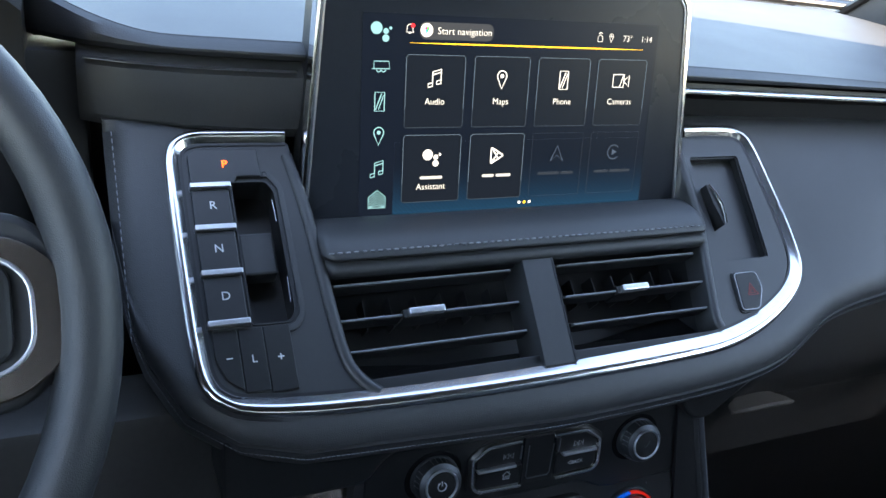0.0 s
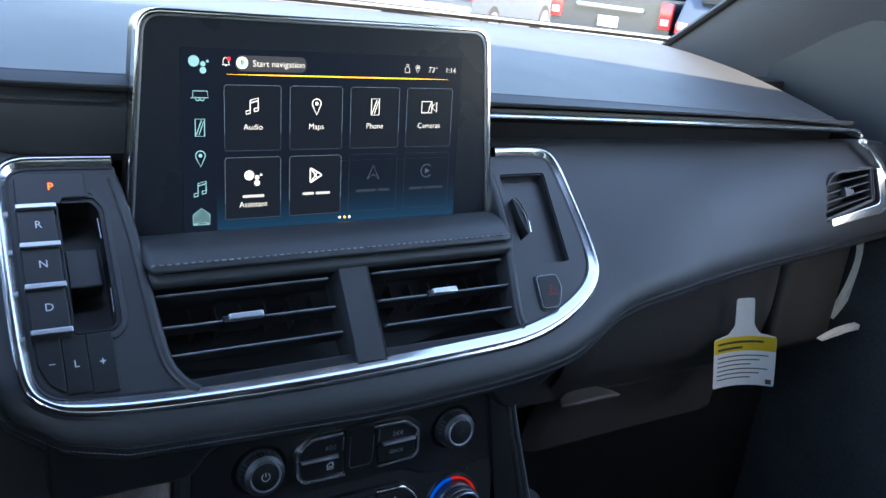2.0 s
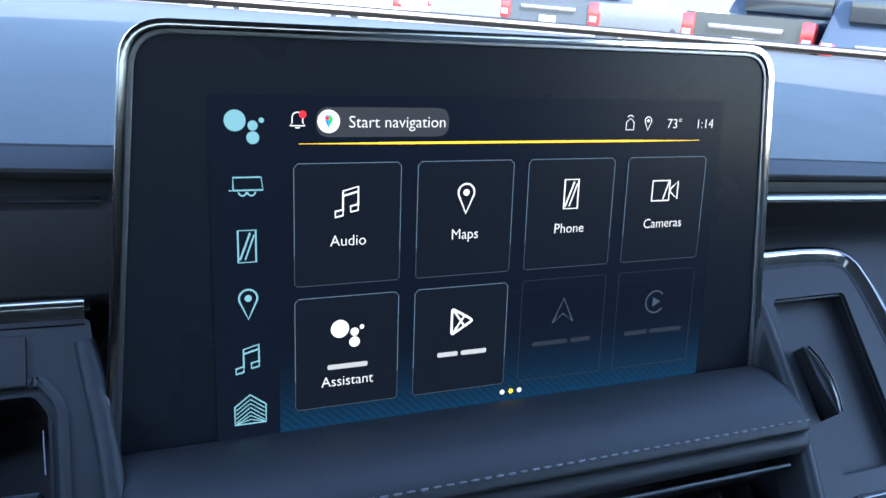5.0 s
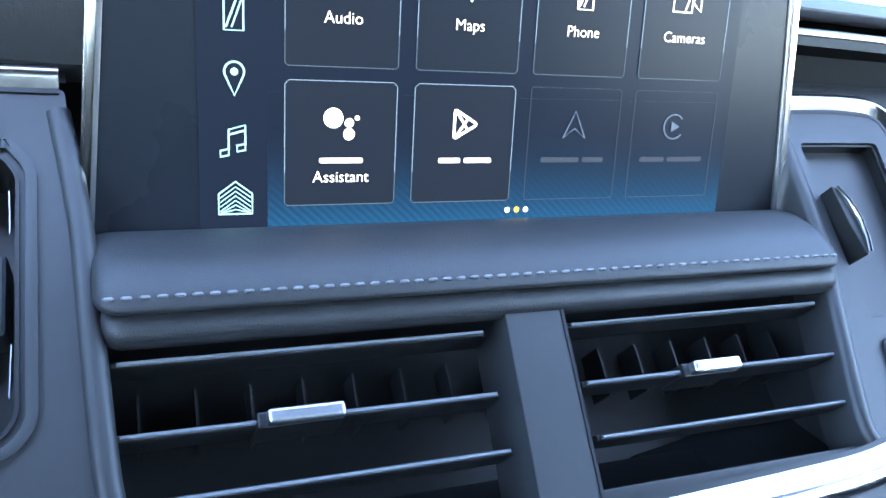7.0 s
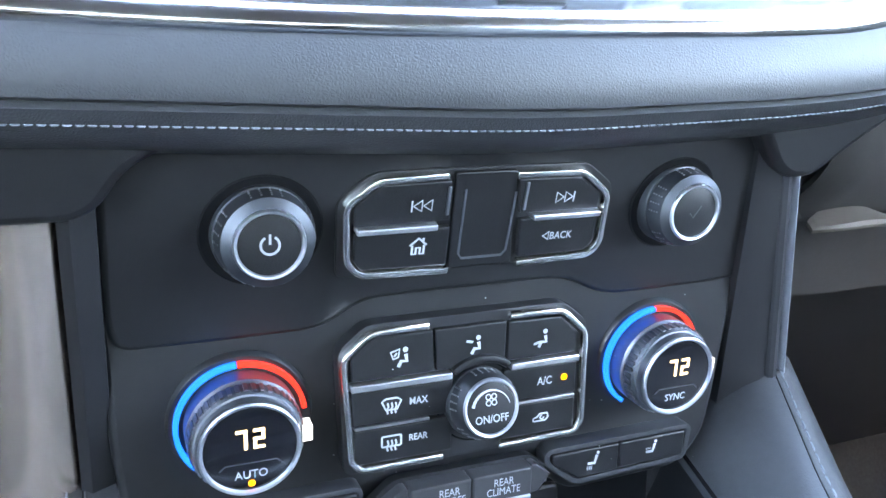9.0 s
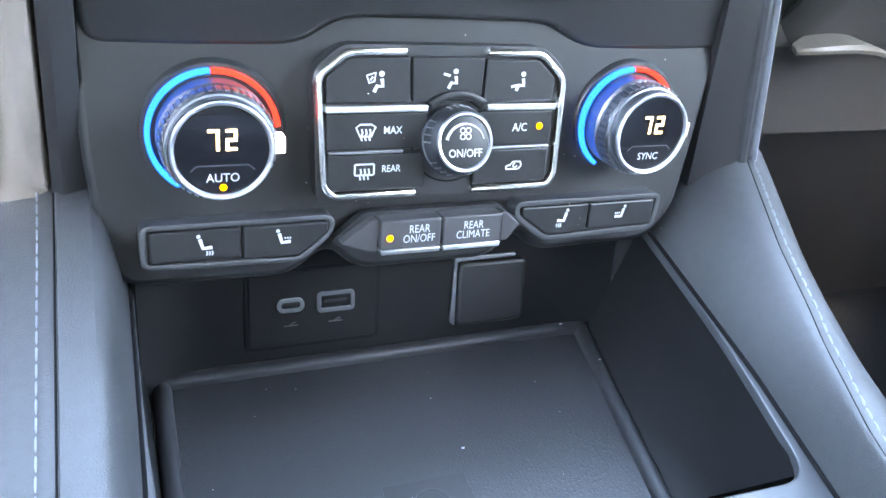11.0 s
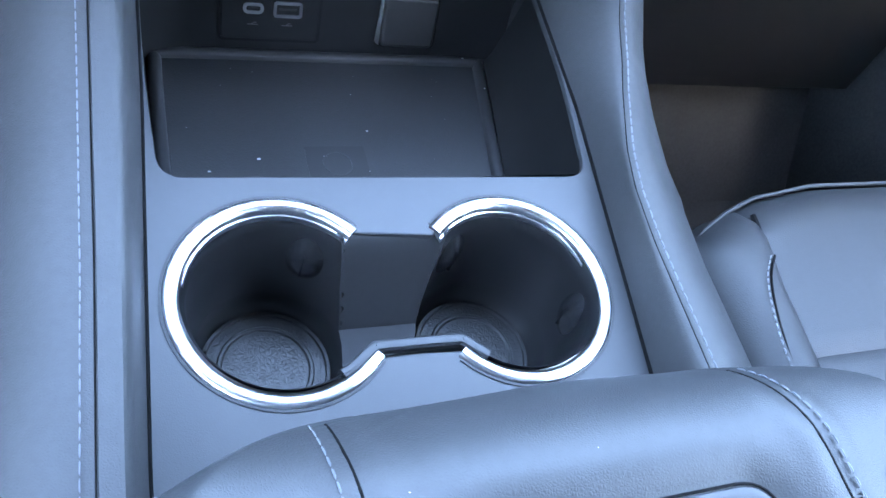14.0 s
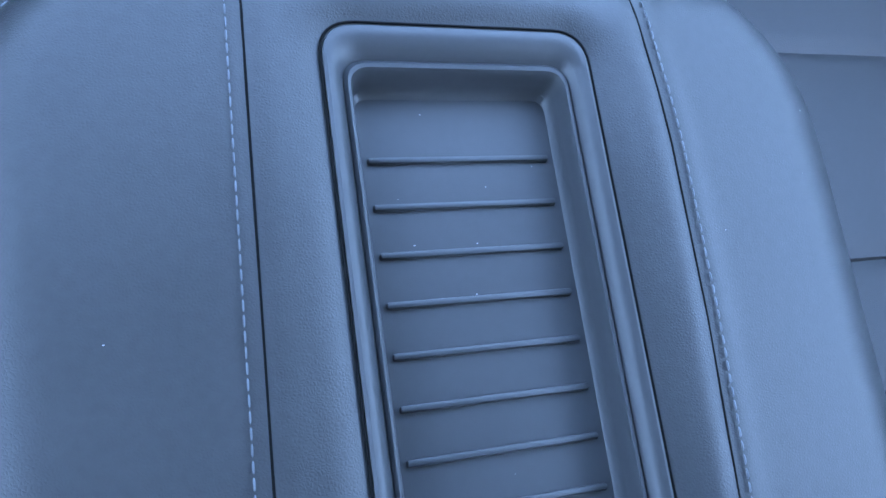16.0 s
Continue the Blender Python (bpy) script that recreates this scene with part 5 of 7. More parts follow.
part("lamp", slab(circle(0, 0, 0.0013, 14), 0, 0.0003), AMBER, ka, "small amber lamp", smooth=False, m=at(ML, 0.0372, 0.0255, 0.0031))
print_on(kc, ML, 0.0275, 0.0095, 0.0032, lines([(rounded([(-0.6, -0.25), (0.4, -0.25), (0.6, 0.0), (0.5, 0.3), (-0.1, 0.3), (-0.3, 0.05), (-0.6, 0.0)], 0.06), True), (arc(0.1, 0.02, 0.15, 90, 360, 10), False)], 0.0006, 0.0055))
MK = at(ML, 0.0005, 0.0200) @ Matrix.Rotation(radians(-TIP), 4, "X")
print_on(fk, MK, 0, -0.0042, 0.0141, letters("ON/OFF", 0.0042, 0.00003, 0.00004, 0.9))
print_on(fk, MK, 0, 0.0032, 0.0141, lines([(circle(dx * 0.27, dy * 0.27, 0.24, 12), True) for dx, dy in ((1, 1), (-1, 1), (-1, -1), (1, -1))], 0.0004, 0.0042))
print_on(fk, MK, 0, -0.0010, 0.0141, ribbon(arc(0, 0, 0.0078, 15, 165, 20), lambda t: 0.0002 + 0.0010 * t, 0, 0.0001))

# seat heating switches
for name, u0, um, u1, chop in (("seat_switches", -0.1120, -0.0800, -0.0475, 1), ("seat_switches", 0.0345, 0.0670, 0.1005, 0)):
    sw = thing(name, ML @ Vector(((u0 + u1) / 2, -0.012, 0)), "pair of black seat heating switches in one frame", "switch", "seat switches")
    a = [(u0 - 0.002, -0.0225), (u1 - 0.011, -0.0238), (u1 + 0.001, -0.0140), (u1 + 0.001, -0.0078), (u0 - 0.002, -0.0078)] if chop else \
        [(u0 + 0.012, -0.0238), (u1 + 0.001, -0.0225), (u1 + 0.003, -0.0078), (u0 - 0.002, -0.0078), (u0 - 0.002, -0.0135)]
    part("frame", ribbon(rounded(a, 0.003), 0.0022, -0.006, 0.0018, True, 0.0006), SOFT, sw, m=ML.copy())
    part("bed", slab(rounded(a, 0.003), -0.007, 0.0003), DARK, sw, m=ML.copy())
    if chop:
        outs = [rect(u0, um - 0.0004, -0.0210, -0.0092, 0.001), rounded([(um + 0.0004, -0.0215), (u1 - 0.0115, -0.0220), (u1 - 0.0005, -0.0130), (u1 - 0.0005, -0.0092), (um + 0.0004, -0.0092)], 0.001)]
    else:
        outs = [rounded([(u0 + 0.0125, -0.0220), (um - 0.0004, -0.0215), (um - 0.0004, -0.0092), (u0, -0.0092), (u0, -0.0130)], 0.001), rect(um + 0.0004, u1, -0.0210, -0.0092, 0.001)]
    for i, o in enumerate(outs):
        kk = keycap("switch", sw, ML, o, 0.0026, "black rocker with a small seat symbol")
        cu = (u0 + um) / 2 + 0.003 if i == 0 else (um + u1) / 2 - 0.001
        way = 1 if chop else -1
        sym = lines([([(-0.34 * way, 0.42), (-0.16 * way, -0.22), (0.42 * way, -0.18)], False)], 0.0013, 0.0056)
        add(sym, slab(circle(-0.42 * way * 0.0056, 0.60 * 0.0056, 0.0007, 12), 0, 0.00008))
        for j in range(3):
            add(sym, lines([([(0.05 * way + 0.17 * way * j, -0.42), (0.12 * way + 0.17 * way * j, -0.56), (0.03 * way + 0.17 * way * j, -0.72)] if i == 0 else [(0.02 * way + 0.17 * way * j, 0.14), (0.09 * way + 0.17 * way * j, 0.02)], False)], 0.00045, 0.0056))
        print_on(kk, ML, cu, -0.0148, 0.0028, sym)

# rear climate keys
rear = thing("rear_climate_switches", ML @ Vector((-0.003, -0.015, 0)), "grey-black rear climate keys with chrome lower edges", "switch")
part("bed", slab(rounded([(-0.0470, -0.0180), (-0.0335, -0.0070), (0.0240, -0.0070), (0.0345, -0.0150), (0.0270, -0.0238), (-0.0320, -0.0238)], 0.003), -0.003, 0.0012), DARK, rear, m=ML.copy())
part("wing", slab(rounded([(-0.0440, -0.0172), (-0.0320, -0.0088), (-0.0296, -0.0088), (-0.0296, -0.0215), (-0.0330, -0.0215)], 0.001), -0.002, 0.0062, 0.0012), KEY_GREY, rear, m=ML.copy())
part("wing", slab(rounded([(0.0226, -0.0088), (0.0250, -0.0088), (0.0320, -0.0148), (0.0262, -0.0215), (0.0226, -0.0215)], 0.001), -0.002, 0.0062, 0.0012), KEY_GREY, rear, m=ML.copy())
r1 = part("switch", slab(rect(-0.0292, -0.0042, -0.0205, -0.0085, 0.001), -0.002, 0.0085, 0.0016), KEY_GREY, rear, m=ML.copy())
r2 = part("switch", slab(rect(-0.0036, 0.0222, -0.0205, -0.0085, 0.001), -0.002, 0.0085, 0.0016), KEY_GREY, rear, m=ML.copy())
for r_, u0, u1 in ((r1, -0.0288, -0.0045), (r2, -0.0033, 0.0218)):
    part("chrome_edge", slab(rect(u0, u1, -0.0224, -0.0205, 0.0005), 0.001, 0.0088, 0.0006), BAR_METAL, r_, "bright lower edge", m=ML.copy())
print_on(r1, ML, -0.0135, -0.0145, 0.0087, letters("REAR\nON/OFF", 0.0046, 0.00003, 0.0, 0.80))
print_on(r2, ML, 0.0095, -0.0145, 0.0087, letters("REAR\nCLIMATE", 0.0046, 0.00003, 0.0, 0.80))
part("lamp", slab(circle(0, 0, 0.0013, 14), 0, 0.0003), AMBER, r1, "small amber lamp", smooth=False, m=at(ML, -0.0255, -0.0155, 0.0086))

# dust on the panels
bm = bmesh.new()
random.seed(23)
for _ in range(46):
    s_ = bmesh.new()
    bmesh.ops.create_icosphere(s_, subdivisions=1, radius=random.uniform(0.00010, 0.00026))
    bmesh.ops.scale(s_, vec=(1.6, 0.8, 0.5), verts=s_.verts)
    bmesh.ops.transform(s_, matrix=at(ML, random.uniform(-0.118, 0.112), random.uniform(-0.028, 0.060), random.choice((-0.0058, 0.0031)), random.uniform(0, 180)), verts=s_.verts)
    add(bm, s_)
tagged(part("dust_specks", bm, DUST, climate, "pale dust specks"), kind="stuff")

# uprights beside the panels
for x0, x1, x2, x3, material, name in ((-0.205, -0.1385, -0.242, -0.1418, BRONZE, "metal_upright"), (0.1205, 0.1260, 0.1745, 0.1826, EDGE, "metal_upright")):
    up_ = thing(name, ((x2 + x3) / 2, 0.54, 0.48), "satin metal upright beside the control panels", "trim")
    rows = []
    for i in range(15):
        s = i / 14
        a, b = x0 + (x2 - x0) * s, x1 + (x3 - x1) * s
        z = 0.655 - 0.180 * s
        y = 0.508 - 0.004 * s
        q = min(b - a, 0.046)
        rows.append([(b - q, y + 0.06, z), (b - q * 0.86, y + 0.026, z), (b - q * 0.64, y + 0.010, z), (b - q * 0.42, y + 0.0022, z), (b - q * 0.26, y, z), (b - q * 0.12, y + 0.0006, z), (b - q * 0.03, y + 0.003, z), (b, y + 0.008, z), (b, y + 0.05, z)])
    part("strip", grid(rows), material, up_)
    rows = []
    sgn = 1 if x0 < 0 else -1
    for i in range(15):
        s = i / 14
        e = (x1 + (x3 - x1) * s) if x0 < 0 else (x0 + (x2 - x0) * s)
        z, y = 0.655 - 0.180 * s, 0.508 - 0.004 * s
        wdt = 0.012 if x0 < 0 else 0.014 + 0.026 * s
        rows.append([(e, y + 0.05, z), (e, y + 0.001, z), (e + sgn * wdt * 0.3, y - 0.0015, z), (e + sgn * wdt * 0.9, y + 0.001, z), (e + sgn * wdt, y + 0.05, z)])
    part("inner_strip", grid(rows), DARK, up_, "dark inner strip")
    if x0 > 0:
        part("ridge", tube([(x0 - 0.0035 + (x2 - x0) * i / 14, 0.5085 - 0.004 * i / 14, 0.655 - 0.180 * i / 14) for i in range(15)], 0.0034, 10), SOFT, up_, "satin black ridge")

part("panel_backing", box(-0.142, 0.150, 0.514, 0.56, 0.486, 0.655, 0.004), DARK, audio, "dark plastic behind the panels")

# ---- centre console ----
console = thing("centre_console", (0, 0.30, 0.02), "dark leather-sided centre console with a cup holder", "console")


def z_plate(y):
    return 0.4505 + 0.08 * (y - 0.272)


def plate_l(y):
    return table([(0.0, -0.136), (0.235, -0.1300), (0.41, -0.1215), (0.52, -0.1185)], y)


def plate_r(y):
    return table([(0.0, 0.094), (0.235, 0.1005), (0.41, 0.1170), (0.52, 0.1195)], y)


CUP_L, CUP_R, R_OUT, R_IN = (-0.0690, 0.3030), (0.0440, 0.3000), 0.0520, 0.0430
TRAY = rounded([(-0.1165, 0.368), (0.1065, 0.363), (0.1155, 0.430), (0.1180, 0.513), (-0.1170, 0.513), (-0.1190, 0.430)], [0.012, 0.012, 0.03, 0.002, 0.002, 0.03])
RC = (R_OUT + R_IN) / 2
CUPS_LINE = arc(CUP_L[0], CUP_L[1], RC, 40, 320, 60) + arc(CUP_R[0], CUP_R[1], RC, 220, 500, 60)
outline = [(plate_l(y), y) for y in np.linspace(0.515, 0.16, 30)] + [(plate_r(y), y) for y in np.linspace(0.16, 0.515, 30)]
bm = plate(outline, [TRAY, CUPS_LINE], -0.004, 0.0)
for v in bm.verts:
    v.co.z += z_plate(v.co.y)
part("top_plate", bm, PLATE_SKIN, console, "smooth dark grey top plate")

# storage tray in front of the cup holders
tray = thing("storage_tray", (0, 0.44, 0.40), "black rubber-lined open tray with dust specks", "tray")


def tray_r(y):
    return 0.0790 + (y - 0.372) * 0.155


part("liner", slab(rounded([(-0.1070, 0.374), (0.0770, 0.374), (0.0975, 0.503), (-0.1055, 0.503)], 0.004), 0.401, 0.404), RUBBER, tray, "black ribbed rubber liner")
ridge = smooth_line([(-0.1100, 0.372, 0.4060), (-0.1095, 0.44, 0.4060), (-0.1080, 0.500, 0.4060), (-0.1050, 0.5055, 0.4060), (0.0, 0.5060, 0.4060), (0.0975, 0.5060, 0.4060), (0.1015, 0.5020, 0.4060), (0.0915, 0.44, 0.4060), (0.0815, 0.372, 0.4060)], 6)
part("rim", sweep(ridge, [(-0.0042, -0.004), (-0.0037, 0.0000), (-0.0025, 0.0014), (-0.0008, 0.0020), (0.0008, 0.0020), (0.0025, 0.0014), (0.0037, 0.0000), (0.0042, -0.004)]), KEY_FACE, tray, "raised black rim")
rows = []
for j in range(31):
    y = 0.3655 + 0.143 * j / 30
    x0, x1 = tray_r(y) + 0.0060, table([(0.36, 0.1060), (0.40, 0.1125), (0.44, 0.1165), (0.515, 0.1195)], y)
    sec = [(x0, y, 0.402), (x0, y, 0.4065)]
    for k in range(1, 10):
        f = k / 9
        sec.append((x0 + (x1 - x0) * f, y, 0.4065 + (z_plate(y) - 0.0015 - 0.4065) * (0.35 * f + 0.65 * f ** 3)))
    rows.append(sec)
part("flank", grid(rows), SHADED_TRAY, tray, "sloping black side")
part("flank", grid([[(-0.1192, y, z_plate(y) - 0.001), (-0.1170, y, 0.430), (-0.1135, y, 0.402)] for y in np.linspace(0.366, 0.510, 12)]), SHADED_TRAY, tray)
part("front_wall", grid([[(x, 0.3665, z_plate(0.366) - 0.003), (x, 0.370, 0.43), (x, 0.373, 0.402)] for x in np.linspace(-0.117, 0.107, 12)]), SHADED_TRAY, tray)
PATCH = mat("patch_plastic", (0.0150, 0.0150, 0.0160), 0.40, var=0.05, spec=0.55)
part("charging_mark", ribbon(circle(-0.013, 0.4190, 0.0085, 28), 0.0008, 0.4040, 0.4044, True), SOFT, tray, smooth=False)
part("charging_patch", slab(rect(-0.031, 0.005, 0.4090, 0.432, 0.001), 0.4038, 0.40415), PATCH, tray, "smooth square patch", smooth=False)
part("sticker", slab(rect(-0.046, 0.016, 0.392, 0.4082, 0.001), 0.4041, 0.4043), PATCH, tray, "faded printed label", smooth=False)
for k in range(5):
    part("sticker_bar", slab(rect(-0.031 + 0.0085 * k, -0.024 + 0.0085 * k, 0.4010, 0.4075), 0.4043, 0.4045), THREAD_DARK, tray, smooth=False)
for x0_ in (-0.0445, 0.0115):
    bm = bmesh.new()
    for k in range(7):
        add(bm, slab([(x0_ + 0.0018 * k, 0.3945), (x0_ + 0.0018 * k + 0.0007, 0.3945), (x0_ + 0.0018 * k + 0.0027, 0.4070), (x0_ + 0.0018 * k + 0.0020, 0.4070)], 0.4043, 0.4045))
    part("sticker_hatching", bm, THREAD, tray, smooth=False)
random.seed(5)
bm = bmesh.new()
for x, y, r in [(-0.058, 0.423, 0.0010), (-0.086, 0.4145, 0.0008), (0.010, 0.444, 0.0007), (0.090, 0.506, 0.0008), (0.098, 0.478, 0.0006)] + [(random.uniform(-0.1, 0.07), random.uniform(0.40, 0.50), random.uniform(0.00015, 0.0003)) for _ in range(14)]:
    s_ = bmesh.new()
    bmesh.ops.create_icosphere(s_, subdivisions=1, radius=r)
    bmesh.ops.scale(s_, vec=(1.3, 0.8, 0.4), verts=s_.verts)
    bmesh.ops.translate(s_, vec=(x, y, 0.4043 if y < 0.503 and x < 0.085 else 0.4085), verts=s_.verts)
    add(bm, s_)
tagged(part("dust_specks", bm, DUST, tray, "pale dust specks"), kind="stuff")

# socket wall
wall_s = thing("socket_wall", (0, 0.505, 0.41), "black wall with USB sockets below the switches", "panel")
rows = []
for i in range(61):
    x = -0.116 + 0.232 * i / 60
    bow = (0.014 if x < 0 else 0.005) * (max(0.0, abs(x + 0.002) - 0.085) / 0.035) ** 2
    rows.append([(x, 0.5345 - bow, 0.488), (x, 0.5310 - bow, 0.478), (x, 0.5255 - bow, 0.462), (x, 0.5180 - bow, 0.440), (x, 0.5095 - bow, 0.415), (x, 0.507 - bow, 0.400)])
part("wall", grid(rows), WALL_BLACK, wall_s)
usb = thing("usb_socket_panel", (-0.045, 0.50, 0.425), "black socket panel with two USB ports", "socket")
part("plate", slab(rect(-0.0705, -0.0113, -0.0180, 0.0175, 0.003), -0.004, 0.0012, 0.0008), WALL_BLACK, usb, m=MB.copy())
part("joint", ribbon(rect(-0.0710, -0.0108, -0.0185, 0.0180, 0.003), 0.0016, -0.004, 0.0009, True), SEAM, usb, m=MB.copy())
for u, w2, h2 in ((-0.0517, 0.0062, 0.0034), (-0.0310, 0.0088, 0.0050)):
    p = part("port", ribbon(rect(u - w2 + 0.001, u + w2 - 0.001, 0.0015 - h2 + 0.001, 0.0015 + h2 - 0.001, 0.0025 if w2 < 0.008 else 0.0012), 0.0018, 0.001, 0.0024, True, 0.0003), SATIN_DARK, usb, "grey-rimmed USB port", m=MB.copy())
    part("tongue", slab(rect(u - w2 * 0.6, u + w2 * 0.6, 0.0010, 0.0022), 0.0013, 0.0018), DARK, p, m=MB.copy())
    print_on(p, MB, u, -0.0085, 0.0013, lines([([(-0.5, 0), (0.5, 0)], False), ([(-0.1, 0), (0.15, 0.2), (0.35, 0.2)], False)], 0.0005, 0.0065), GREY_INK)
cap = thing("socket_cover", (0.035, 0.49, 0.42), "black rubber cover over a power socket", "socket cover")
part("cover", slab(rect(0.0295, 0.0660, -0.0190, 0.0140, 0.004), -0.006, 0.0028, 0.0020, 3), PANEL, cap, m=MB.copy())
part("rim", slab(rounded([(0.0262, -0.0165), (0.0290, -0.0185), (0.0290, 0.0145), (0.0600, 0.0150), (0.0600, 0.0165), (0.0275, 0.0165)], 0.001), -0.006, 0.0016, 0.0006), SATIN_DARK, cap, "pale rim", m=MB.copy())

# leather flanks
for s in (-1, 1):
    rows = []
    for j in range(61):
        y = 0.02 + 0.50 * j / 60
        zc = table([(0.0, 0.470), (0.2, 0.473), (0.3, 0.477), (0.4, 0.486), (0.52, 0.508)], y)
        if s > 0:
            xi, xc = plate_r(y), table([(0.0, 0.111), (0.25, 0.1125), (0.31, 0.1125), (0.336, 0.1135), (0.361, 0.1180), (0.388, 0.1265), (0.418, 0.1360), (0.45, 0.1445), (0.52, 0.170)], y)
        else:
            xi, xc = plate_l(y), table([(0.0, -0.1535), (0.31, -0.1438), (0.47, -0.1406), (0.52, -0.1398)], y)
        sec = [(xi, y, 0.43), (xi, y, z_plate(y) + 0.001)]
        for k in range(1, 9):
            f = k / 8
            sec.append((xi + (xc - xi) * f, y, z_plate(y) + 0.001 + (zc - z_plate(y)) * (1 - (1 - (min(1.0, f / 0.5) if s < 0 else f)) ** 2)))
        sec.append((xc + s * 0.0012, y, zc - 0.0007))
        out = 0.075 if s < 0 else table([(0.0, 0.072), (0.345, 0.070), (0.39, 0.055), (0.425, 0.046), (0.52, 0.045)], y)
        for k in range(1, 12):
            f = k / 11
            sec.append((xc + s * (0.002 + out * math.sin(f * math.pi / 2)), y, zc - 0.0002 - 0.10 * (1 - math.cos(f * math.pi / 2))))
        sec.append((xc + s * (out + 0.008), y, 0.20))
        sec.append((xc + s * (out + 0.008), y, 0.02))
        rows.append(sec)
    part("side_pad", grid(rows), LEATHER_SMOOTH, console, "dark leather side pad with a stitched seam")
    off = 0.0060 if s < 0 else 0.0045
    line = []
    for j in range(60):
        y = 0.03 + 0.485 * j / 59
        zc = table([(0.0, 0.470), (0.2, 0.473), (0.3, 0.477), (0.4, 0.486), (0.52, 0.508)], y)
        xc = table([(0.0, 0.111), (0.25, 0.1125), (0.31, 0.1125), (0.336, 0.1135), (0.361, 0.1180), (0.388, 0.1265), (0.418, 0.1360), (0.45, 0.1445), (0.52, 0.170)], y) if s > 0 else table([(0.0, -0.1535), (0.31, -0.1438), (0.47, -0.1406), (0.52, -0.1398)], y)
        line.append((xc + s * off, y, zc + 0.0003))
    part("seam_stitching", stitches([(x, y, z + (0.0004 if s > 0 else 0)) for x, y, z in line], 0.0048, 0.0012, 0.0006 if s < 0 else 0.0008), THREAD, console, "pale thread stitching")
    part("seam", tube([(x - s * (off - 0.0008), y, z - (0.0006 if s < 0 else 0.0002)) for x, y, z in line], 0.00055, 6), SEAM, console, "dark sewn seam")
    edge = plate_l if s < 0 else plate_r
    part("joint", tube([(edge(y) - s * 0.0003, y, z_plate(y) + 0.0004) for y in np.linspace(0.20, 0.50, 30)], 0.0011, 6), SEAM, console, "dark joint beside the plate")

# cup holders
cups = thing("cup_holder", (-0.012, 0.30, 0.37), "double cup holder with chrome rims and black wells", "cup holder")
for (cx, cy), g0, g1 in ((CUP_L, 40, 320), (CUP_R, 220, 497)):
    z = z_plate(cy)
    ring_ = sweep([(p[0], p[1], 0) for p in arc(0, 0, (R_OUT + R_IN) / 2, g0, g1, 90)], [(-0.0047, -0.007), (-0.0047, -0.0032), (-0.0041, -0.0022), (-0.0035, -0.0022), (-0.0030, 0.0002), (-0.0020, 0.0013), (-0.0004, 0.0019), (0.0018, 0.0020), (0.0032, 0.0015), (0.0041, 0.0003), (0.0042, -0.001), (0.0042, -0.005)])
    part("rim", ring_, RIM_CHROME, cups, "polished chrome rim", m=Matrix.Translation((cx, cy, z)) @ Matrix.Rotation(math.atan(0.08), 4, "X"))
    part("rim_joint", ribbon(arc(0, 0, R_OUT, g0 + 2, g1 - 2, 90), 0.0014, -0.004, 0.0006), DARK, cups, m=Matrix.Translation((cx, cy, z)) @ Matrix.Rotation(math.atan(0.08), 4, "X"))
    prof = [(R_IN + 0.0012, 0.0), (R_IN - 0.001, -0.004), (R_IN - 0.0015, -0.010), (R_IN - 0.002, -0.016), (R_IN - 0.0025, -0.023), (R_IN - 0.003, -0.03), (R_IN - 0.0038, -0.038), (R_IN - 0.0045, -0.047), (R_IN - 0.005, -0.0555), (R_IN - 0.006, -0.066), (R_IN - 0.010, -0.071)]
    bm = lathe(prof, 144)
    face = 1 if cx < 0 else -1
    gone = [f for f in bm.faces if f.calc_center_median().x * face > 0 and 0.2712 < f.calc_center_median().y + cy < table([(-0.0555, 0.3110), (-0.052, 0.3125), (-0.030, 0.3215), (-0.010, 0.3275), (-0.003, 0.3300), (0.0, 0.3330)], f.calc_center_median().z) and f.calc_center_median().z > -0.055]
    bmesh.ops.delete(bm, geom=gone, context="FACES")
    part("well", bm, CUP_WALL, cups, "black well", m=Matrix.Translation((cx, cy, z)))
    part("mat", lathe([(R_IN - 0.010, -0.071), (R_IN - 0.0105, -0.0689), (R_IN - 0.0122, -0.0689), (R_IN - 0.0128, -0.0700), (0.0246, -0.0700), (0.0238, -0.0690), (0.0224, -0.0690), (0.0216, -0.0700), (0, -0.0700)], 72), CUP_MAT, cups, "round rubber mat", m=Matrix.Translation((cx, cy, z)))
    for a_ in (62, 200) if cx < 0 else (116, -8):
        tab_ = lathe([(0.0135, -0.0016), (0.0110, 0.0004), (0.0085, 0.0020), (0.0058, 0.0034), (0.003, 0.0042), (0, 0.0044)], 32)
        bmesh.ops.scale(tab_, vec=(1, 1.35, 1), verts=tab_.verts)
        d = Vector((math.cos(radians(a_)), math.sin(radians(a_)), 0))
        q = (-d).to_track_quat("Z", "Y").to_matrix().to_4x4()
        part("grip_tab", tab_, GRIP, cups, "sprung rubber grip", m=Matrix.Translation(Vector((cx, cy, z - 0.027)) + d * (R_IN - 0.0025)) @ q)
        part("grip_slit", box(-0.0004, 0.0004, -0.008, 0.008, 0.0, 0.0045), SEAM, cups, m=Matrix.Translation(Vector((cx, cy, z - 0.027)) + d * (R_IN - 0.0025)) @ q)
# saddle between the wells
zc = z_plate(0.30)
def well_r(dz):
    """The wells' radius at a depth below the plate."""
    return table([(-0.0555, R_IN - 0.005), (-0.030, R_IN - 0.003), (-0.004, R_IN - 0.001), (0.002, R_IN + 0.001)], dz)


rows = []
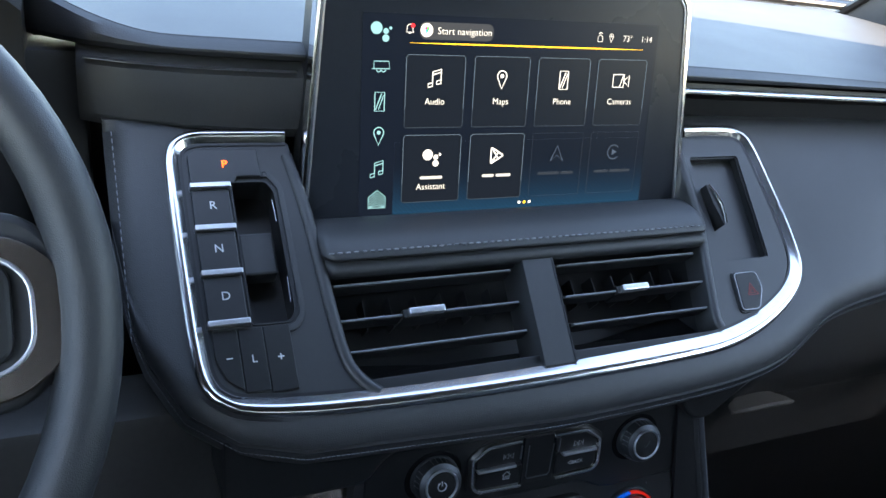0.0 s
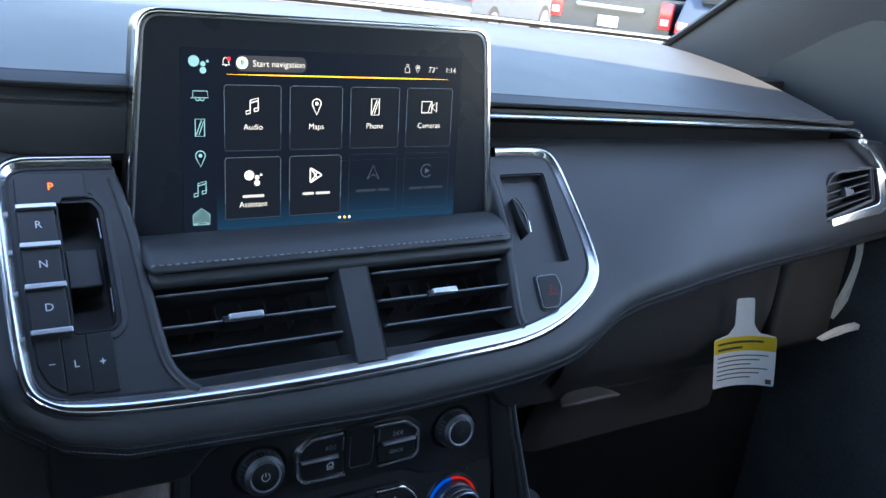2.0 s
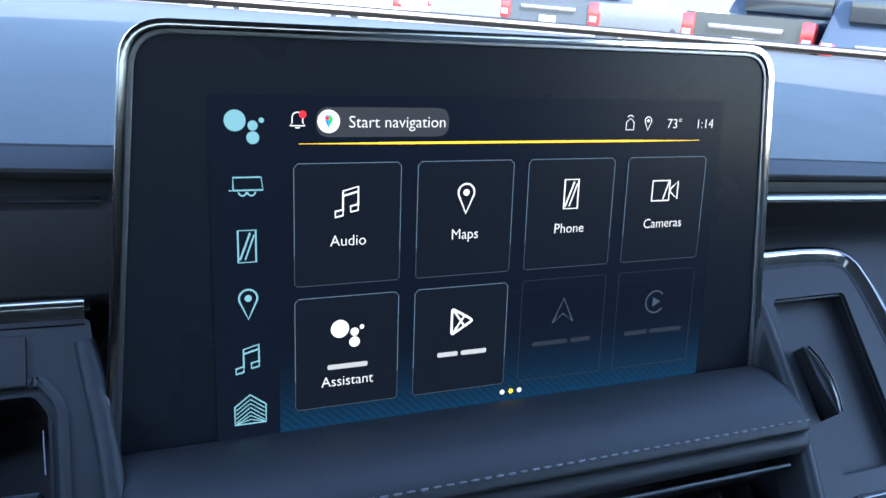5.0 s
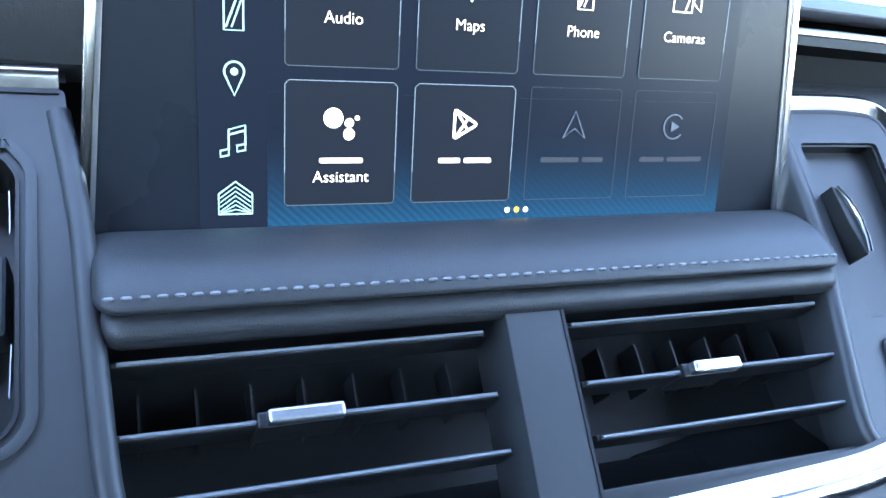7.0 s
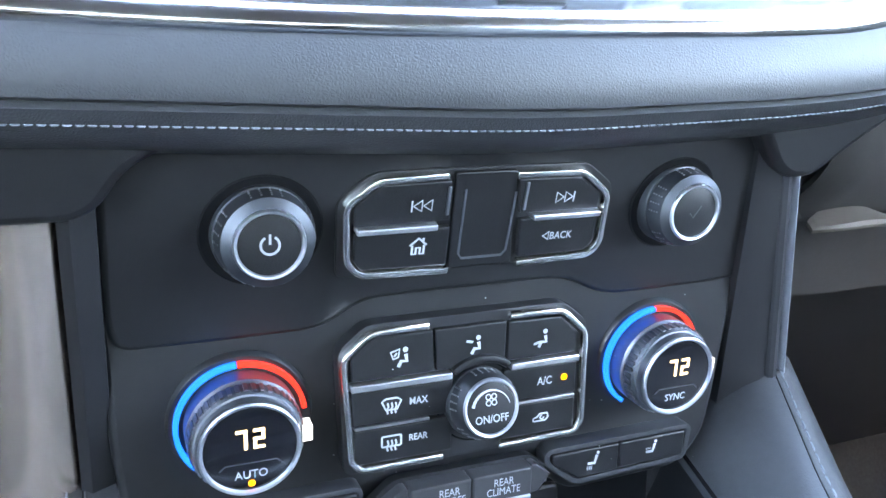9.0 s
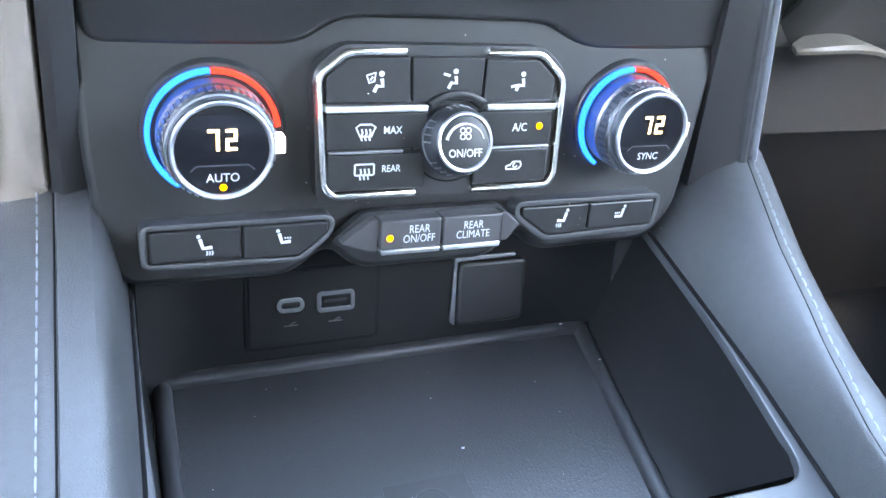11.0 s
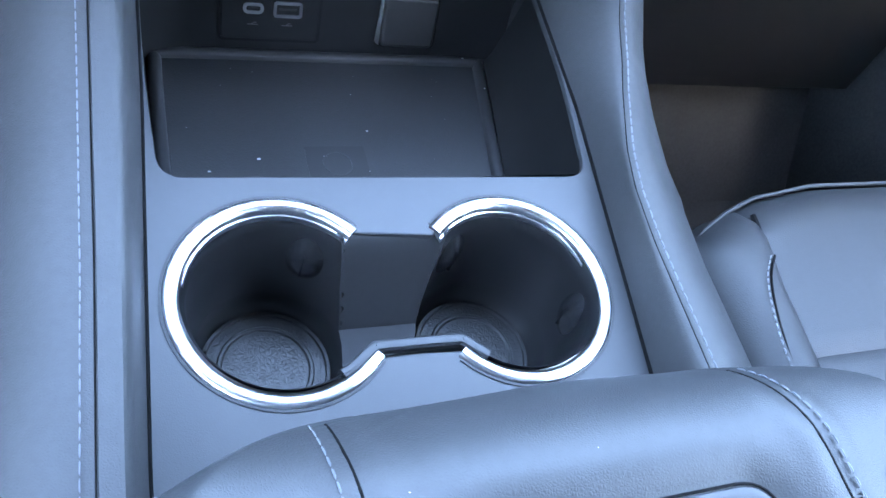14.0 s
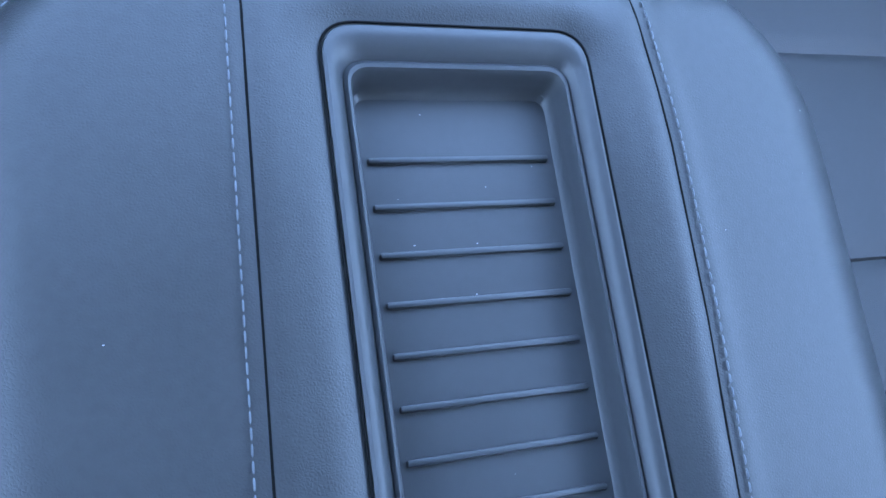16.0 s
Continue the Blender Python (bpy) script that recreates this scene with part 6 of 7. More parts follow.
for y, dz in ((0.3350, 0.0016), (0.3335, 0.0014), (0.3318, 0.0002), (0.3300, -0.0025), (0.3275, -0.0090), (0.3250, -0.0180), (0.3215, -0.030), (0.3165, -0.042), (0.3120, -0.052), (0.305, -0.0548), (0.290, -0.055),
              (0.2755, -0.053), (0.2725, -0.045), (0.2710, -0.02), (0.2705, -0.001)):
    r = well_r(dz)
    xa, xb = CUP_L[0] + math.sqrt(r * r - (y - CUP_L[1]) ** 2) - 0.0012, CUP_R[0] - math.sqrt(r * r - (y - CUP_R[1]) ** 2) + 0.0012
    rows.append([(xa + (xb - xa) * i / 12, y, zc + dz) for i in range(13)])
part("saddle", grid(rows), SADDLE, cups, "black saddle between the wells")
part("saddle_back", box(-0.0330, 0.0080, 0.2690, 0.2745, zc - 0.058, zc - 0.004, 0.002, 2), SADDLE, cups)
bridge = smooth_line([(-0.0500, 0.2640), (-0.0440, 0.2672), (-0.0385, 0.2715), (-0.0340, 0.2745), (-0.0290, 0.2752), (0.0040, 0.2748), (0.0090, 0.2735), (0.0140, 0.2695), (0.0190, 0.2655)], 5)
part("bridge", sweep([(x, y, z_plate(y) + 0.0004) for x, y in bridge], [(-0.0028, -0.014), (-0.0028, 0.0008), (-0.0018, 0.0020), (0.0, 0.0024), (0.0018, 0.0020), (0.0028, 0.0008), (0.0028, -0.014)]), SOFT, cups, "black bar joining the wells")
part("slot_mark", slab(rect(-0.018, 0.006, 0.284, 0.2855), zc - 0.0548, zc - 0.0540), DARK, cups)

# ---- armrest lid ----
lid = thing("armrest_lid", (-0.006, 0.05, 0.47), "padded leather armrest lid with a ribbed tray", "armrest")
LCX, L_W, L_F = 0.001, 0.184, 0.2170


def lid_top(y):
    return 0.5515 + 0.10 * (y - 0.12)


def lid_edge(y):
    """Half the lid's width at y: round front corners."""
    t = (L_F - y) / 0.105
    return L_W * (1 - (1 - min(1.0, max(0.0, t))) ** 2.8) ** (1 / 2.8)


RX0, RX1, RYF = -0.0555, 0.0490, 0.1655


def recess_d(x, y):
    """Distance into the rounded tray outline, from its edge."""
    cx, hw, r = (RX0 + RX1) / 2, (RX1 - RX0) / 2, 0.014
    qx, qy = abs(x - cx) - (hw - r), (y - (RYF - r))
    return r - (math.hypot(max(qx, 0), max(qy, 0)) + min(max(qx, qy), 0))


def SEAM_L(y):
    return -0.0810 - 0.004 * min(1.0, (0.17 - y) / 0.16) - 0.004 * max(0.0, (y - 0.17) / 0.05)


def SEAM_R(y):
    return table([(-0.2, 0.066), (-0.02, 0.0720), (0.05, 0.0755), (0.118, 0.0765), (0.14, 0.0755), (0.18, 0.0720), (0.222, 0.064)], y)


def lid_z(x, y):
    w_ = lid_edge(y)
    g_ = (x - LCX) / max(w_, 1e-4)
    d_ = min(w_ * (1 - abs(g_)), L_F - y)
    return lid_top(y) - 0.034 * (1 - min(1.0, max(0.0, d_) / (0.050 - 0.014 * min(1.0, max(0.0, -g_ - 0.6) / 0.3)))) ** 2.4 - 0.006 * g_ * g_


rows = []
NY, NX = 120, 130
for j in range(NY + 1):
    f = j / NY
    y = L_F - 0.0006 - 0.40 * f ** 1.25
    w = lid_edge(y)
    sec = []
    for i in range(NX + 1):
        g = -1 + 2 * i / NX
        g = math.copysign(abs(g) ** 0.86, g)
        x = LCX + g * w
        z = lid_z(x, y)
        for sx in (SEAM_L(y), SEAM_R(y)):
            z += 0.0012 * math.exp(-((abs(x - sx) - 0.006) / 0.006) ** 2)
        rd = recess_d(x, y)
        z -= 0.0045 * min(1.0, max(0.0, (rd + 0.016) / 0.016)) ** 2
        sec.append((x, y, z))
    rows.append(sec)
part("cover", grid(rows, lambda c: recess_d(c.x, c.y) < 0.005), LEATHER_SMOOTH, lid, "soft dark grey leather cover")
# sides of the lid
rows = []
rim_pts = [(LCX + s * lid_edge(y), y) for s, ys in ((-1, np.linspace(-0.188, L_F - 0.0006, 50)), (1, np.linspace(L_F - 0.0006, -0.188, 50))) for y in ys]
for x, y in rim_pts:
    zt_ = lid_top(y) - 0.040
    rows.append([(x, y, zt_ + 0.0005), (LCX + (x - LCX) * 1.004, y + 0.001, zt_ - 0.004), (LCX + (x - LCX) * 0.99, y - 0.002, zt_ - 0.022), (LCX + (x - LCX) * 0.95, y - 0.010, zt_ - 0.034)])
part("side_band", grid(rows), LEATHER_SMOOTH, lid)
for seam, sgn in ((SEAM_L, -1), (SEAM_R, 1)):
    ys = [0.209 - 0.38 * j / 99 for j in range(100)]
    part("seam", tube([(seam(y), y, lid_z(seam(y), y) + 0.0004) for y in ys], 0.00055, 6), SEAM, lid, "dark sewn seam")
    off = 0.0055 if sgn < 0 else 0.0042
    line = [(seam(y) + sgn * off, y, lid_z(seam(y) + sgn * off, y) + 0.0016) for y in ys]
    part("seam_stitching", stitches(line, 0.0036, 0.0011, 0.00062), THREAD, lid, "pale thread stitching")
line = []
for j in range(60):
    y = 0.196 - 0.30 * (j / 59) ** 1.3
    x = LCX - lid_edge(y) * 0.945
    line.append((x, y, lid_z(x, y) + 0.0006))
part("edge_stitching", stitches(line, 0.0040, 0.0013, 0.0007), THREAD, lid)

# the tray let into the lid
def tray_loop(d):
    """The tray's outline, drawn in by d."""
    r = max(0.003, 0.014 - d * 0.6)
    back = -0.17 + d
    front = RYF - 1.45 * d
    return rounded([(RX0 + d, back), (RX1 - d, back), (RX1 - d, front), (RX0 + d, front)], [r, r, r, r], 8)


STEPS = [(0.0, -0.012), (0.0, -0.0050), (0.0006, -0.0036), (0.0018, -0.0030), (0.0038, -0.0034), (0.0060, -0.0054), (0.0073, -0.0076), (0.0079, -0.0086), (0.0085, -0.0076), (0.0092, -0.0068), (0.0102, -0.0070),
         (0.0109, -0.0086), (0.0116, -0.0140), (0.0123, -0.0182), (0.0138, -0.0200)]
rows = []
for d, h in STEPS:
    lp = tray_loop(d)
    dense = []
    for p, q in zip(lp, lp[1:] + lp[:1]):
        n_ = max(1, int(math.hypot(q[0] - p[0], q[1] - p[1]) / 0.02)) if d < 0 else (12 if math.hypot(q[0] - p[0], q[1] - p[1]) > 0.03 else 1)
        dense += [(p[0] + (q[0] - p[0]) * k / n_, p[1] + (q[1] - p[1]) * k / n_) for k in range(n_)]
    rows.append([(x, y, lid_top(y) + h) for x, y in dense + dense[:1]])
n_min = min(len(r) for r in rows)
bm = grid([r[:n_min] for r in rows])
last = tray_loop(STEPS[-1][0])
bm.faces.new([bm.verts.new((x, y, lid_top(y) + STEPS[-1][1])) for x, y in last])
part("tray_insert", bm, INSERT, lid, "soft black plastic tray insert")
# near-black bead stands in for shade between leather and insert
part("shadow_gap", tube([(x, y, lid_top(y) - 0.0040) for x, y in tray_loop(-0.0003)], 0.0005, 6, True), SEAM, lid, "dark bead drawn as the shade in the tray's gap")
for k in range(16):
    y = 0.1215 - 0.01745 * k
    rib = box(-0.0392, 0.0324, -0.0012, 0.0012, -0.002, 0.0018, 0.0008, 2)
    part("rib", rib, INSERT, lid, m=Matrix.Translation((0, y, lid_top(y) - 0.0200)))
part("body", box(-0.150, 0.140, -0.35, 0.185, 0.03, 0.505, 0.02, 3), LEATHER_SMOOTH, console, "leather-covered console box")

bm = bmesh.new()
random.seed(11)
for _ in range(22):
    x, y, r = random.uniform(-0.15, 0.15), random.uniform(-0.16, 0.19), random.uniform(0.00012, 0.00030)
    if recess_d(x, y) > -0.004:
        x, y = random.uniform(-0.034, 0.028), random.uniform(0.0, 0.14)
        z = lid_top(y) - 0.0200
    else:
        z = lid_z(x, y) + 0.0003
    s_ = bmesh.new()
    bmesh.ops.create_icosphere(s_, subdivisions=1, radius=r)
    bmesh.ops.scale(s_, vec=(1.5, 0.8, 0.5), verts=s_.verts)
    bmesh.ops.translate(s_, vec=(x, y, z), verts=s_.verts)
    add(bm, s_)
tagged(part("dust_specks", bm, DUST, lid, "pale dust specks"), kind="stuff")

# ---- passenger seat ----
seat = thing("passenger_seat", (0.52, 0.10, 0.02), "dark grey leather passenger seat with stitched bolsters", "seat")


def seat_front(x):
    """The seat's rounded front edge."""
    return table([(0.206, 0.320), (0.209, 0.341), (0.219, 0.355), (0.251, 0.372), (0.281, 0.383), (0.339, 0.392), (0.60, 0.394), (0.70, 0.380), (0.755, 0.340)], x)


def seat_seam(y):
    """Where the bolster meets the cushions."""
    return table([(-0.2, 0.226), (0.20, 0.230), (0.307, 0.246), (0.353, 0.260), (0.39, 0.264)], y)


def seat_pad(x0, x1, y0, y1, z1, outer, crown):
    """A padded piece of the seat top: soft round at the outer edges, a sewn groove at the others; y1 None is the front edge."""
    rows_ = []
    for j in range(49):
        f = (j / 48) ** 0.8
        sec_ = []
        for i in range(41):
            g = 0.5 - 0.5 * math.cos(math.pi * i / 40)
            x = x0 + (x1 - x0) * g
            ye = seat_front(x) if y1 is None else y1
            y = y0 + (ye - y0) * f
            x += (seat_seam(y) - 0.26) * (g if x1 < 0.3 else 1 - g if x0 < 0.3 else 0) ** 2
            free, sewn = [1.0], [1.0, y - y0]
            (free if "l" in outer else sewn).append((x1 - x0) * g)
            (free if "r" in outer else sewn).append((x1 - x0) * (1 - g))
            (free if y1 is None else sewn).append(ye - y)
            a, b = max(0.0, min(1.0, min(free) / 0.034)), max(0.0, min(1.0, min(sewn) / 0.009))
            z = z1 - 0.034 * (1 - math.sqrt(1 - (1 - a) ** 2)) - 0.0110 * (1 - b) ** 2 + crown * math.sin(math.pi * g) * math.sin(math.pi * f)
            sec_.append((x, y, z))
        sec_.append(sec_[-1])
        rows_.append(sec_[:-1])
    return thick(grid(rows_), -0.012)


part("cushion", seat_pad(0.2600, 0.70, 0.2605, None, 0.400, "", 0.006), SHADED_SEAT_LEATHER, seat, "smooth grey leather cushion front")
part("cushion", seat_pad(0.2600, 0.70, 0.1085, 0.2600, 0.399, "", 0.005), SHADED_SEAT_LEATHER, seat)
part("cushion", seat_pad(0.2600, 0.70, -0.20, 0.1080, 0.398, "", 0.005), SHADED_SEAT_LEATHER, seat)
part("bolster", seat_pad(0.2065, 0.2595, -0.20, None, 0.404, "l", 0.003), SHADED_SEAT_LEATHER, seat, "raised side bolster")
part("bolster", seat_pad(0.7005, 0.755, -0.20, None, 0.404, "r", 0.003), SHADED_SEAT_LEATHER, seat)
part("base", box(0.222, 0.745, -0.25, 0.345, 0.14, 0.372, 0.02, 3), LEATHER, seat)
part("plinth", box(0.29, 0.71, -0.20, 0.30, 0.02, 0.16, 0.01), HARD, seat, "black seat mount")
back_ = box(0.26, 0.74, -0.075, 0.075, 0.0, 0.68, 0.045, 4)
part("backrest", back_, SHADED_SEAT_LEATHER, seat, m=Matrix.Translation((0, -0.28, 0.36)) @ Matrix.Rotation(radians(18), 4, "X"))
for y in (0.26025, 0.10825):
    part("seam", tube([(x, y, 0.3950) for x in np.linspace(0.262, 0.70, 30)], 0.0034, 8), SEAM, seat, "dark sewn seam")
part("piping", tube([(x, seat_front(x) + 0.003, 0.3995) for x in np.linspace(0.216, 0.70, 60)], 0.0016), SHADED_SEAT_LEATHER, seat)
part("seam", tube([(seat_seam(y), y, 0.4085) for y in np.linspace(-0.15, 0.365, 60)], 0.0020, 6), SEAM, seat, "dark sewn seam")
SEAT_SEWN = [(0.249, 0.328, 0.4160), (0.236, 0.312, 0.4168), (0.226, 0.286, 0.4162), (0.2205, 0.255, 0.4150), (0.2180, 0.20, 0.4142), (0.2150, 0.0, 0.4130)]
part("seam_stitching", stitches([(x, y, z + 0.0012) for x, y, z in smooth_line(SEAT_SEWN, 6)], 0.0038, 0.0016, 0.0009), THREAD_PALE, seat)
part("seam", tube([(x + 0.0035, y, z + 0.0004) for x, y, z in smooth_line(SEAT_SEWN, 6)], 0.0009, 6), SEAM, seat, "dark sewn seam")

# ---- steering wheel ----
wheel = thing("steering_wheel", (-0.45, 0.44, 0.76), "dark leather steering wheel with a satin spoke bezel", "steering wheel")
MWH = Matrix.Translation((-0.4575, 0.476, 0.762)) @ Matrix.Rotation(radians(62), 4, "X")
bm = bmesh.new()
rim_path = [(0.180 * math.cos(2 * math.pi * i / 72), 0.180 * math.sin(2 * math.pi * i / 72), 0) for i in range(72)]
part("rim", sweep(rim_path, [(0.0140 * math.cos(2 * math.pi * i / 16), 0.0145 * math.sin(2 * math.pi * i / 16)) for i in range(16)], True), LEATHER, wheel, "smooth leather rim", m=MWH.copy())
part("hub", slab(rounded([(-0.075, -0.06), (0.075, -0.06), (0.085, 0.05), (-0.085, 0.05)], 0.03), -0.03, 0.012, 0.012, 3), SOFT, wheel, m=MWH.copy())
for s in (-1, 1):
    sp = [(0.06 * s, -0.045), (0.152 * s, -0.042), (0.178 * s, -0.016), (0.178 * s, 0.020), (0.155 * s, 0.045), (0.06 * s, 0.045)]
    sp = sp if s > 0 else sp[::-1]
    part("spoke", slab(rounded(sp, 0.012), -0.012, 0.004, 0.004, 3), SOFT, wheel, m=MWH.copy())
    bz = [(0.075 * s, -0.034), (0.150 * s, -0.038), (0.174 * s, -0.018), (0.174 * s, 0.014), (0.154 * s, 0.034), (0.075 * s, 0.036)]
    bz = rounded(bz if s > 0 else bz[::-1], 0.013)
    iz = [(0.080 * s, -0.023), (0.146 * s, -0.026), (0.158 * s, -0.015), (0.158 * s, 0.014), (0.146 * s, 0.025), (0.080 * s, 0.025)]
    iz = rounded(iz if s > 0 else iz[::-1], 0.008)
    part("bezel", plate(bz, [iz], 0.0, 0.0080), BEZEL, wheel, "dark satin metal bezel", m=MWH.copy())
    part("bezel_line", ribbon(iz, 0.0022, 0.004, 0.0090, True, 0.0006), SATIN, wheel, "bright inner line", m=MWH.copy())
    part("switch_pad", slab(rounded([(0.082 * s, -0.022), (0.150 * s, -0.021), (0.150 * s, 0.022), (0.082 * s, 0.024)] if s > 0 else [(0.082 * s, 0.024), (0.150 * s, 0.022), (0.150 * s, -0.021), (0.082 * s, -0.022)], 0.010), 0.0, 0.009, 0.002), DARK, wheel, "black switch pad", m=MWH.copy())
part("lower_spoke", slab(rounded([(-0.03, -0.17), (0.03, -0.17), (0.06, -0.05), (-0.06, -0.05)], 0.01), -0.012, 0.003, 0.004), SOFT, wheel, m=MWH.copy())
part("column", lathe([(0.045, -0.18), (0.045, -0.02), (0.0, -0.02)], 24), HARD, wheel, m=MWH.copy())

hood = thing("instrument_hood", (-0.46, 0.66, 0.80), "black padded hood over the instruments", "instrument panel")
rows = []
for i in range(31):
    x = -0.66 + 0.36 * i / 30
    e = abs((x + 0.48) / 0.18)
    top = 0.945 - 0.055 * e ** 3
    rows.append([(x, 0.625, 0.80), (x, 0.620, top - 0.02), (x, 0.628, top - 0.004), (x, 0.645, top), (x, 0.75, top), (x, 0.85, top - 0.025), (x, 0.95, 0.88)])
bm = thick(grid(rows), -0.006)
part("hood", bm, DARK, hood)
part("cheek", box(-0.330, -0.300, 0.660, 0.90, 0.70, 0.910, 0.012, 3), DARK, hood)
part("back", box(-0.64, -0.31, 0.70, 0.72, 0.70, 0.90, 0.002), GLOSS, hood, "dark instrument glass")

# ---- outer air vent on the passenger's side ----
def side_vent():
    v = thing("air_vent", (0.68, 0.575, 0.70), "slatted side air vent above a chrome bar", "air vent")
    m, o = MV.copy(), VENT_LINE
    part("housing", well(o, -0.03, 0.004), VOID, v, m=m.copy())
    part("frame", ribbon(o, 0.003, -0.006, 0.0025, True, 0.001), SOFT, v, m=m.copy())
    for k in range(4):
        ua, va, ub, vb = -0.0560 + 0.0040 * k, -0.0130 + 0.0110 * k, 0.0190, 0.0080 + 0.0085 * k
        part("slat", slab([(ua, va - 0.0008), (ub, vb - 0.0008), (ub, vb + 0.0012), (ua, va + 0.0012)], -0.018, 0.000, 0.0006), SOFT, v, m=m.copy())
    part("slider", slab(rounded([(-0.0230, 0.0060), (-0.0110, 0.0090), (-0.0105, 0.0150), (-0.0240, 0.0180)], 0.001), -0.004, 0.005, 0.001), SOFT, v, "dark slider tab", m=m.copy())
    ell = rounded([(-0.0662, -0.0325), (0.0290, -0.0128), (0.0371, -0.0010), (0.0323, 0.0401), (0.0235, 0.0399), (0.0262, 0.0030), (0.0215, -0.0025), (-0.0630, -0.0240)], [0.002, 0.008, 0.006, 0.001, 0.001, 0.004, 0.004, 0.001])
    part("chrome_bar", slab(ell, -0.006, 0.0075, 0.0022, 3), CHROME, v, "bright chrome bar", m=m.copy())


side_vent()

# ---- hanging tag ----
tag = thing("paper_tag", (0.565, 0.615, 0.485), "white and yellow printed warning tag hung from the glovebox", "tag")
MT = Matrix.Translation((0.540, 0.592, 0.556)) @ Matrix.Rotation(radians(-15), 4, "Y") @ Matrix.Rotation(radians(-35), 4, "Z") @ Matrix.Diagonal((0.77, 0.77, 0.86, 1)) @ plane_frame((0, 0, 0), (0, 0, 1), (0, -1, 0))


def bent(bm):
    for v in bm.verts:
        v.co.z += 0.012 * (v.co.x / 0.05) ** 2 - 0.04 * min(0.0, v.co.y) ** 2 * 10
    return bm


def card(outline, w):
    bm = bmesh.new()
    f = bm.faces.new([bm.verts.new((x, y, w)) for x, y in outline])
    ext = bmesh.ops.extrude_face_region(bm, geom=[f])
    bmesh.ops.translate(bm, vec=(0, 0, 0.0004), verts=[v for v in ext["geom"] if isinstance(v, bmesh.types.BMVert)])
    bmesh.ops.triangulate(bm, faces=bm.faces[:])
    for _ in range(4):
        bmesh.ops.subdivide_edges(bm, edges=[e for e in bm.edges if e.calc_length() > 0.006], cuts=1)
        bmesh.ops.triangulate(bm, faces=[f for f in bm.faces if len(f.verts) > 3])
    return bm


shape = rounded([(-0.046, -0.062), (0.046, -0.062), (0.046, 0.022), (0.022, 0.026), (0.014, 0.040), (0.013, 0.082), (-0.013, 0.082), (-0.014, 0.040), (-0.024, 0.026), (-0.046, 0.022)], 0.004)
part("card", bent(card(shape, 0)), PAPER, tag, m=MT.copy(), smooth=False)
part("yellow_band", bent(card(rect(-0.0455, 0.0455, -0.002, 0.0215), 0.0010)), YELLOW, tag, "yellow printed band", m=MT.copy(), smooth=False)
for k, (u0, u1, v_) in enumerate(((-0.040, 0.028, 0.0135), (-0.040, -0.002, 0.004))):
    part("print_bar", bent(card(rect(u0, u1, v_ - 0.0018, v_ + 0.0018), 0.0020)), GREY_INK, tag, m=MT.copy(), smooth=False)
for k in range(6):
    v_ = -0.010 - 0.0075 * k
    part("print_bar", bent(card(rect(-0.040, 0.036 - 0.012 * ((k * 7) % 3), v_ - 0.0008, v_ + 0.0008), 0.0010)), GREY_INK, tag, m=MT.copy(), smooth=False)
part("print_block", bent(card(rect(0.034, 0.042, -0.058, -0.050), 0.0010)), GREY_INK, tag, m=MT.copy(), smooth=False)

# ---- cabin shell ----
CAR_GLASS = mat("car_glass", (0.02, 0.025, 0.03), 0.05, var=0.05, coat=0.5)
bm = box(-0.86, 0.86, -2.3, 0.98, -0.03, 0.0, 0)
setting("floor", bm, CARPET, "black carpeted cabin floor", "floor")
# unseen front edge, bowed unevenly to place the roof's shade on the dash
def roof_front(x):
    return 0.50 - (0.30 if x > 0 else 0.16) * math.hypot(x, 0.06)


# out of view: widened to stop sun streaks, dark to limit bounce
bm = grid([[(x, roof_front(x) if y is None else y, z - 0.04 * (x / 0.8) ** 2) for x in np.linspace(-0.79, 0.79, 25)] for y, z in ((None, 1.265), (0.24, 1.310), (0.0, 1.330), (-1.0, 1.335), (-2.0, 1.31), (-2.3, 1.28))])
setting("ceiling", thick(bm, 0.03), HEADLINER, "dark grey cabin roof lining, unseen, shaped to shade the dash", "ceiling")
# windscreen pillars
for s in (-1, 1):
    p = thing("windscreen_pillar", (s * 0.78, 0.95, 0.84), "grey trimmed pillar beside the windscreen", "pillar")
    rows = []
    for i in range(13):
        f = i / 12
        y, z = 0.985 - 0.66 * f, 0.835 + 0.455 * f
        x = 0.735 - 0.03 * f
        rows.append([(s * x, y + 0.030, z + 0.01), (s * (x + 0.004), y - 0.010, z), (s * (x + 0.030), y - 0.075 + 0.02 * f, z - 0.01), (s * (x + 0.060), y - 0.15 + 0.05 * f, z - 0.02), (s * (x + 0.085), y - 0.17 + 0.05 * f, z - 0.015)])
    part("trim", thick(grid(rows), -0.012), PILLAR, p, "soft grey pillar trim")
    part("seal", tube([(s * (0.733 - 0.03 * f), 0.985 - 0.66 * f + 0.034, 0.835 + 0.455 * f + 0.012) for f in np.linspace(0, 1, 12)], 0.006), DARK, p, "black glass seal")
# footwell sides and toe boards
for s in (-1, 1):
    setting("footwell_side", box(*sorted((s * 0.772, s * 0.798)), 0.30, 0.80, 0.0, 0.70, 0.008), CARPET, "black carpeted footwell side", "trim")
setting("toe_board", grid([[(x, y, z) for x in (-0.77, 0.0, 0.77)] for y, z in ((0.60, 0.002), (0.66, 0.02), (0.795, 0.22), (0.798, 0.40))]), CARPET, "black carpeted toe board", "floor")
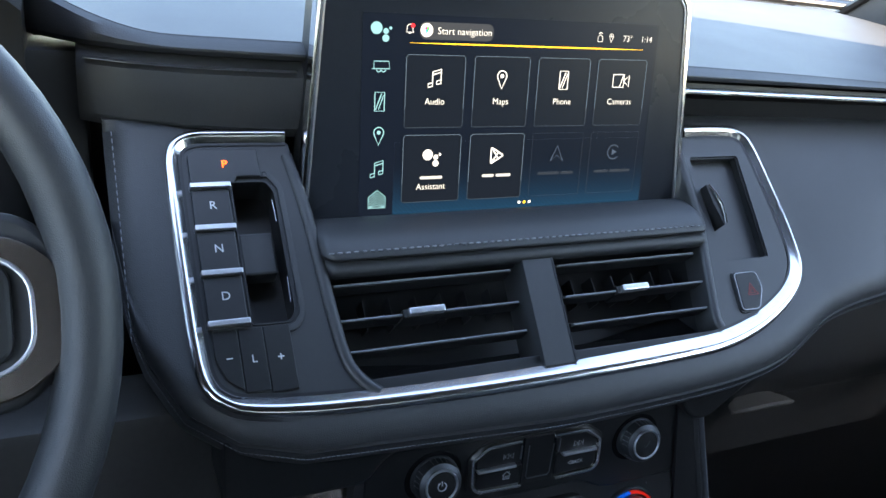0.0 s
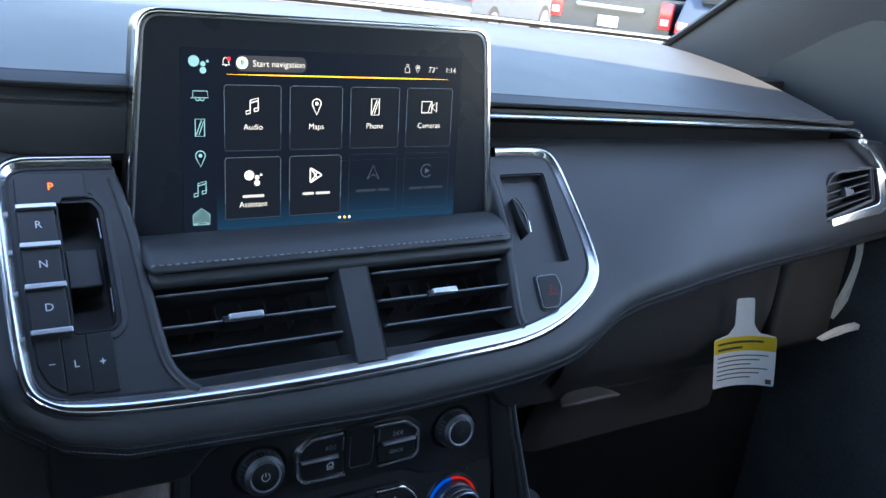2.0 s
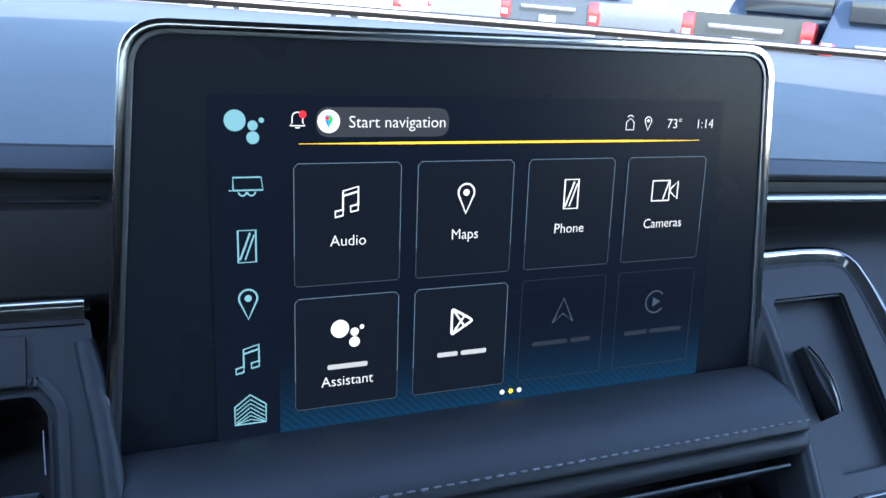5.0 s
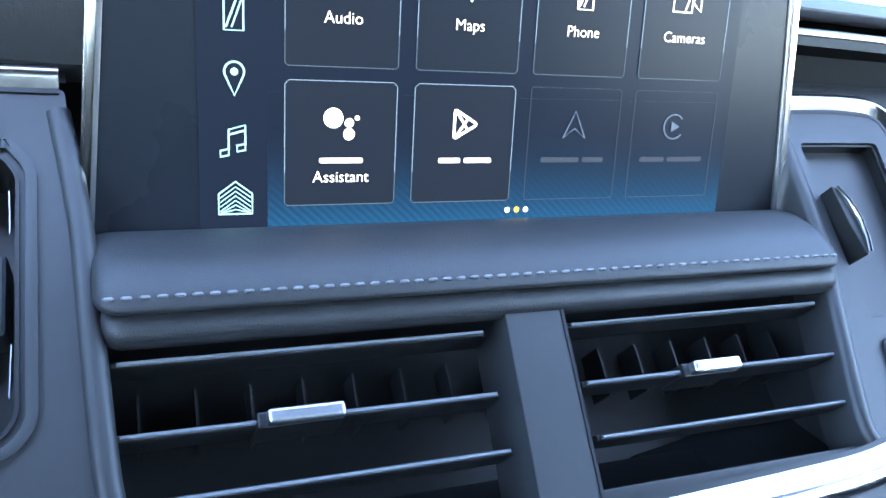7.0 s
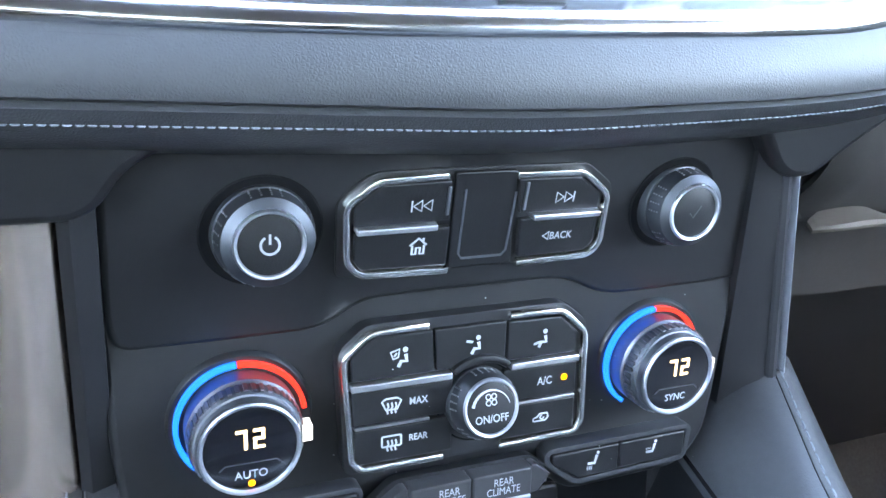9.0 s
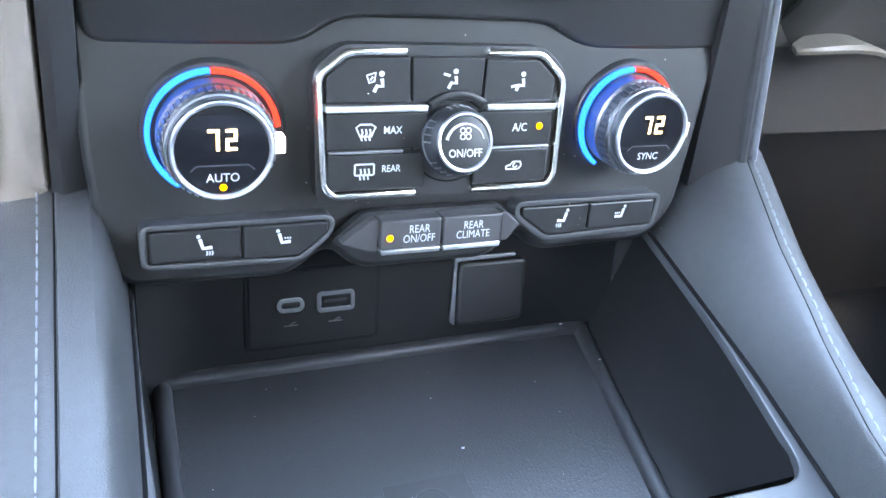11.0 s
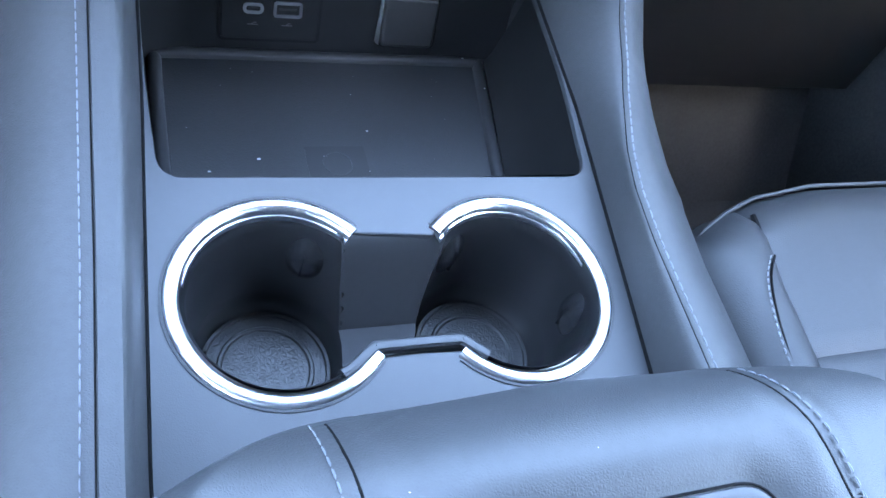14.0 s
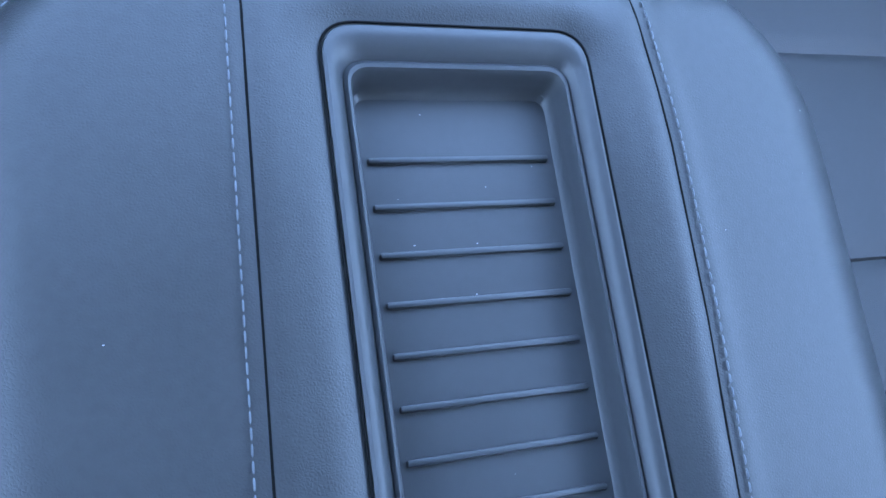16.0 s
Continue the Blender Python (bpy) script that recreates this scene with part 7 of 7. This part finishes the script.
# doors; the driver's is unseen, added to cut light from the left
for s in (-1, 1):
    d = thing("door_panel", (s * 0.83, 0.2, 0.1), "dark padded door panel", "door")
    part("panel", box(*((0.80, 0.86) if s > 0 else (-0.86, -0.80)), -0.55, 0.83, 0.02, 0.86, 0.02, 3), FOOTWELL, d)
    part("armrest", box(*((0.74, 0.81) if s > 0 else (-0.81, -0.74)), -0.35, 0.42, 0.46, 0.54, 0.02, 3), LEATHER, d, "padded armrest")
    sail = [(0.45, 0.790), (0.83, 0.790), (0.83, 0.860), (0.745, 0.912), (0.690, 0.938), (0.62, 0.930), (0.45, 0.800)]
    part("sail_panel", slab(rounded(sail, 0.01), 0.775, 0.800, 0.003), DARK, d, "black corner panel of the window", m=Matrix(((0, 0, s, 0), (1, 0, 0, 0), (0, 1, 0, 0), (0, 0, 0, 1))))
    part("weather_strip", tube(smooth_line([(s * 0.80, 0.80, 0.10), (s * 0.80, 0.83, 0.45), (s * 0.80, 0.84, 0.78), (s * 0.79, 0.74, 0.93), (s * 0.76, 0.36, 1.24)], 6), 0.012), DARK, d, "black rubber door seal")
# unseen rear of the cabin, its openings sized to limit light
for s in (-1, 1):
    rear_ = thing("rear_side", (s * 0.83, -1.4, 0.1), "dark side wall behind the door", "wall", kind="structure")
    part("panel", box(*((0.80, 0.86) if s > 0 else (-0.86, -0.80)), -2.3, -0.56, 0.02, 1.08, 0.02), HARD, rear_)
    part("middle_pillar", box(*((0.76, 0.84) if s > 0 else (-0.84, -0.76)), -0.66, -0.50, 0.75, 1.30, 0.02), HEADLINER, rear_)
    part("rear_pillar", box(*((0.76, 0.84) if s > 0 else (-0.84, -0.76)), -2.3, -1.75, 0.75, 1.30, 0.02), HEADLINER, rear_)
bm = box(-0.86, 0.86, -2.36, -2.30, 0.0, 1.10, 0.01)
setting("wall_rear", bm, HARD, "dark tailgate lining", "wall")
# added rear panes, tint set by how much light should pass
TINT = bpy.data.materials.new("tinted_glass")
TINT.use_nodes = True
tn, tl = TINT.node_tree.nodes, TINT.node_tree.links
thru = tn.new("ShaderNodeBsdfTransparent")
thru.inputs[0].default_value = (0.44, 0.47, 0.49, 1)
shine = tn.new("ShaderNodeBsdfGlossy")
shine.inputs["Color"].default_value, shine.inputs["Roughness"].default_value = (0.8, 0.8, 0.8, 1), 0.03
both_ = tn.new("ShaderNodeMixShader")
both_.inputs[0].default_value = 0.06
tl.new(thru.outputs[0], both_.inputs[1])
tl.new(shine.outputs[0], both_.inputs[2])
tl.new(both_.outputs[0], tn["Material Output"].inputs[0])
for k_, s in enumerate((-1, 1)):
    setting(f"window_{k_ + 1}", box(*sorted((s * 0.800, s * 0.806)), -1.76, -0.655, 1.075, 1.30, 0.001), TINT, "unseen tinted rear side glass, added to dim light from behind", "window")
setting("window_3", box(-0.80, 0.80, -2.335, -2.329, 1.095, 1.28, 0.001), TINT, "unseen tinted tailgate glass, added to dim light from behind", "window")
path = [(x, 1.128 - 0.25 * x * x, 0.886 - 0.02 * x) for x in np.linspace(-0.79, 0.79, 25)]
setting("windscreen_seal", tube(path, 0.005), DARK, "black seal at the foot of the windscreen", "seal")

# ---- outside ----
ASPHALT = mat("asphalt", (0.070, 0.067, 0.063), 0.9, bump=0.8, scale=60, var=0.25)
setting("ground", grid([[(x, y, -0.60) for x in (-300, -20, 0, 20, 300)] for y in (-300, -5, 5, 20, 300)]), ASPHALT, "sunlit grey car park asphalt", "ground")
PAINTS = {"white": mat("white_paint", (0.50, 0.50, 0.50), 0.3, var=0.02, coat=0.5), "blue": mat("slate_paint", (0.035, 0.045, 0.062), 0.25, var=0.05, coat=0.6), "black": mat("black_paint", (0.016, 0.020, 0.028), 0.2, var=0.05, coat=0.8),
          "navy": mat("navy_paint", (0.028, 0.038, 0.058), 0.2, var=0.05, coat=0.7)}
TYRE = mat("tyre", (0.02, 0.02, 0.02), 0.8, var=0.2)
LAMP = mat("tail_lamp", (0.65, 0.03, 0.03), 0.15, var=0.1, coat=0.6)
PLATE = mat("number_plate", (0.42, 0.48, 0.54), 0.4, var=0.05)


def car(x, y, turn, paint, truck, label):
    """A parked pickup or estate, its tail at the local origin and its nose along local +y."""
    c = thing("parked_truck" if truck else "parked_car", (x, y, -0.60), label, "car", "parked vehicles")
    m = Matrix.Translation((x, y, -0.60)) @ Matrix.Rotation(radians(turn), 4, "Z")
    deck = 1.28 if truck else 1.05
    prof = [(0.0, 0.55), (0.02, deck), (1.75, deck), (2.0, 1.85), (3.3, 1.85), (4.0, 1.22), (5.3, 1.12), (5.5, 0.6), (5.4, 0.4), (0.15, 0.4)] if truck else \
           [(0.0, 0.5), (0.0, deck), (0.35, 1.70), (0.8, 1.78), (2.9, 1.75), (3.7, 1.12), (4.7, 1.0), (4.85, 0.6), (4.75, 0.35), (0.1, 0.35)]
    bm = bmesh.new()
    secs = []
    for X_, k in ((-0.98, 0.93), (-0.93, 1.0), (0.93, 1.0), (0.98, 0.93)):
        secs.append([bm.verts.new((X_ * (1 if p[1] < 1.3 else 0.88), p[0], 0.9 + (p[1] - 0.9) * k)) for p in prof])
    for a, b in zip(secs, secs[1:]):
        for i in range(len(prof)):
            bm.faces.new((a[i], a[(i + 1) % len(prof)], b[(i + 1) % len(prof)], b[i]))
    bm.faces.new(secs[0])
    bm.faces.new(secs[-1][::-1])
    part("body", bevel(bm, 0.04, 2), PAINTS[paint], c, m=m.copy())
    for s in (-1, 1):
        part("tail_lamp", box(*sorted((s * 0.80, s * 0.99)), -0.03, 0.12, 0.86, deck - 0.03, 0.02), LAMP, c, "red tail lamp", m=m.copy())
        part("reverse_lamp", box(*sorted((s * 0.83, s * 0.96)), -0.036, 0.02, 0.92, 1.02, 0.01), PAINTS["white"], c, "white reversing lamp", m=m.copy())
        for yy in (1.15, 4.4 if truck else 3.9):
            w = part("wheel", lathe([(0.0, -0.11), (0.36, -0.11), (0.39, -0.07), (0.39, 0.07), (0.36, 0.11), (0, 0.11)], 28), TYRE, c, m=m @ Matrix.Translation((s * 0.88, yy, 0.39)) @ Matrix.Rotation(radians(90), 4, "Y"))
            part("rim", lathe([(0.25, -0.125), (0.25, 0.125), (0.0, 0.125)], 20), SATIN, w, m=m @ Matrix.Translation((s * 0.885, yy, 0.39)) @ Matrix.Rotation(radians(90 * s), 4, "Y"))
        part("side_window", box(*sorted((s * 0.80, s * 0.885)), 2.1 if truck else 0.7, 3.5 if truck else 3.0, 1.30, 1.72, 0.02), CAR_GLASS, c, m=m.copy())
    part("bumper", box(-0.97, 0.97, -0.14, 0.1, 0.48, 0.74, 0.04), SATIN if truck else PAINTS[paint], c, "rear bumper", m=m.copy())
    part("number_plate", box(-0.16, 0.16, -0.055 if not truck else -0.035, 0.0, 0.80, 0.96, 0.004), PLATE, c, "pale number plate", m=m.copy())
    part("tail_bar", box(-0.55, 0.55, -0.035, 0.0, 1.06 if truck else 0.99, 1.13 if truck else 1.03, 0.01), CHROME, c, "bright bar across the tail", m=m.copy())
    part("rear_window", box(-0.70, 0.70, 1.70 if truck else 0.02, 1.80 if truck else 0.20, 1.32, 1.70, 0.02), CAR_GLASS, c, m=m.copy())
    return c


car(8.74, 10.17, -62.0, "black", True, "dark parked pickup with red tail lamps")
car(7.65, 14.12, -55.0, "blue", True, "slate parked pickup with red tail lamps")
car(6.15, 17.11, 49.4, "white", False, "white parked estate car in the sun")
car(9.53, 8.14, -50.9, "navy", False, "navy blue parked car beside the pickup")
